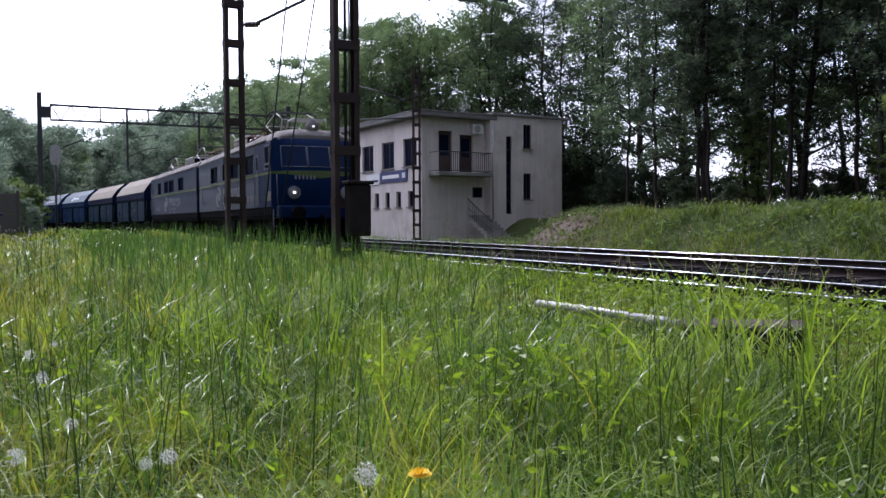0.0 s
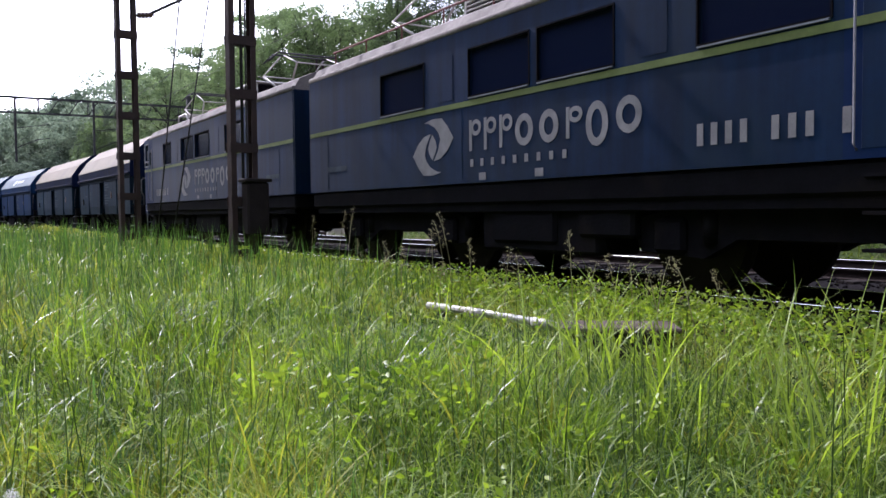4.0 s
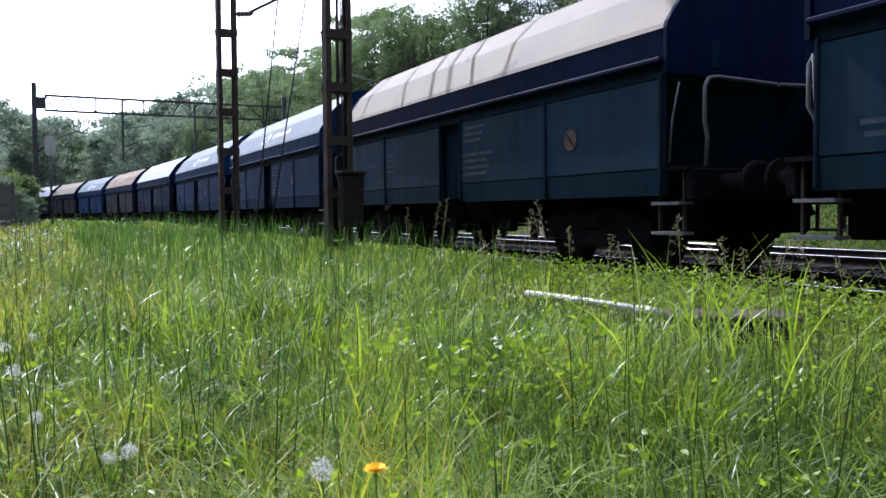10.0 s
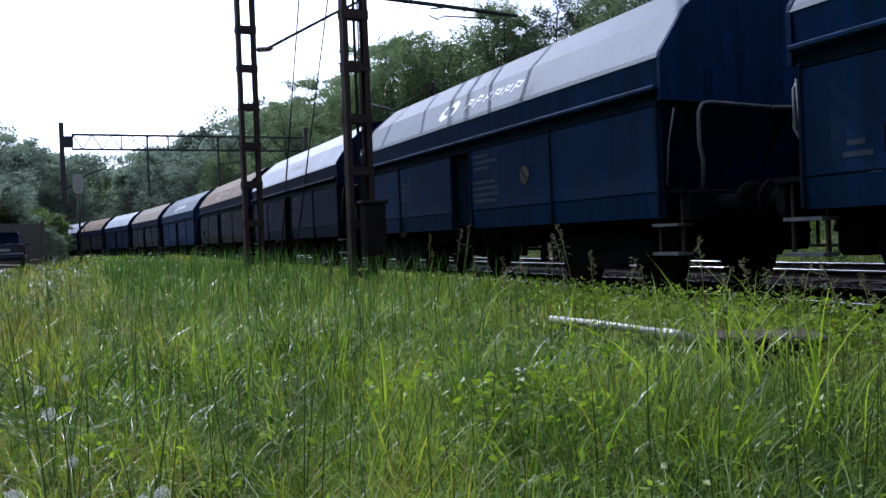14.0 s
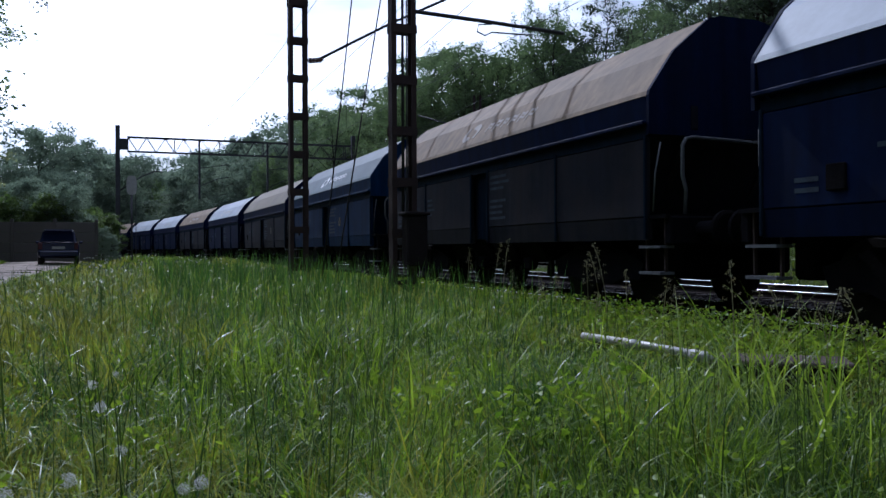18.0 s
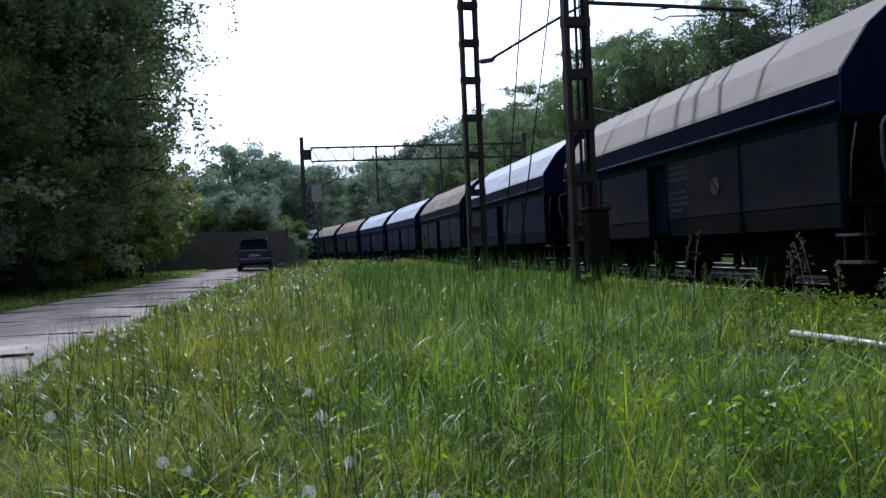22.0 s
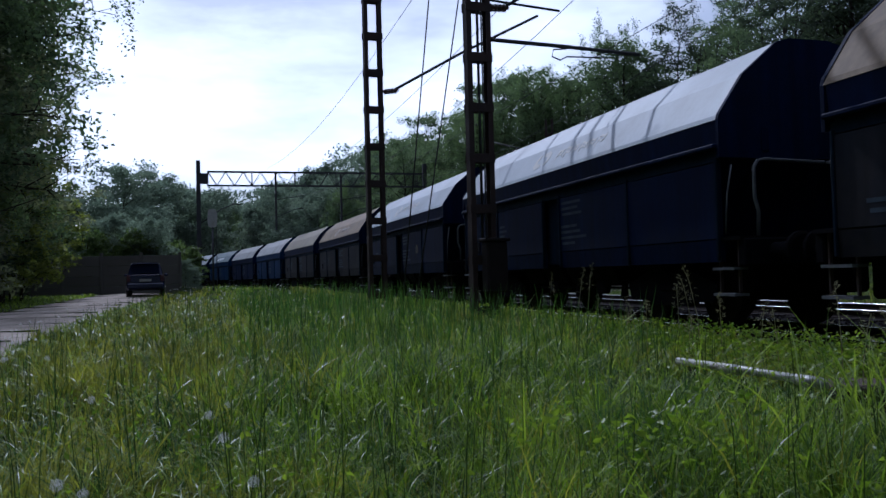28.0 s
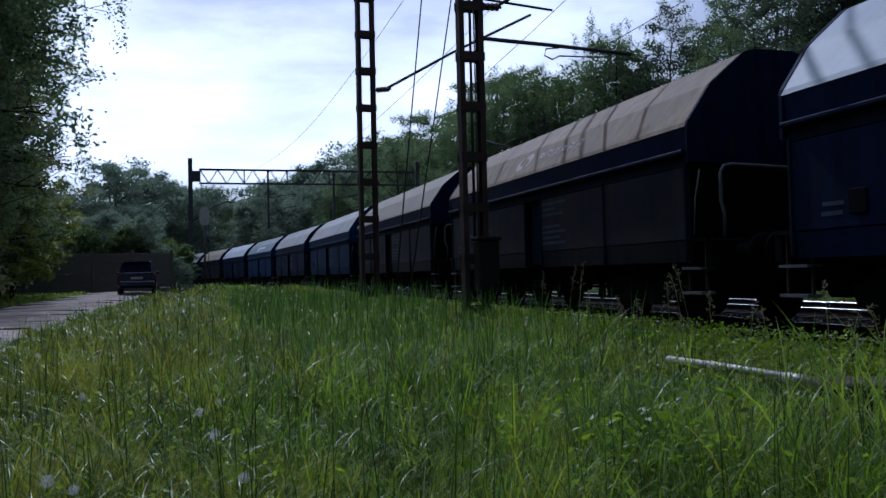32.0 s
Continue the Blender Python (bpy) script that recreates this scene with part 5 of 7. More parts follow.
    part("gangway", B(0, back - 0.2, 2.1, 0.95, 0.3, 1.9, bevel=0.05), M_BLACK, lo)
    part("floor_frame", B(0, mid, 1.13, 2.86, long_ - 0.05, 0.28, bevel=0.03), M_BLACK, lo)
    # cab front: nose below the windows, raked windscreen above, rounded at the corners
    bm = bmesh.new()
    levels = [(0.98, 0.34, 1.38), (1.25, 0.46, 1.43), (2.0, 0.54, 1.46), (2.38, 0.5, 1.46), (3.26, 0.2, 1.4), (3.42, 0.10, 1.38), (3.47, 0.04, 1.34)]
    def plan(bulge, half):
        """The nose seen from above: flat in the middle, with corners swept back to the sides."""
        pts = [(half * 0.84 * math.sin(a), front + bulge * math.cos(a) ** 0.4) for a in np.linspace(-1.4, 1.4, 9)]
        return [(-half, front), *pts, (half, front)]
    rings = []
    for z, bulge, half in levels:
        rings.append([bm.verts.new((x_, y_, z)) for x_, y_ in plan(bulge, half)])
    for a, b in zip(rings, rings[1:]):
        for k in range(10):
            f = bm.faces.new((a[k], a[k + 1], b[k + 1], b[k]))
            f.smooth = True
    bm.faces.new(rings[0])
    bm.faces.new(rings[-1][::-1])
    bmesh.ops.recalc_face_normals(bm, faces=bm.faces)
    part("cab_front", bm, M_LOCOFRONT, lo, "blue rounded cab front")

    def front_point(x, z, out=0.0):
        zs = [l[0] for l in levels]
        bul, half = np.interp(z, zs, [l[1] for l in levels]), np.interp(z, zs, [l[2] for l in levels])
        xs, ys = zip(*plan(bul, half))
        return Vector((x, float(np.interp(x, xs, ys)) + out, z))
    for a, b in ((-1.18, -0.40), (-0.36, 0.36), (0.40, 1.18)):
        ws = new("windscreen")
        ws.parent = lo
        n = 6
        bm = bmesh.new()
        grid = [[bm.verts.new(front_point(a + (b - a) * i / n, 2.54 + 0.66 * j, 0.012)) for i in range(n + 1)] for j in (0, 1)]
        back_ = [[bm.verts.new(front_point(a + (b - a) * i / n, 2.54 + 0.66 * j, -0.01)) for i in range(n + 1)] for j in (0, 1)]
        for g in (grid, back_):
            for i in range(n):
                bm.faces.new((g[0][i], g[0][i + 1], g[1][i + 1], g[1][i]))
        part("pane", bm, M_PITGLASS, ws)
        bm = bmesh.new()
        for z in (2.54, 3.20):
            tube(bm, [front_point(a + (b - a) * i / n, z, 0.012) for i in range(n + 1)], 0.014, 6)
        for xx in (a, b):
            tube(bm, [front_point(xx, 2.54 + 0.66 * j / 3, 0.012) for j in range(4)], 0.014, 6)
        part("frame", bm, M_CHROME, ws, "pale windscreen frame")
    # stripe that dips to a point on the nose
    bm = bmesh.new()
    corners = [p_[0] for p_ in plan(0.5, 1.459)]
    xs = sorted(corners + [(p_ + q_) / 2 for p_, q_ in zip(corners, corners[1:])])
    n = len(xs) - 1
    top = [bm.verts.new(front_point(x_, 2.40 + 0.02 * (1 - abs(x_) / 1.46), 0.014)) for x_ in xs]
    low = [bm.verts.new(front_point(x_, 2.322 - 0.15 * (1 - abs(x_) / 1.46) ** 1.3, 0.014)) for x_ in xs]
    for i in range(n):
        bm.faces.new((low[i], low[i + 1], top[i + 1], top[i]))
    part("nose_stripe", bm, M_NOSESTRIPE, lo, "olive stripe dipping to a point, darkened for the shaded front")
    for s in (-1, 1):
        p = front_point(s * 0.86, 1.72) - Vector((0, 0.07, 0))
        hd = new("headlight")
        hd.parent = lo
        part("housing", cyl(bmesh.new(), p + Vector((0, -0.02, 0)), (0, 1, 0), 0.235, 0.3, 24), M_LOCOFRONT, hd)
        part("ring", cyl(bmesh.new(), p + Vector((0, 0.12, 0)), (0, 1, 0), 0.205, 0.06, 24), M_LOCOFRONT, hd)
        part("rim", lathe_y([(0.14, 0.21), (0.165, 0.205), (0.17, 0.175), (0.15, 0.17)], 26), M_CHROME, hd).matrix_basis = Matrix.Translation(p)
        part("lens", lathe_y([(0.12, 0.172), (0.15, 0.16), (0.158, 0.1), (0.16, 0.02)], 24), M_LAMPGLASS, hd).matrix_basis = Matrix.Translation(p)
        part("bulb", cyl(bmesh.new(), p + Vector((0, 0.165, 0)), (0, 1, 0), 0.045, 0.02, 14), M_LAMP if cab else M_LAMPGLASS, hd)
        part("nose_handrail", T([front_point(s * 1.3, 1.35, 0.05), front_point(s * 1.33, 2.3, 0.05)], 0.014, 6), M_CHROME, lo)
        ld = new("front_ladder")
        ld.parent = lo
        for xx in (1.12, 1.4):
            part("stile", T([(s * xx, front + 0.02, 1.2), (s * xx, front + 0.05, 0.35)], 0.018, 6), M_CHROME, ld)
        for zz in (0.38, 0.65, 0.92):
            part("rung", B(s * 1.26, front + 0.04, zz, 0.28, 0.08, 0.02), M_CHROME, ld)
    up = new("roof_headlight")
    up.parent = lo
    part("housing", lathe_y([(-0.3, 0.1), (-0.2, 0.17), (0.12, 0.2), (0.2, 0.2)], 22), M_LOCOROOF, up).matrix_basis = pose(0, front - 0.42, 3.9)
    part("lens", lathe_y([(0.201, 0.18), (0.215, 0.15), (0.225, 0.05), (0.226, 0.01)], 20), M_LAMPGLASS, up).matrix_basis = pose(0, front - 0.42, 3.9)
    part("bulb", cyl(bmesh.new(), (0, front - 0.19, 3.9), (0, 1, 0), 0.03, 0.02, 14), M_LAMP if cab else M_LAMPGLASS, up)
    part("buffer_beam", B(0, front + 0.36, 1.1, 2.7, 0.44, 0.42, bevel=0.05), M_LOCOFRONT, lo)
    buffers(lo, front + 0.58, 1, "loco")
    part("plough", prism(bmesh.new(), [(-1.3, 0.8), (-1.22, 0.14), (1.22, 0.14), (1.3, 0.8)], "y", front + 0.05, front + 0.14), M_BLACK, lo)
    part("coupling_hook", T([(0, front + 0.4, 1.05), (0, front + 0.65, 1.0), (0.02, front + 0.6, 0.75)], 0.05, 8), M_BLACK, lo)
    for s in (-0.55, 0.5):
        part("brake_hose", T([(s, front + 0.4, 0.95), (s, front + 0.62, 0.75), (s + 0.05, front + 0.58, 0.45), (s + 0.1, front + 0.42, 0.5)], 0.028, 7), M_TYRE, lo)
    # roof gear: grille ridges, resistor housing, pantograph
    rh = new("resistor_housing")
    rh.parent = lo
    part("core", B(0, -2.05, 3.96, 1.3, 2.0, 0.36), M_BLACK, rh)
    part("cover", B(0, -2.05, 4.19, 1.5, 2.14, 0.06, bevel=0.02), M_GALV, rh, "pale sheet cover")
    for s in (-1, 1):
        for k in range(5):
            part("slat", B(s * 0.7, -2.05, 3.86 + 0.065 * k, 0.06, 2.06, 0.022), M_GALV, rh)
        for e in (-3.08, -1.02):
            part("corner_post", B(s * 0.7, e, 4.0, 0.07, 0.05, 0.34), M_GALV, rh)
    for k in range(4):
        part("bus_insulator", lathe_z([(0.0, 0.05), (0.05, 0.085), (0.08, 0.05), (0.12, 0.085), (0.16, 0.05), (0.2, 0.085), (0.24, 0.03)], 10), M_INSUL, lo).matrix_basis = pose(0.55 - 0.35 * (k % 2), -0.7 + 0.32 * k, 3.8)
    part("bus_bar", T([(0.55, -0.7, 4.06), (0.4, 0.2, 4.1), (0.4, 1.6, 4.08)], 0.016, 6), M_REDROOF, lo)
    part("roof_hatch", B(0, 0.75, 3.9, 1.2, 1.5, 0.14, bevel=0.03), M_REDROOF, lo)
    fr = new("roof_frame")
    fr.parent = lo
    for s in (-1, 1):
        part("side_bar", T([(s * 0.5, 4.05, 3.95), (s * 0.5, 4.35, 4.18), (s * 0.5, 5.25, 4.18), (s * 0.5, 5.3, 3.9)], 0.03, 7), M_GALV, fr, "pale tubular bar")
    for e in (4.4, 4.65, 4.9, 5.15):
        part("cross_bar", B(0, e, 4.18, 0.98, 0.07, 0.04), M_GALV, fr)
    part("roof_rail", T([(1.05, back + 0.2, 3.95), (1.05, 4.3, 3.95)], 0.018, 6), M_REDROOF, lo)
    for yy in np.arange(back + 0.3, 4.3, 1.3):
        part("roof_rail_post", T([(1.05, yy, 3.7), (1.05, yy, 3.95)], 0.014, 5), M_REDROOF, lo)
    for yy in (2.9, -4.5):
        pg = new("pantograph")
        pg.parent = lo
        kz = (4.28, 4.6)
        for s in (-1, 1):
            for e in (-1, 1):
                part("lower_arm", T([(s * 0.5, yy + e * 0.45, 3.92), (s * 0.62, yy + e * 1.1, kz[0])], 0.024, 6), M_GALV, pg)
                part("upper_arm", T([(s * 0.62, yy + e * 1.1, kz[0]), (s * 0.55, yy + e * 0.12, kz[1])], 0.018, 6), M_GALV, pg)
        for e in (-1, 1):
            part("cross_tube", T([(-0.62, yy + e * 1.1, kz[0]), (0.62, yy + e * 1.1, kz[0])], 0.014, 6), M_GALV, pg)
        bm = bmesh.new()
        for e in (-0.16, 0.16):
            tube(bm, [(-0.95, yy + e, kz[1] - 0.18), (-0.72, yy + e, kz[1] + 0.05), (0.72, yy + e, kz[1] + 0.05), (0.95, yy + e, kz[1] - 0.18)], 0.022, 6)
        part("collector_head", bm, M_DARKSTEEL, pg)
        for s in (-1, 1):
            for e in (-0.75, 0.75):
                part("insulator", T([(s * 0.5, yy + e, 3.72), (s * 0.5, yy + e, 3.94)], 0.06, 8), M_REDROOF, pg)
    # emblem and lettering as plain shapes
    near = 1 if cab else -1
    x = near * (hw + 0.003)

    def along(v):
        return v if cab else -v - 2.0
    bm = bmesh.new()
    for sgn in (1, -1):
        prism(bm, [(along(-2.88 + sgn * a), 1.83 + sgn * b) for a, b in ((-0.23, 0.37), (0.0, 0.41), (0.26, 0.40), (0.42, 0.27), (0.57, 0.10), (0.42, -0.06), (0.24, -0.17), (0.04, -0.2), (0.16, -0.05), (0.22, 0.10), (0.17, 0.2), (0.06, 0.29), (-0.1, 0.35))], "x", x - 0.002, x + 0.002)
    prism(bm, [(along(-2.88 + a), 1.83 + b) for a, b in ((0.0, 0.19), (0.09, 0.09), (0.12, 0.0), (0.07, -0.1), (0.0, -0.19), (-0.09, -0.09), (-0.12, 0.0), (-0.07, 0.1))], "x", x - 0.002, x + 0.002)
    part("emblem", bm, M_WPAINT, lo, "white swirl emblem")
    yy = -1.88
    for wid, hgt, zc in ((0.17, 0.42, 1.92), (0.17, 0.42, 1.92), (0.17, 0.42, 1.92), (0.27, 0.36, 1.9), (0.27, 0.36, 1.9), (0.17, 0.36, 1.9), (0.27, 0.46, 1.85), (0.29, 0.36, 1.9)):
        # plain shapes: bars with a block, and round rings
        bm = bmesh.new()
        if wid < 0.2:
            box(bm, x, along(yy), zc, 0.004, 0.06, hgt)
            annulus(bm, x, along(yy + 0.13), zc + hgt * 0.24, 0.12, hgt * 0.26, 0.055)
        else:
            annulus(bm, x, along(yy + wid / 2), zc, wid / 2 + 0.045, hgt / 2 + 0.02, 0.09)
        part("letter_shape", bm, M_WPAINT, lo)
        yy += wid + 0.2 * (0.9 if wid < 0.2 else 1.05)
    for k in range(9):
        part("small_letter_shape", B(x, along(-1.85 + 0.24 * k), 1.55, 0.004, 0.07, 0.1), M_WPAINT, lo)
    for k in (0, 1, 2, 3, 5, 6, 7, 9):
        part("number_shape", B(x, along(2.05 + 0.165 * k if cab else -6.4 + 0.157 * k), 1.6, 0.004, 0.075, 0.21), M_WPAINT, lo)
    for k in range(6):
        part("nose_number_shape", B(0, 0, 0, 0.06, 0.008, 0.12), M_WPAINT, lo).matrix_basis = Matrix.Translation(front_point(0.8 - 0.12 * k, 2.2, 0.01))
    if cab:
        part("side_plate", B(x, 5.45, 1.62, 0.01, 0.46, 0.3), mat_once("pale_side_plate", (0.12, 0.115, 0.1)), lo, "pale data plate")
        for zz in (1.52, 1.6):
            part("side_lettering", B(x, 4.75, zz, 0.004, 0.5, 0.045), M_DULLPAINT, lo)
    part("rear_number", B(x, -6.2, 1.68, 0.004, 0.8, 0.09), M_DULLPAINT, lo)
    for yy in (-1.6, -0.4):
        part("jack_mark", B(x, yy, 1.36, 0.004, 0.16, 0.1), M_WPAINT, lo)
    # bogies and boxes below the frame
    for yc in (-4.3, 3.0):
        bog = new("bogie")
        bog.parent = lo
        bog.matrix_basis = pose(0, yc, 0)
        for s in (-1, 1):
            part("side_frame", prism(bmesh.new(), [(-2.1, 0.78), (-1.95, 0.45), (-1.1, 0.4), (-0.7, 0.6), (0.7, 0.6), (1.1, 0.4), (1.95, 0.45), (2.1, 0.78), (1.3, 0.95), (-1.3, 0.95)], "x", s * 1.08, s * 1.22), M_BLACK, bog)
            for y in (-1.52, 1.52):
                part("axle_box", B(s * 1.2, y, 0.62, 0.18, 0.42, 0.36, bevel=0.04), M_BLACK, bog)
                part("spring", T([(s * 1.2, y + 0.5, 0.55), (s * 1.2, y + 0.5, 0.95)], 0.09, 10), M_BLACK, bog)
        part("transom", B(0, 0, 0.75, 2.1, 0.8, 0.35, bevel=0.04), M_BLACK, bog)
        for y in (-1.52, 1.52):
            wheelset(bog, y, 0.62, "loco")
    for s in (-1, 1):
        part("sandbox", B(s * 1.05, front - 0.65, 0.72, 0.55, 0.7, 0.7, bevel=0.05), M_BLACK, lo)
        part("battery_box", B(s * 0.95, -0.7, 0.72, 0.7, 2.3, 0.7, bevel=0.04), M_BLACK, lo)
        part("side_valance", B(s * 1.36, mid, 0.98, 0.05, long_ - 0.3, 0.2, bevel=0.01), M_BLACK, lo)
    for yy, ln, dep in ((-0.9, 1.3, 0.55), (0.6, 0.9, 0.45)):
        part("equipment_box", B(1.05, yy, 0.98 - dep / 2 + 0.05, 0.6, ln, dep, bevel=0.04), M_BLACK, lo)
    part("air_tank", T([(1.1, -0.35, 0.55), (1.1, 0.55, 0.55)], 0.17, 14), M_BLACK, lo)
    return lo


_once = {}


def mat_once(name, base):
    if name not in _once:
        _once[name] = mat(name, base, 0.6, vary=0.12, scale=4, fine=40, bump=0.02)
    return _once[name]


FRONT = build_loco(True, "dark blue electric locomotive half with a lit cab front")
REAR = build_loco(False, "dark blue electric locomotive half coupled behind the other")
TRAIN = [build_wagon(i) for i in range(len(WAGONS))]


# ---- trees and bushes ----
def leaves(name, centres, spread, per, size, material, parent, seed, droop=0.0, flat=0.35):
    """A crown of single leaves gathered round the twig ends."""
    r = np.random.default_rng(seed)
    c = np.repeat(np.asarray(centres, float), per, 0)
    n = len(c)
    off = r.normal(0, 1, (n, 3)) * spread * np.array([1, 1, 0.55])
    if droop:
        off[:, 2] -= droop * r.random(n) ** 1.2
        off[:, :2] *= 0.7
    c = c + off
    a = r.normal(0, 1, (n, 3))
    a[:, 2] *= 0.6
    a /= np.linalg.norm(a, axis=1)[:, None]
    b = np.cross(a, r.normal(0, 1, (n, 3)))
    b /= np.linalg.norm(b, axis=1)[:, None] + 1e-9
    s = size * r.uniform(0.6, 1.35, (n, 1))
    up = np.cross(a, b) * s * 0.25
    v = np.stack([c - a * s, c + b * s * 0.55 + up, c + a * s, c - b * s * 0.55 + up], 1).reshape(-1, 3)
    i = np.arange(n)[:, None] * 4
    f = np.concatenate([i, i + 1, i + 2, i, i + 2, i + 3], 1).ravel()
    return raw(name, v, f, np.full(2 * n, 3), material, parent)


def build_tree(seed, height, radius, low, material, bark, label, per=70, size=0.13, limbs=22, droop=0.0, trunk=0.2, top=0.36, name="tree", category="tree", twigs=9, spread=0.07):
    """A tapered trunk, limbs that fork, and a crown of single leaves."""
    r = random.Random(seed)
    t = thing(name, Matrix(), label, category, "trees")
    bm = bmesh.new()
    sway = [Vector((0, 0, -0.3))]
    p = Vector((0, 0, 0))
    n = 9
    for k in range(n + 1):
        sway.append(Vector((p.x, p.y, height * 0.95 * k / n)))
        p += Vector((r.uniform(-1, 1), r.uniform(-1, 1), 0)) * height * 0.012
    tube(bm, sway, trunk, 9, 0.02)
    ends = []

    def trunk_at(z):
        k = min(max(z / (height * 0.95) * n, 0), n - 0.001)
        return sway[1 + int(k)].lerp(sway[2 + int(k)], k - int(k)) if int(k) < n else sway[-1]
    for k in range(limbs):
        f = low + (0.97 - low) * (k + r.random()) / limbs
        z = height * f
        o = trunk_at(z * 0.97)
        g = (f - low) / (1 - low)
        reach = radius * max(0.3, 1 - ((g - top) / 0.72) ** 2) ** 0.5 * r.uniform(0.6, 1.18)
        a = k * 2.4 + r.uniform(-0.5, 0.5)
        rise = r.uniform(0.15, 0.6) * reach * (0.6 + g)
        e = o + Vector((math.cos(a) * reach, math.sin(a) * reach, rise))
        m = o.lerp(e, 0.5) + Vector((0, 0, r.uniform(0.0, 0.25) * reach))
        rad = max(0.015, trunk * 0.38 * (1 - f * 0.7))
        tube(bm, [o, o.lerp(m, 0.6), m, e], rad, 5, 0.008, cap=False)
        for q in range(twigs):
            w = 0.35 + 0.65 * (q + r.random()) / twigs
            base = o.lerp(m, w * 2) if w < 0.5 else m.lerp(e, w * 2 - 1)
            d = Vector((r.gauss(0, 1), r.gauss(0, 1), r.gauss(0.1, 0.7))).normalized() * reach * r.uniform(0.12, 0.4)
            tube(bm, [base, base + d], rad * 0.3 + 0.004, 4, 0.004, cap=False)
            ends.append(base + d)
    for q in range(4):
        ends.append(trunk_at(height * 0.93) + Vector((r.gauss(0, 0.3), r.gauss(0, 0.3), r.uniform(0, 0.06) * height)))
    part("trunk", bm, bark, t)
    leaves("crown", ends, radius * spread, per, size, material, t, seed, droop)
    return t


SLIM_BIRCHES = [(27.3, 50.3, 0.68, 1.6), (24.6, 57.5, 0.62, 1.5), (-9.3, 26.5, 0.95, 0.95), (-9.0, 36.5, 1.0, 0.95)]


def plant(src, x, y, scale=1.0, turn=None, seed=0, tall=1.0):
    r = random.Random(int(x * 97 + y * 31) + seed)
    turn = r.uniform(0, 360) if turn is None else turn
    m = pose(x, y, gz(x, y) - 0.05, 0, 0, turn) @ Matrix.Diagonal((scale, scale, scale * tall, 1))
    return copy_thing(src, m)


def build_woods():
    oak = build_tree(11, 14, 4.0, 0.12, M_LEAF, M_BARK, "leafy broadleaved tree with a dark trunk", per=58, size=0.10, limbs=30, trunk=0.24)
    dark = build_tree(20, 14, 3.6, 0.06, M_LEAFLANE, M_BARK, "dense shady broadleaved tree beside the lane", per=60, size=0.09, limbs=34, trunk=0.24)
    ash = build_tree(12, 16, 3.7, 0.14, M_LEAF, M_BARK, "tall leafy tree with a dark trunk and open crown", per=46, size=0.09, limbs=30, trunk=0.22)
    young = build_tree(13, 9, 2.9, 0.08, M_LEAF2, M_BARK, "young leafy tree with bright green leaves", per=62, size=0.09, limbs=26, trunk=0.13)
    birch = build_tree(14, 15, 4.0, 0.12, M_LEAFBIRCH, M_BARK, "tall birch with long drooping twigs", per=88, size=0.07, limbs=32, droop=1.5, twigs=9, spread=0.05, trunk=0.17)
    alder = build_tree(15, 17, 3.0, 0.12, M_LEAFDARK, M_BARK, "tall slim tree with a dark trunk and shade put into its leaf colour", per=38, size=0.07, limbs=36, trunk=0.17)
    slender = build_tree(21, 17, 1.9, 0.26, M_LEAFDARK, M_BARK, "slender tree with a thin winding trunk, its leaves darkened for shade", per=34, size=0.075, limbs=28, trunk=0.10)
    leaning = build_tree(22, 16, 4.9, 0.52, M_LEAFBIRCH, M_BARK, "tall birch whose long drooping boughs hang over the lane", per=80, size=0.075, limbs=24, droop=1.8, twigs=9, spread=0.05, trunk=0.17, top=0.3)
    sunny = build_tree(23, 8, 2.8, 0.08, M_LEAFSUN, M_BARK, "young yellow-green tree at the edge of the lane, sunlight put into its leaf colour", per=46, size=0.11, limbs=26, trunk=0.11)
    # two trees for far off, with the haze in their leaf colour
    pale = build_tree(18, 13, 5.0, 0.06, M_LEAFHAZE, M_BARK, "leafy tree standing far off, haze put into its grey-green leaf colour", per=56, size=0.17, limbs=32, trunk=0.22, spread=0.1)
    tall_hazy = build_tree(19, 15, 4.4, 0.06, M_LEAFHAZE, M_BARK, "tall rounded tree standing far off, haze put into its grey-green leaves", per=52, size=0.17, limbs=32, trunk=0.2, spread=0.1)
    shrub = build_tree(16, 3.2, 1.7, 0.05, M_LEAF2, M_BARK, "dense green bush of small leaves", per=46, size=0.08, limbs=18, trunk=0.05, name="bush", category="bush", twigs=9)
    under = build_tree(17, 3.6, 2.2, 0.03, M_LEAFDARK, M_BARK, "thicket of undergrowth in the wood, its leaves darkened for shade", per=50, size=0.10, limbs=20, trunk=0.05, name="bush", category="bush", twigs=9, spread=0.1)
    kinds = {"u": under, "o": oak, "a": ash, "y": young, "b": birch, "l": alder, "s": shrub, "f": pale, "w": tall_hazy, "d": dark, "p": slender, "n": sunny}
    first = dict(oak=(-8.6, 28.5, 1.1), ash=(-8.2, 37.5, 1.05), young=(-9.4, 43.5, 0.95), birch=(-10.2, 33.0, 1.0), alder=(26.5, 23.0, 1.0), shrub=(-8.2, 27.2, 1.0), under=(38.0, -12.0, 1.0), pale=(-9.0, 105.0, 1.05), tall_hazy=(-5.0, 118.0, 1.0), dark=(-8.8, 30.0, 1.0), slender=(24.2, 26.0, 1.0), leaning=(-8.0, 31.0, 1.0), sunny=(-7.7, 39.0, 0.8))
    for src, (x, y, s) in zip((oak, ash, young, birch, alder, shrub, under, pale, tall_hazy, dark, slender, leaning, sunny), first.values()):
        src.matrix_basis = pose(x, y, gz(x, y) - 0.05, 0, 0, 40 + x * 10) @ Matrix.Diagonal((s, s, s, 1))
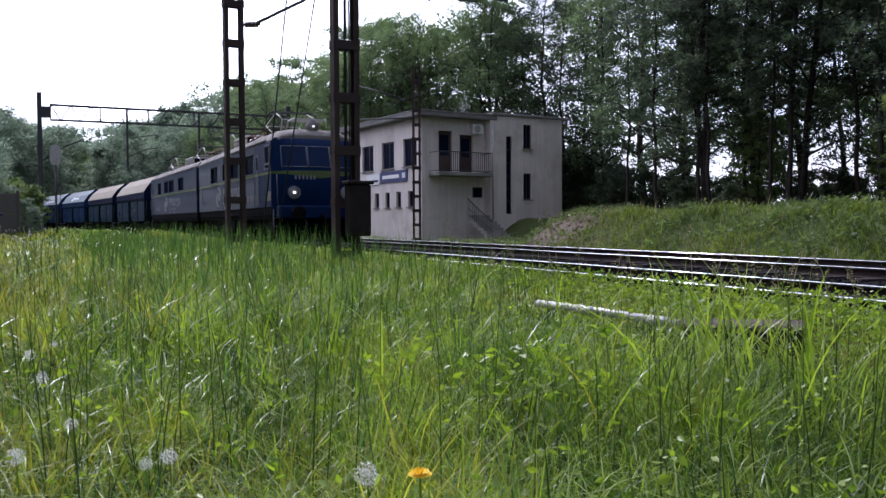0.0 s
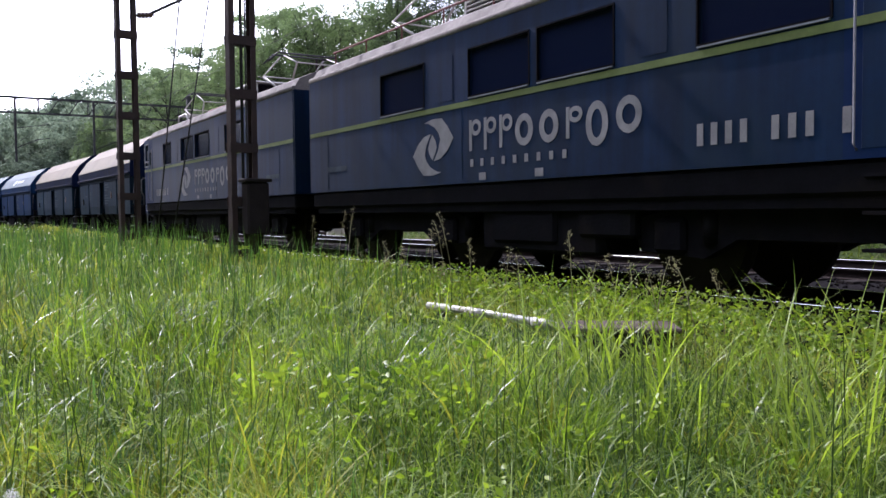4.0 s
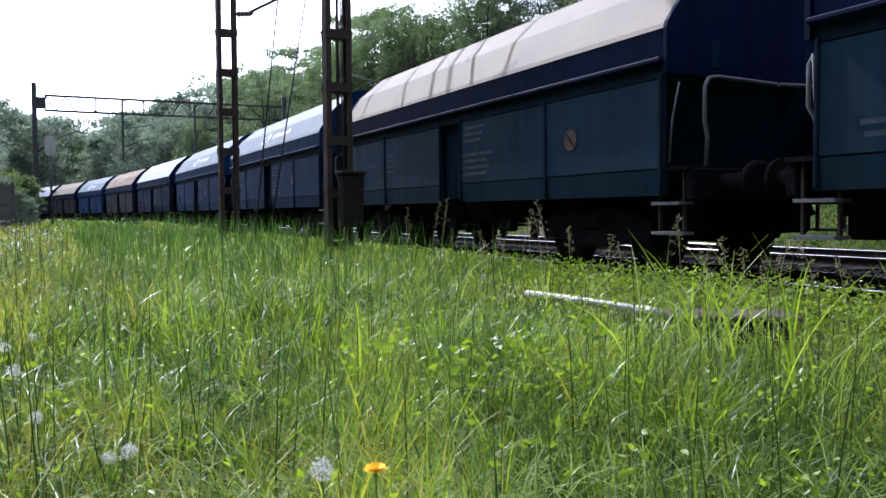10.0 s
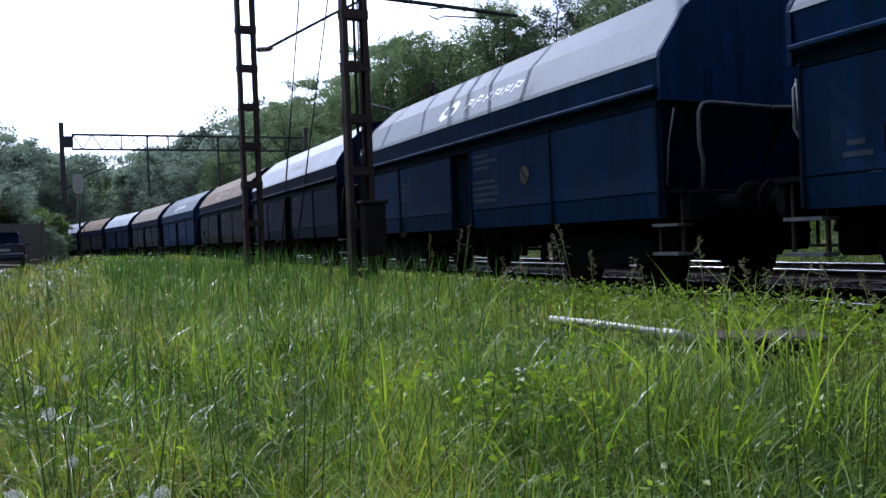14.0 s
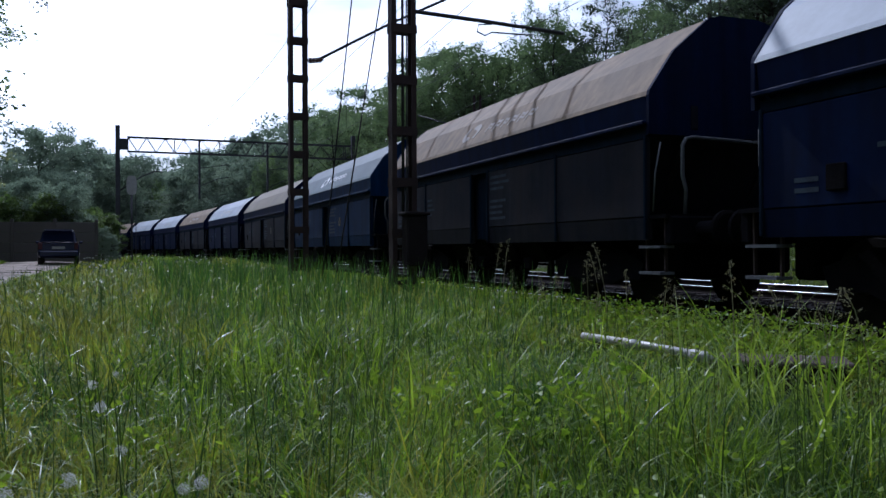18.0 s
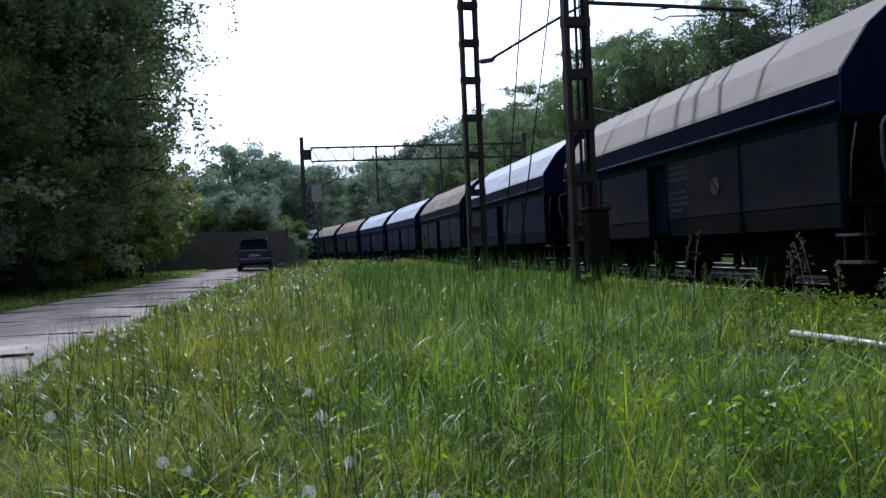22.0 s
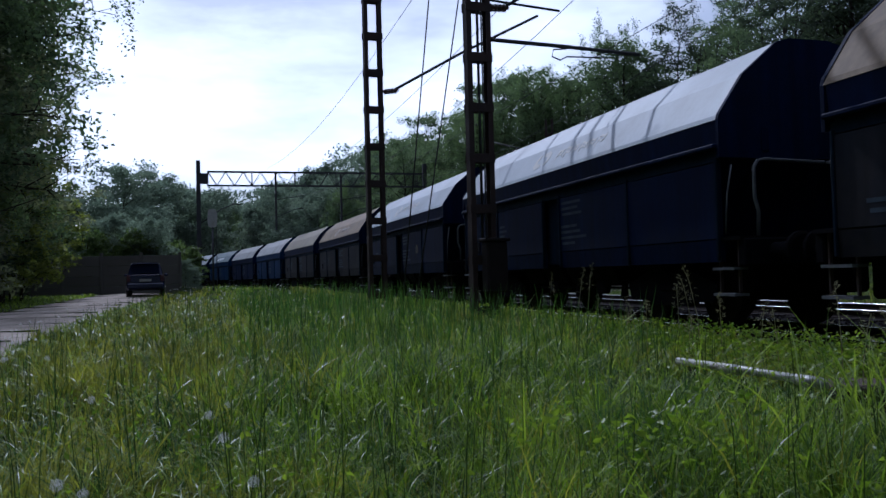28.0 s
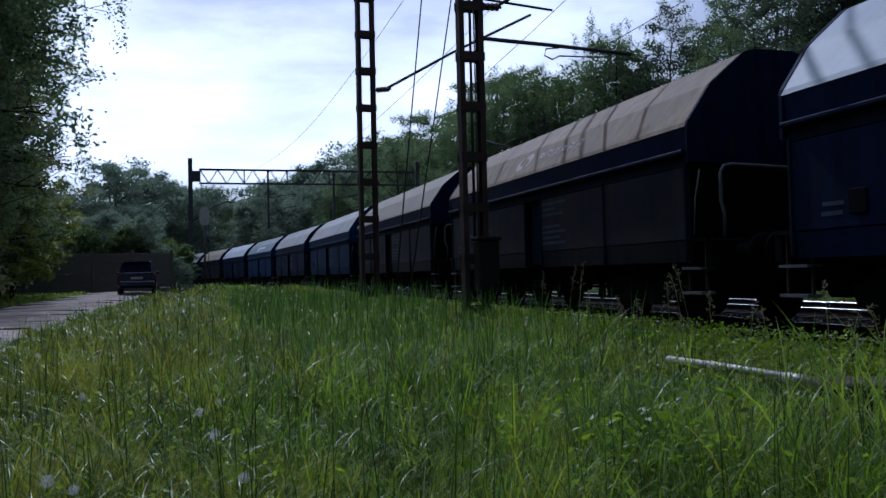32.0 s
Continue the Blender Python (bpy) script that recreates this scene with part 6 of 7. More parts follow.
    rows = [
        # beyond the lane
        ("d", -11.0, 23.0, 1.05), ("b", -9.0, 31.0, 1.1), ("d", -9.2, 40.5, 0.95), ("d", -12.5, 30.0, 1.15), ("a", -12.5, 39.0, 1.15), ("y", -10.0, 46.0, 0.85), ("d", -11.5, 45.0, 1.05),
        ("u", -9.0, 25.0, 0.9), ("u", -9.4, 31.5, 1.0), ("y", -9.0, 35.0, 0.55), ("u", -9.6, 39.0, 0.9), ("u", -10.2, 42.0, 0.9), ("u", -9.5, 21.0, 1.0), ("d", -15.0, 25.0, 1.1), ("a", -10.5, 42.0, 1.0), ("y", -8.8, 31.0, 0.8), ("y", -8.8, 36.5, 0.85),
        ("d", -12.0, 17.0, 1.0), ("u", -10.0, 17.5, 1.1), ("y", -9.6, 40.0, 0.9), ("y", -8.9, 24.0, 0.85), ("d", -9.8, 39.5, 0.9), ("d", -9.8, 34.5, 1.2), ("d", -16.0, 34.0, 1.2), ("d", -17.0, 42.0, 1.2),
        ("n", -8.0, 34.5, 0.75), ("n", -8.3, 30.0, 0.6), ("n", -8.8, 42.5, 0.8),
        # behind the fence
        ("w", -0.6, 49.6, 0.10), ("w", -1.1, 50.5, 0.13), ("f", -3.2, 51.5, 0.3), ("w", -5.2, 53.0, 0.32), ("u", -8.9, 33.5, 0.8), ("u", -9.0, 29.5, 0.85), ("u", -9.2, 37.0, 0.75), ("d", -9.4, 35.5, 0.85),
        ("y", -6.0, 56.0, 0.5), ("s", -4.0, 51.0, 1.0), ("s", -6.5, 51.5, 1.1), ("s", -2.6, 52.0, 0.9), ("s", -9.0, 52.0, 1.1), ("s", -0.9, 53.0, 0.75), ("s", -1.9, 56.0, 0.9),
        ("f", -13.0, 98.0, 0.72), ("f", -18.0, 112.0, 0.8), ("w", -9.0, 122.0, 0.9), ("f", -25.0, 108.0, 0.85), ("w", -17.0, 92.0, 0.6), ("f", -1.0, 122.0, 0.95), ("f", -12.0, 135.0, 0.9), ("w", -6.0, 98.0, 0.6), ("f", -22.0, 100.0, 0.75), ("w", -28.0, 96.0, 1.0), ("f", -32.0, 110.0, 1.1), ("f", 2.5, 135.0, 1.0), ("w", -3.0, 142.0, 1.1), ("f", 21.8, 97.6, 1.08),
        # round and behind the building
        ("a", 27.5, 50.0, 0.92), ("b", 23.5, 55.0, 0.90), ("o", 20.5, 60.0, 0.88), ("l", 29.5, 44.5, 0.84), ("a", 31.0, 38.0, 1.05), ("l", 30.0, 33.0, 1.00), ("b", 19.0, 56.0, 0.86), ("o", 31.5, 55.0, 0.92), ("a", 33.5, 47.0, 0.92), ("l", 29.2, 47.5, 0.84), ("o", 26.5, 57.0, 0.93), ("a", 23.0, 61.0, 0.92), ("b", 26.0, 56.0, 0.97), ("o", 29.5, 52.5, 0.97), ("a", 24.5, 58.0, 0.94), ("b", 28.5, 54.5, 0.97), ("o", 25.0, 64.0, 1.05), ("b", 22.0, 57.5, 0.88), ("u", 28.2, 36.5, 0.6), ("u", 30.5, 45.2, 1.0), ("u", 32.0, 46.2, 1.0), ("u", 29.6, 38.5, 0.7), ("u", 29.8, 35.0, 0.6),
    ]
    for k, x, y, s in rows:
        plant(kinds[k], x, y, s)
    for x, y, s, tall in SLIM_BIRCHES:
        plant(birch, x, y, s, tall=tall)
    r = random.Random(5)
    # the wood on the bank
    for y in np.arange(-10, 50, 3.1):
        for x, ks in ((23.8, "lp"), (27.5, "pla"), (32.5, "loa"), (37.5, "oal")):
            xx, yy = x + r.uniform(-1.3, 1.3), y + r.uniform(-1.3, 1.3)
            if (16.5 < xx < 28.5 and 33.0 < yy < 54) or (xx < 25 and yy > 27):
                continue
            if x > 26 and r.random() < (0.45 if yy > 20 else 0.25):
                continue
            plant(kinds[r.choice(ks)], xx, yy, r.uniform(0.85, 1.15))
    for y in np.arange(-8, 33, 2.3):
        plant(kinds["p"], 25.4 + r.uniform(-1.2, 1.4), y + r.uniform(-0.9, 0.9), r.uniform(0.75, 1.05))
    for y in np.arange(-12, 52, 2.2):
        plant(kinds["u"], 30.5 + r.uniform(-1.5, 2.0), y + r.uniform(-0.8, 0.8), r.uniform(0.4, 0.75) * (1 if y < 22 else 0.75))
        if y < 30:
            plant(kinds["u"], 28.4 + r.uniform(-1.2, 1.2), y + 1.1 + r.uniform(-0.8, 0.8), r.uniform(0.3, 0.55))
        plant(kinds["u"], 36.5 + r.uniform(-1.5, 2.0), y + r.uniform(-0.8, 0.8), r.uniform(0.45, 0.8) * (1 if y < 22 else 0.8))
    for x, y, s in BRIGHT_TREES:
        plant(kinds["y"], x, y, s)
    for y in (3.0, 11.0, 18.0, 24.5):
        plant(kinds["y"], 25.5 + r.uniform(-0.8, 1.0), y, r.uniform(0.4, 0.6))
    # unseen trees beside the lane and behind where one stands, added to block skylight
    for y in np.arange(-60, 16, 4.2):
        for x, ks in ((-14.5, "ob"), (-19.0, "oa")):
            plant(kinds[r.choice(ks)], x + r.uniform(-0.8, 0.8), y + r.uniform(-1, 1), r.uniform(0.95, 1.2))
    for x in np.arange(-5, 30, 5.0):
        plant(kinds[r.choice("oa")], x, -62 + r.uniform(-3, 3), r.uniform(0.9, 1.1))
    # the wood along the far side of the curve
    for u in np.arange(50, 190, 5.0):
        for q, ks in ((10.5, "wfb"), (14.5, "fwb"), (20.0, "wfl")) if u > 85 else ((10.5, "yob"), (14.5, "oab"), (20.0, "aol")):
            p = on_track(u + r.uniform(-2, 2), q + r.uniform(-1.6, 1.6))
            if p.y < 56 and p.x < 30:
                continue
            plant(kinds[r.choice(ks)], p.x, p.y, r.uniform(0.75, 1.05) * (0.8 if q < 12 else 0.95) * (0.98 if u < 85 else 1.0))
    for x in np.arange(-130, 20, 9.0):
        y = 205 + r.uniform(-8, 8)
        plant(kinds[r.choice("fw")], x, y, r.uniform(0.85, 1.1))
    for k in range(14):
        p = on_track(70 + 9 * k, -7.5 - r.uniform(0, 2.5))
        plant(kinds["s" if k % 3 else "y"], p.x, p.y, r.uniform(0.55, 0.9) * (1 if k % 3 else 0.55))


# ---- grass, weeds, dandelions ----
def blades(name, x, y, z, height, width, lean, material, seed, bend=0.5, label="", category="grass", segs=3, way=None):
    """Single bent blades, each tapering to a point; way: the bearing to which each one leans."""
    r = np.random.default_rng(seed)
    n = len(x)
    a = r.uniform(0, 2 * np.pi, n) if way is None else way + r.normal(0, 0.5, n)
    d = np.stack([np.cos(a), np.sin(a), np.zeros(n)], -1)
    face = a + np.pi / 2 + r.normal(0, 0.5, n)
    s = np.stack([np.cos(face), np.sin(face), np.zeros(n)], -1)
    base = np.stack([x, y, z], -1)
    lean = lean * r.uniform(0.3, 1.6, n)
    bend = bend * r.uniform(0.2, 1.8, n)
    v = []
    for k in range(segs + 1):
        f = k / segs
        out = (lean * f + bend * f ** 2.6) * height
        up = height * f * (1 - 0.32 * np.minimum(bend, 1.2) * f ** 1.6)
        c = base + d * out[:, None]
        c[:, 2] += up
        w = width * (1 - f ** 1.7 * 0.9) * 0.5
        if k < segs:
            v += [c - s * w[:, None], c + s * w[:, None]]
        else:
            v += [c]
    m = 2 * segs + 1
    verts = np.stack(v, 1).reshape(-1, 3)
    i = np.arange(n)[:, None] * m
    quads = np.concatenate([np.concatenate([i + 2 * k, i + 2 * k + 1, i + 2 * k + 3, i + 2 * k + 2], 1)[:, None] for k in range(segs - 1)], 1)
    tris = np.concatenate([i + 2 * segs - 2, i + 2 * segs - 1, i + 2 * segs], 1)
    flat = np.concatenate([quads.reshape(n, -1), tris], 1).ravel()
    counts = np.tile(np.array([4] * (segs - 1) + [3]), n)
    ob = raw(name, verts, flat, counts, material, smooth=True)
    return tagged(ob, label, category, kind="stuff")


def scatter(r, n, x0, x1, y0, y1, patch=0.0):
    x, y = r.uniform(x0, x1, n), r.uniform(y0, y1, n)
    if patch:
        p = 0.5 + 0.5 * np.sin(x * 1.9 + 1.3 * np.sin(y * 0.8)) * np.sin(y * 1.5 + np.sin(x * 1.1))
        keep = r.random(n) < (1 - patch) + patch * p
        x, y = x[keep], y[keep]
    return x, y


def meadow_ok(x, y):
    q = side_of(x, y)
    road = -4.55 + 1.62 + 0.9 * np.maximum(0, (y - 20) / 25.0)
    return (q < -2.0) & (x > road + 0.1) & (np.hypot(x, y) > 0.45) & (np.hypot(x - 4.6, y - 4.5) > 0.4)


def build_meadow():
    r = np.random.default_rng(7)
    cones = [
        # tufts, blades in each, distance from, distance to, height, width, spread of a tuft
        (1900, 17, 0.7, 4.2, 0.40, 0.0085, 0.045),
        (4200, 13, 4.0, 11.0, 0.42, 0.0125, 0.06),
        (5600, 10, 10.0, 26.0, 0.43, 0.020, 0.085),
        (4400, 9, 24.0, 75.0, 0.36, 0.036, 0.14),
    ]
    for i, (tufts, per, d0, d1, h, w, sd) in enumerate(cones):
        d = np.sqrt(r.uniform(d0 * d0, d1 * d1, tufts)) if i < 2 else r.uniform(d0, d1, tufts)
        a = r.uniform(radians(-72), radians(28), tufts)
        cx, cy = -d * np.sin(a), d * np.cos(a)
        tall = r.uniform(0.45, 1.2, tufts)
        hue = r.random(tufts)
        # every tuft spreads from its middle, and its blades arch outwards
        bear, out = r.uniform(0, 2 * np.pi, tufts * per), np.abs(r.normal(0, sd, tufts * per))
        x, y = np.repeat(cx, per) + out * np.cos(bear), np.repeat(cy, per) + out * np.sin(bear)
        tall, hue = np.repeat(tall, per), np.repeat(hue, per)
        ok = meadow_ok(x, y)
        x, y, bear, tall, hue = x[ok], y[ok], bear[ok], tall[ok], hue[ok]
        q = side_of(x, y)
        patch = 0.5 + 0.3 * np.sin(x * 1.3 + 2.0 * np.sin(y * 0.5)) * np.sin(y * 1.1 + 1.0) + 0.3 * np.sin(x * 4.1 + 2.2 * np.sin(y * 2.3)) * np.sin(y * 3.3 + 1.9 * np.sin(x * 1.7))
        near_track = np.maximum(np.clip((q + 5.4) / 2.2, 0, 1) * np.clip((9.5 - y) / 3, 0, 1), np.clip((q + 2.7) / 0.6, 0, 1))
        near_lane = np.clip((-0.2 - x) / 2.2, 0, 1)
        hh = h * tall * r.uniform(0.7, 1.2, len(x)) * (0.6 + 0.7 * patch) * (1 - 0.74 * near_track) * (1 - 0.5 * near_lane)
        # yellower towards the lane, bluer here and there
        dry = hue < np.clip(0.42 + (0.2 - x + 0.6 * np.sin(y * 0.9)) / 2.4, 0.10, 0.85)
        blue = ~dry & (hue > 0.76)
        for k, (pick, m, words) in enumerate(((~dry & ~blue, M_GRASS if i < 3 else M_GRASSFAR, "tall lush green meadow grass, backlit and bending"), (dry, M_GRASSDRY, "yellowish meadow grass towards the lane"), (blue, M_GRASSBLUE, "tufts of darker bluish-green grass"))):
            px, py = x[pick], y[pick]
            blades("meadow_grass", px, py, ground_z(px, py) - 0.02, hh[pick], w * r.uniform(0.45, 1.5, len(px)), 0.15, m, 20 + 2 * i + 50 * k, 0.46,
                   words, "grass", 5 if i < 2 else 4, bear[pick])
    # a low grass mat closes gaps between tufts, their shade put into its colour
    n = 60000
    d, a = 0.7 + 74 * r.random(n) ** 2.0, r.uniform(radians(-72), radians(28), n)
    x, y = -d * np.sin(a), d * np.cos(a)
    ok = meadow_ok(x, y)
    x, y = x[ok], y[ok]
    d = np.hypot(x, y)
    blades("undergrass", x, y, ground_z(x, y) - 0.02, r.uniform(0.08, 0.22, len(x)) * np.clip((-1.9 - side_of(x, y)) / 1.0, 0.35, 1), 0.007 + 0.0011 * d, 0.35, M_UNDER, 18, 0.7, "low dense green grass between the tufts, darkened for shade", "grass", 3)
    # the meadow goes on round and behind where one stands
    x, y = scatter(r, 70000, -3.0, 5.2, -45, 34)
    away = np.degrees(np.arctan2(x, y))
    ok = meadow_ok(x, y) & ((away < -27) | (away > 71) | (np.hypot(x, y) < 0.8)) & (np.hypot(x, y) > 0.45)
    x, y = x[ok], y[ok]
    blades("meadow_grass", x, y, ground_z(x, y) - 0.02, 0.38 * r.uniform(0.4, 1.3, len(x)) * (1 - 0.5 * np.clip((-0.2 - x) / 2.2, 0, 1)), 0.022 * r.uniform(0.6, 1.4, len(x)), 0.14, M_GRASS, 19, 0.4, "tall meadow grass going on behind", "grass", 3)
    # long arching blades
    spots = [(3.75, 3.3), (3.9, 3.9), (3.5, 3.6), (3.3, 2.7), (3.1, 3.1), (3.95, 2.9), (3.4, 2.2), (2.9, 2.4), (2.7, 3.0), (3.6, 1.9), (3.0, 1.7), (4.0, 2.4)]
    tx = np.concatenate([np.repeat([p[0] for p in spots], 20), r.uniform(0.8, 4.0, 60)])
    ty = np.concatenate([np.repeat([p[1] for p in spots], 20), r.uniform(3.0, 13.0, 60)])
    tx, ty = tx + r.normal(0, 0.09, len(tx)), ty + r.normal(0, 0.09, len(ty))
    blades("arching_grass", tx, ty, ground_z(tx, ty) - 0.02, r.uniform(0.5, 1.0, len(tx)), r.uniform(0.009, 0.017, len(tx)), 0.16, M_BLADE, 30, 0.5, "long arching blades of coarse grass", "grass", 7)
    # upright stems that stand above the rest
    n = 3400
    d, a = r.uniform(2.2, 30, n), r.uniform(radians(-68), radians(20), n)
    x, y = -d * np.sin(a), d * np.cos(a)
    ok = meadow_ok(x, y)
    x, y = x[ok], y[ok]
    blades("grass_stems", x, y, ground_z(x, y), r.uniform(0.45, 0.9, len(x)) * (1 - 0.3 * np.clip((-0.2 - x) / 2, 0, 1)) * (1 - 0.45 * np.clip((side_of(x, y) + 5.3) / 2.4, 0, 1) * np.clip((11.5 - y) / 3, 0, 1)), 0.0055 + 0.0005 * np.hypot(x, y), 0.06, M_STEM, 31, 0.1, "upright green grass stems above the meadow", "grass", 3)
    # taller stems stand up before the masts
    n = 1500
    x, y = r.uniform(0.6, 5.2, n), r.uniform(7.5, 24, n)
    ok = meadow_ok(x, y) & (side_of(x, y) < -2.6)
    x, y = x[ok], y[ok]
    blades("tall_stems", x, y, ground_z(x, y), r.uniform(0.45, 0.95, len(x)), 0.0075 + 0.0006 * y, 0.07, M_GRASSBLUE, 38, 0.12, "tall upright grass stems before the masts", "grass", 3)
    # fallen and curled blades lie across the rest
    n = 34000
    d, a = 1.2 + 26 * r.random(n) ** 1.4, r.uniform(radians(-68), radians(24), n)
    x, y = -d * np.sin(a), d * np.cos(a)
    ok = meadow_ok(x, y) & (side_of(x, y) < -3.0)
    x, y = x[ok], y[ok]
    blades("curled_grass", x, y, ground_z(x, y) + r.uniform(0.03, 0.26, len(x)) * (1 - 0.4 * np.clip((-0.2 - x) / 2, 0, 1)), r.uniform(0.05, 0.15, len(x)) * (1 + 0.03 * np.hypot(x, y)), 0.0042 + 0.0008 * np.hypot(x, y), 0.6, M_CURL, 37, 1.5, "curled and fallen blades among the grass", "grass", 4)
    # short verge by the lane and on the other side of it
    n = 26000
    x, y = r.uniform(-14, -2.0, n), r.uniform(4, 62, n) ** 1.0
    edge = 0.9 * np.maximum(0, (y - 20) / 25.0)
    ok = ((x < -6.35 + edge) | (x > -2.95 + edge)) & (x > -14)
    x, y = x[ok], y[ok]
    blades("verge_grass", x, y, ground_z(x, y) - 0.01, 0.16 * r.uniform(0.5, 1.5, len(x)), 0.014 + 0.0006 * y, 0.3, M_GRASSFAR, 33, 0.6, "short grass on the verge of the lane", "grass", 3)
    # the bank across the tracks
    n = 120000
    u, q = r.uniform(-6, 62, n), r.uniform(6.3, 17, n)
    x = np.interp(u, _U, _X) + q * np.cos(np.interp(u, _U, _H))
    y = np.interp(u, _U, _Y) + q * np.sin(np.interp(u, _U, _H))
    ok = ~((x > 16.8) & (y > 34.5) & (y < 54)) & ~((x > 14.0) & (x < 23.5) & (y > 28.0) & (y < 40) & (r.random(n) < 0.88)) & ~((np.hypot((x - 16.5) / 1.8, (y - 24.7) / 2.0) < 1) & (r.random(n) < 0.9))
    x, y = x[ok], y[ok]
    blades("bank_grass", x, y, ground_z(x, y) - 0.02, 0.21 * (0.55 + 0.9 * (0.5 + 0.5 * np.sin(x * 2.1 + np.sin(y * 1.3)) * np.sin(y * 1.7))) * r.uniform(0.5, 1.7, len(x)), 0.03 * r.uniform(0.6, 1.4, len(x)), 0.3, M_GRASSBANK, 34, 0.6, "rough grass on the bank across the tracks", "grass", 3)
    n = 1500
    u, q = r.uniform(-4, 34, n), r.uniform(7.0, 12, n)
    x, y = np.interp(u, _U, _X) + q, np.interp(u, _U, _Y)
    ok = np.sin(x * 1.3 + 2 * np.sin(y * 0.5)) * np.sin(y * 0.9 + x) > 0.1
    x, y = x[ok], y[ok]
    c = np.stack([x, y, ground_z(x, y) + r.uniform(0.05, 0.3, len(x))], -1)
    ob = leaves("bank_weeds", c, 0.12, 14, 0.055, M_LEAF2, None, 44)
    tagged(ob, "clumps of broad-leaved weeds on the bank", "weeds", kind="stuff")
    n = 1400
    u, q = r.uniform(-4, 36, n), r.uniform(6.6, 13, n)
    x, y = np.interp(u, _U, _X) + q, np.interp(u, _U, _Y)
    blades("bank_stalks", x, y, ground_z(x, y) - 0.02, r.uniform(0.25, 0.75, n), np.full(n, 0.014), 0.25, M_STALK, 45, 0.5, "dry straw-coloured stalks standing in the bank grass", "grass", 3)
    # bare earth where the bank ends
    def bare(a, b):
        y = 22.3 + 8.2 * b
        x = np.interp(y, _Y, _X) + 6.4 + 6.8 * np.clip((y - 25.0) / 6.5, 0, 1) + 3.4 * a
        f = ((a - 0.45) / 0.5) ** 2 + ((b - 0.45) / 0.5) ** 2 + 0.16 * np.sin(a * 17 + 2 * np.sin(b * 9)) + 0.12 * np.sin(b * 23 + a * 5)
        return x, y, f
    m = 44
    ga, gb = np.meshgrid(np.linspace(0, 1, m), np.linspace(0, 1, m))
    x, y, f = bare(ga, gb)
    v = np.stack([x, y, ground_z(x, y) + np.where(f < 1, 0.03 + 0.02 * np.sin(x * 9 + np.sin(y * 7)), -0.08)], -1).reshape(-1, 3)
    i, j = np.meshgrid(np.arange(m - 1), np.arange(m - 1))
    a = (j * m + i).ravel()
    ob = raw("bare_earth", v, np.stack([a, a + 1, a + m + 1, a + m], -1).ravel(), np.full(len(a), 4), M_BAREEARTH, smooth=True)
    tagged(ob, "bare brown earth slope strewn with stones beside the building", "ground", kind="structure")
    n = 900
    a, b = r.random(n), r.random(n)
    x, y, f = bare(a, b)
    x, y = x[f < 0.95], y[f < 0.95]
    k = len(x)
    o = np.array([(1, 0, 0), (0, 1, 0), (-1, 0, 0), (0, -1, 0), (0, 0, 0.8), (0, 0, -0.8)])
    v = np.stack([x, y, ground_z(x, y) + 0.04], -1)[:, None] + o[None] * r.uniform(0.5, 1.3, (k, 6, 1)) * (0.02 + 0.09 * r.random((k, 1, 1)) ** 3)
    t = np.array([(0, 1, 4), (1, 2, 4), (2, 3, 4), (3, 0, 4), (1, 0, 5), (2, 1, 5), (3, 2, 5), (0, 3, 5)])
    ob = raw("rubble", v.reshape(-1, 3), (np.arange(k)[:, None, None] * 6 + t[None]).ravel(), np.full(8 * k, 3), M_BAREEARTH)
    tagged(ob, "small stones and clods on the bare earth", "rubble", kind="stuff")
    n = 1500
    x, y, f = bare(r.random(n), r.random(n))
    ok = f > 0.45
    x, y = x[ok], y[ok]
    blades("dry_tufts", x, y, ground_z(x, y), r.uniform(0.1, 0.4, len(x)), np.full(len(x), 0.02), 0.4, M_STALK, 46, 0.6, "dry grass tufts on the bare earth", "grass", 3)
    # low yellowish weeds along the track edge
    n = 60000
    u, q = r.uniform(1, 40, n), r.normal(-2.1, 0.5, n)
    x, y = np.interp(u, _U, _X) + q, np.interp(u, _U, _Y)
    c = np.stack([x, y, np.maximum(ground_z(x, y), np.interp(q, [-2.5, -1.9, -1.5, -1.0], [-0.08, 0.06, 0.135, 0.14])) + r.uniform(0.01, 0.36, n) * np.clip((-1.0 - q) / 0.6, 0.1, 1)], -1)
    ob = leaves("track_weeds", c, 0.03, 1, 0.026, M_WEED, None, 35)
    tagged(ob, "low yellow-green weeds along the ballast edge", "weeds", kind="stuff")
    n = 24000
    u, q = r.uniform(2, 42, n), r.uniform(-3.4, -1.42, n)
    x, y = np.interp(u, _U, _X) + q, np.interp(u, _U, _Y)
    z = np.maximum(ground_z(x, y), np.interp(q, [-2.5, -1.9, -1.5, -1.0], [-0.08, 0.06, 0.135, 0.14]))
    blades("edge_grass", x, y, z - 0.01, r.uniform(0.1, 0.26, n) * (1 + 0.75 * np.clip((u - 7) / 4, 0, 1)) * np.clip((-0.9 - q) / 0.6, 0.5, 1), 0.012 + 0.0005 * y, 0.3, M_GRASSDRY, 40, 0.6, "short yellowish grass growing into the ballast edge", "grass", 3)
    # broad leaves among the grass
    n = 420
    d, a = r.uniform(1.7, 6.5, n), r.uniform(radians(-62), radians(20), n)
    x, y = -d * np.sin(a), d * np.cos(a)
    ok = meadow_ok(x, y)
    x, y = x[ok], y[ok]
    c = np.stack([x, y, ground_z(x, y) + r.uniform(0.2, 0.46, len(x))], -1)
    ob = leaves("broad_leaves", c, 0.05, 5, 0.016, M_WEED, None, 36)
    tagged(ob, "broad bright leaves of herbs among the grass", "weeds", kind="stuff")
    n = 60
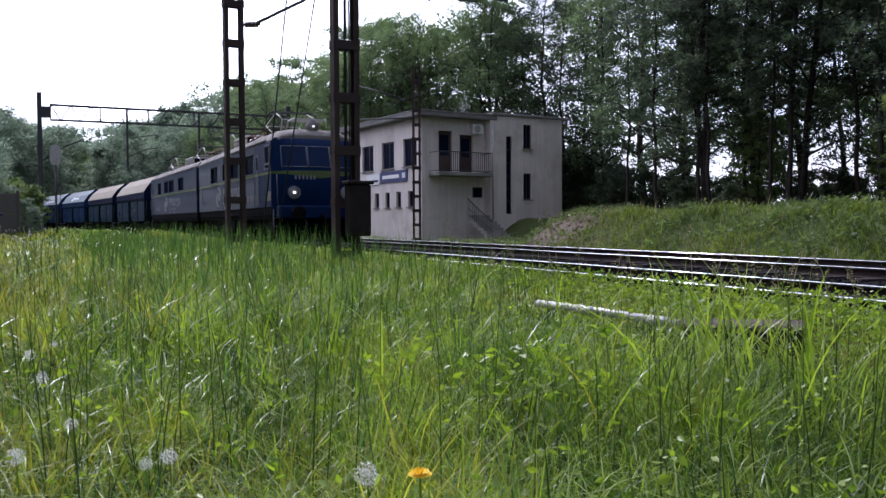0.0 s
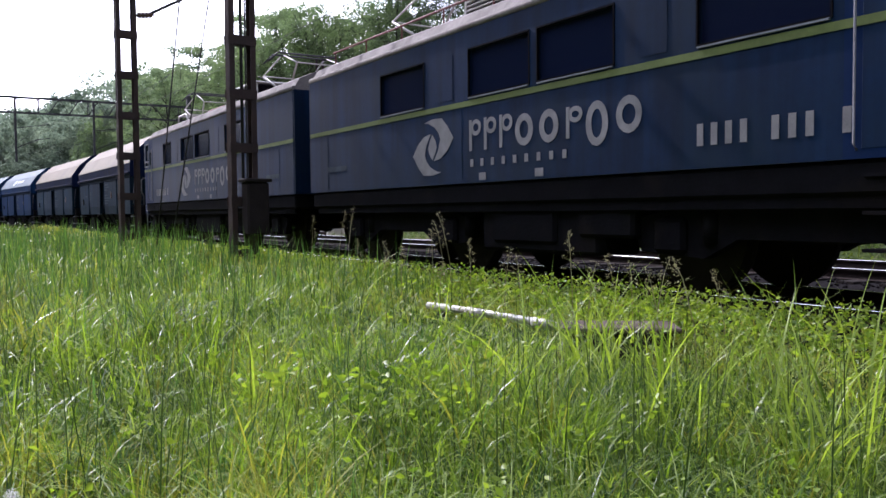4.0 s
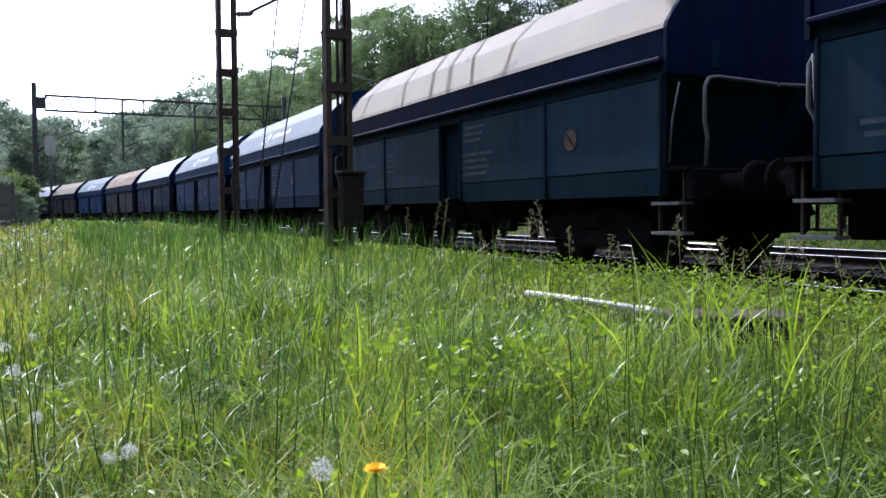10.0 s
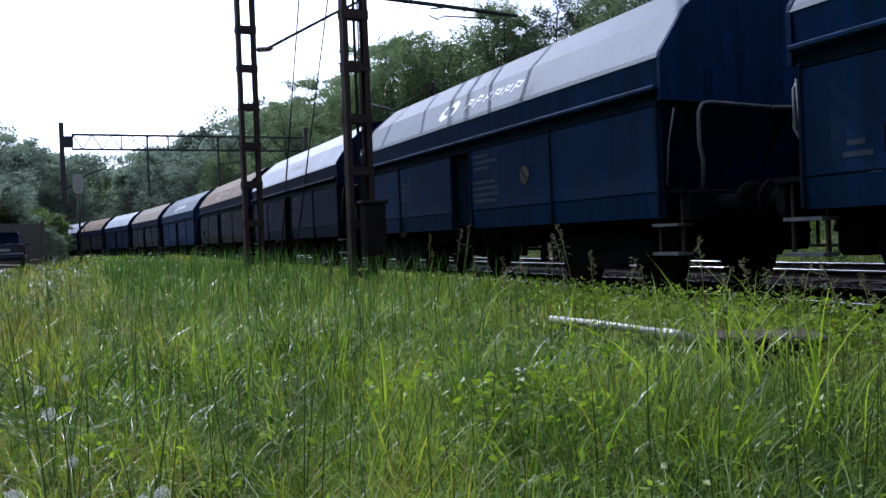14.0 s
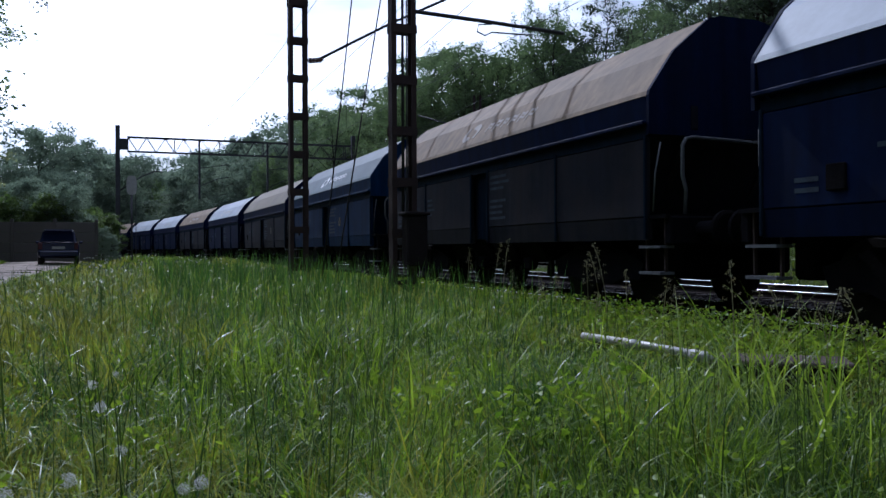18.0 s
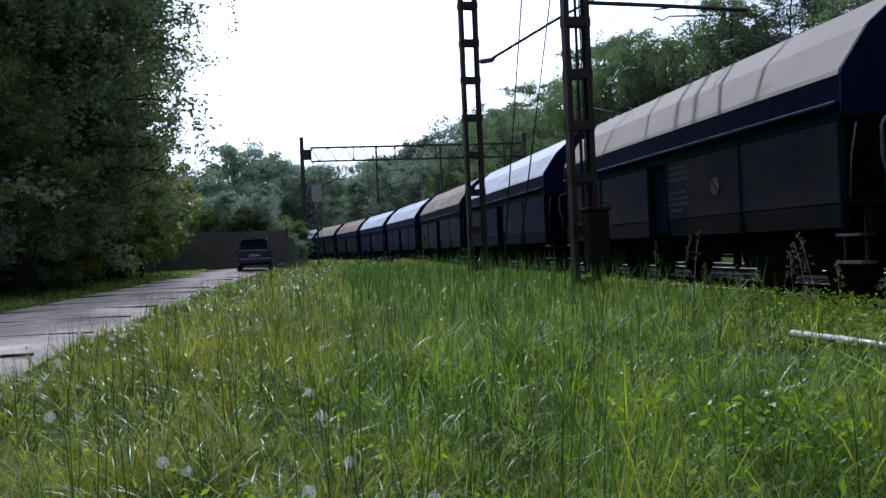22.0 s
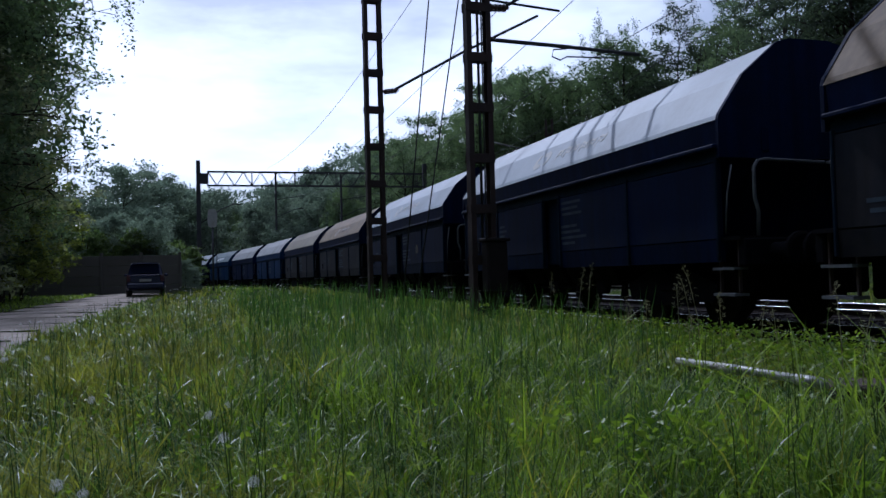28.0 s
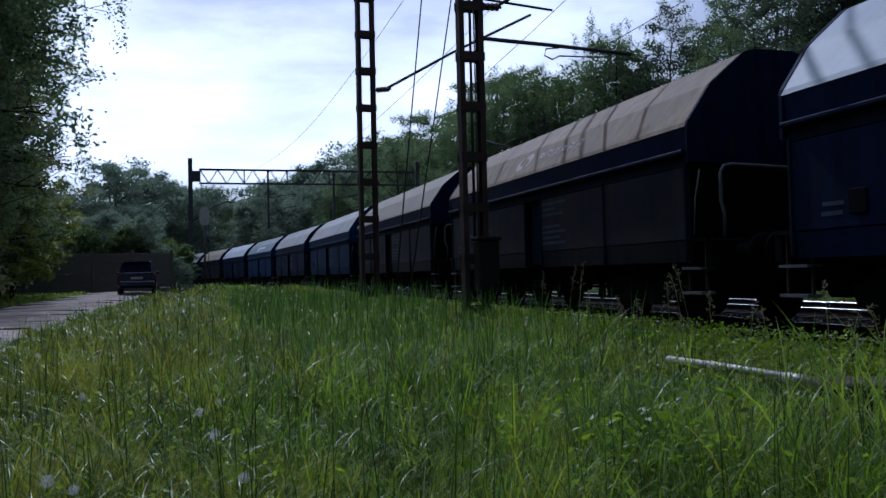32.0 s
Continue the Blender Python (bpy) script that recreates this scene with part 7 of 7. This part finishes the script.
    x, y = r.normal(1.85, 0.3, n), r.normal(3.1, 0.45, n)
    c = np.stack([x, y, ground_z(x, y) + r.uniform(0.25, 0.5, n)], -1)
    ob = leaves("herb_patch", c, 0.04, 5, 0.023, M_WEED, None, 39)
    tagged(ob, "patch of leafy herbs with broad bright leaves", "weeds", kind="stuff")


def build_stalks():
    """Grasses gone to seed along the track edge."""
    r = random.Random(9)
    spots = [(5.5, 12.62, 1.14), (5.5, 11.23, 1.27), (5.42, 11.4, 1.2), (5.3, 8.37, 0.95), (5.3, 7.93, 1.16), (5.25, 8.0, 1.05), (5.2, 7.4, 0.85), (5.2, 6.78, 0.78), (4.6, 5.0, 0.93), (4.6, 4.44, 0.8), (4.6, 4.1, 0.8), (4.2, 3.34, 0.85), (4.3, 4.5, 0.75), (5.2, 6.5, 0.7)]
    for k in range(9):
        spots.append((r.uniform(4.6, 5.5), r.uniform(4, 18), r.uniform(0.55, 0.85)))
    for x, y, h in spots:
        t = thing("seeding_grass", pose(x, y, gz(x, y) - 0.02, 0, 0, r.uniform(0, 360)), "tall grass stalk with a feathery seed head", "grass", "seeding grasses")
        lean = r.uniform(0.05, 0.2) * h
        pts = [(0, 0, 0), (lean * 0.3, 0, h * 0.5), (lean, 0, h * 0.85), (lean * 1.6, 0, h)]
        part("stem", T(pts, 0.005, 5, 0.0025), M_STALK, t)
        ends = []
        for q in range(14):
            f = 0.66 + 0.34 * q / 14
            a = r.uniform(0, 6.28)
            w = 0.05 * (1.1 - f) / 0.44 + 0.006
            ends.append((lean * f ** 2 * 1.5 + math.cos(a) * w, math.sin(a) * w, h * f + 0.02))
        leaves("seed_head", ends, 0.013, 8, 0.008, M_STALK, t, int(x * 1000 + y * 77))


def fluff_ball(bm, c, rad, seed, n=52):
    """A dandelion clock: fine rays that end in little tufts."""
    r = random.Random(seed)
    c = Vector(c)
    for k in range(n):
        z = 1 - 2 * (k + 0.5) / n
        a = k * 2.39996
        d = Vector((math.sqrt(1 - z * z) * math.cos(a), math.sqrt(1 - z * z) * math.sin(a), z))
        s = d.orthogonal().normalized()
        t = d.cross(s)
        tip = c + d * rad * r.uniform(0.6, 0.85)
        w = rad * 0.018
        vs = [bm.verts.new(c + s * w), bm.verts.new(c - s * w), bm.verts.new(tip)]
        bm.faces.new(vs)
        for q in range(6):
            b = 2 * math.pi * q / 6 + r.random()
            o = (s * math.cos(b) + t * math.sin(b)) * rad * 0.32 + d * rad * r.uniform(0.1, 0.3)
            e = o.cross(d).normalized() * rad * 0.028
            bm.faces.new([bm.verts.new(tip - e), bm.verts.new(tip + e), bm.verts.new(tip + o)])


def build_dandelions():
    r = random.Random(21)

    def clock(x, y, z, rad):
        g = gz(x, y)
        t = thing("dandelion_clock", pose(x, y, g), "white fluffy dandelion seed head on a thin stem", "dandelion", "dandelion clocks")
        part("stem", T([(0.03, 0.01, 0), (0.01, 0.0, (z - g) * 0.6), (0, 0, z - g)], 0.003, 5, 0.002), M_WEED, t)
        k = r.randrange(3)
        if ("clock", k) not in _mesh_store:
            bm = bmesh.new()
            fluff_ball(bm, (0, 0, 0), 1.0, k)
            ob = part("fluff", bm, M_FLUFF, t)
            _mesh_store[("clock", k)] = ob.data
        else:
            ob = shared("fluff", _mesh_store[("clock", k)], t)
        ob.matrix_basis = Matrix.Translation((0, 0, z - g)) @ Matrix.Diagonal((rad, rad, rad, 1))
    for x, y, z, rad in CLOCKS:
        clock(x, y, z, rad)
    for k in range(110):
        y = 4.0 + 20 * r.random() ** 1.3
        x = -2.75 + r.gauss(0.15, 0.35) + 0.9 * max(0, (y - 20) / 25)
        clock(x, y, gz(x, y) + r.uniform(0.2, 0.32), 0.022)
    for k in range(10):
        x, y = r.uniform(-2.6, -1.5), r.uniform(4.4, 9.5)
        clock(x, y, gz(x, y) + r.uniform(0.24, 0.36), r.uniform(0.024, 0.031))
    for k in range(7):
        x, y = r.uniform(-1.4, 0.9), r.uniform(2.3, 6.5)
        clock(x, y, gz(x, y) + r.uniform(0.26, 0.36), r.uniform(0.022, 0.03))
    for k in range(70):
        y = r.uniform(20, 46)
        x = r.uniform(-1.5, 4.0)
        clock(x, y, gz(x, y) + r.uniform(0.33, 0.42), 0.03)
    x, y, z = FLOWER
    g = gz(x, y)
    t = thing("dandelion_flower", pose(x, y, g), "bright yellow dandelion flower in the grass", "dandelion")
    part("stem", T([(0.02, 0.02, 0), (0, 0, z - g)], 0.003, 5, 0.0025), M_WEED, t)
    bm = bmesh.new()
    for row_, (n, lift, length) in enumerate(((26, 0.15, 0.024), (22, 0.5, 0.021), (16, 0.95, 0.016), (9, 1.3, 0.01))):
        for k in range(n):
            a = 2 * math.pi * k / n + row_ * 0.3
            d = Vector((math.cos(a) * math.cos(lift), math.sin(a) * math.cos(lift), math.sin(lift)))
            s = Vector((-math.sin(a), math.cos(a), 0)) * 0.0024
            o = Vector((0, 0, z - g)) + d * 0.002
            bm.faces.new([bm.verts.new(p) for p in (o - s * 0.5, o + s * 0.5, o + d * length + s, o + d * (length + 0.002), o + d * length - s)])
    part("petals", bm, M_PETAL, t)


BRIGHT_TREES = [(19.2, 9.3, 0.5), (21.5, 13.0, 0.85), (21.5, 5.5, 0.8), (22.6, 9.8, 1.0)]
CLOCKS = [(0.62, 1.68, 0.50, 0.029), (-0.09, 2.5, 0.42, 0.027), (0.29, 2.35, 0.41, 0.024), (-0.65, 3.15, 0.40, 0.028), (-1.41, 4.34, 0.40, 0.032), (-0.2, 1.88, 0.45, 0.03), (-0.09, 4.43, 0.42, 0.03)]
FLOWER = (0.72, 1.62, 0.50)
build_woods()
build_meadow()
build_stalks()
build_dandelions()
build_tracks()


# ---- what moves ----
ALONG = [54.96, 48.91, 42.84, 36.75, 30.63, 24.5, 18.35, 12.18, 6.0, -0.26, -6.58, -12.91, -19.27, -25.71, -32.01, -38.25, -44.45, -50.6, -56.78, -63.08,
         -69.4, -75.86, -82.34, -88.85, -95.24, -101.5, -108.07, -114.51, -120.94, -127.38, -133.86, -140.04, -146.24]


def train_at(t):
    """How far along the track the coupling behind the locomotive is at t seconds."""
    return ALONG[round(t)]


def vehicle_pose(u, half, turned=False):
    a, b = on_track(u - half), on_track(u + half)
    m = (a + b) / 2
    h = math.degrees(math.atan2(-(b.x - a.x), b.y - a.y))
    return pose(m.x, m.y, RAIL_Z, 0, 0, h + (0 if turned else 180))


def motions():
    times = [float(k) for k in range(33)]
    walk(FRONT, [(t, vehicle_pose(train_at(t) - 23.35, 3.85)) for t in times])
    walk(REAR, [(t, vehicle_pose(train_at(t) - 7.65, 3.85, True)) for t in times])
    for i, w in enumerate(TRAIN):
        walk(w, [(t, vehicle_pose(train_at(t) + WAGON_PITCH * (i + 0.5), 3.65)) for t in times])


motions()
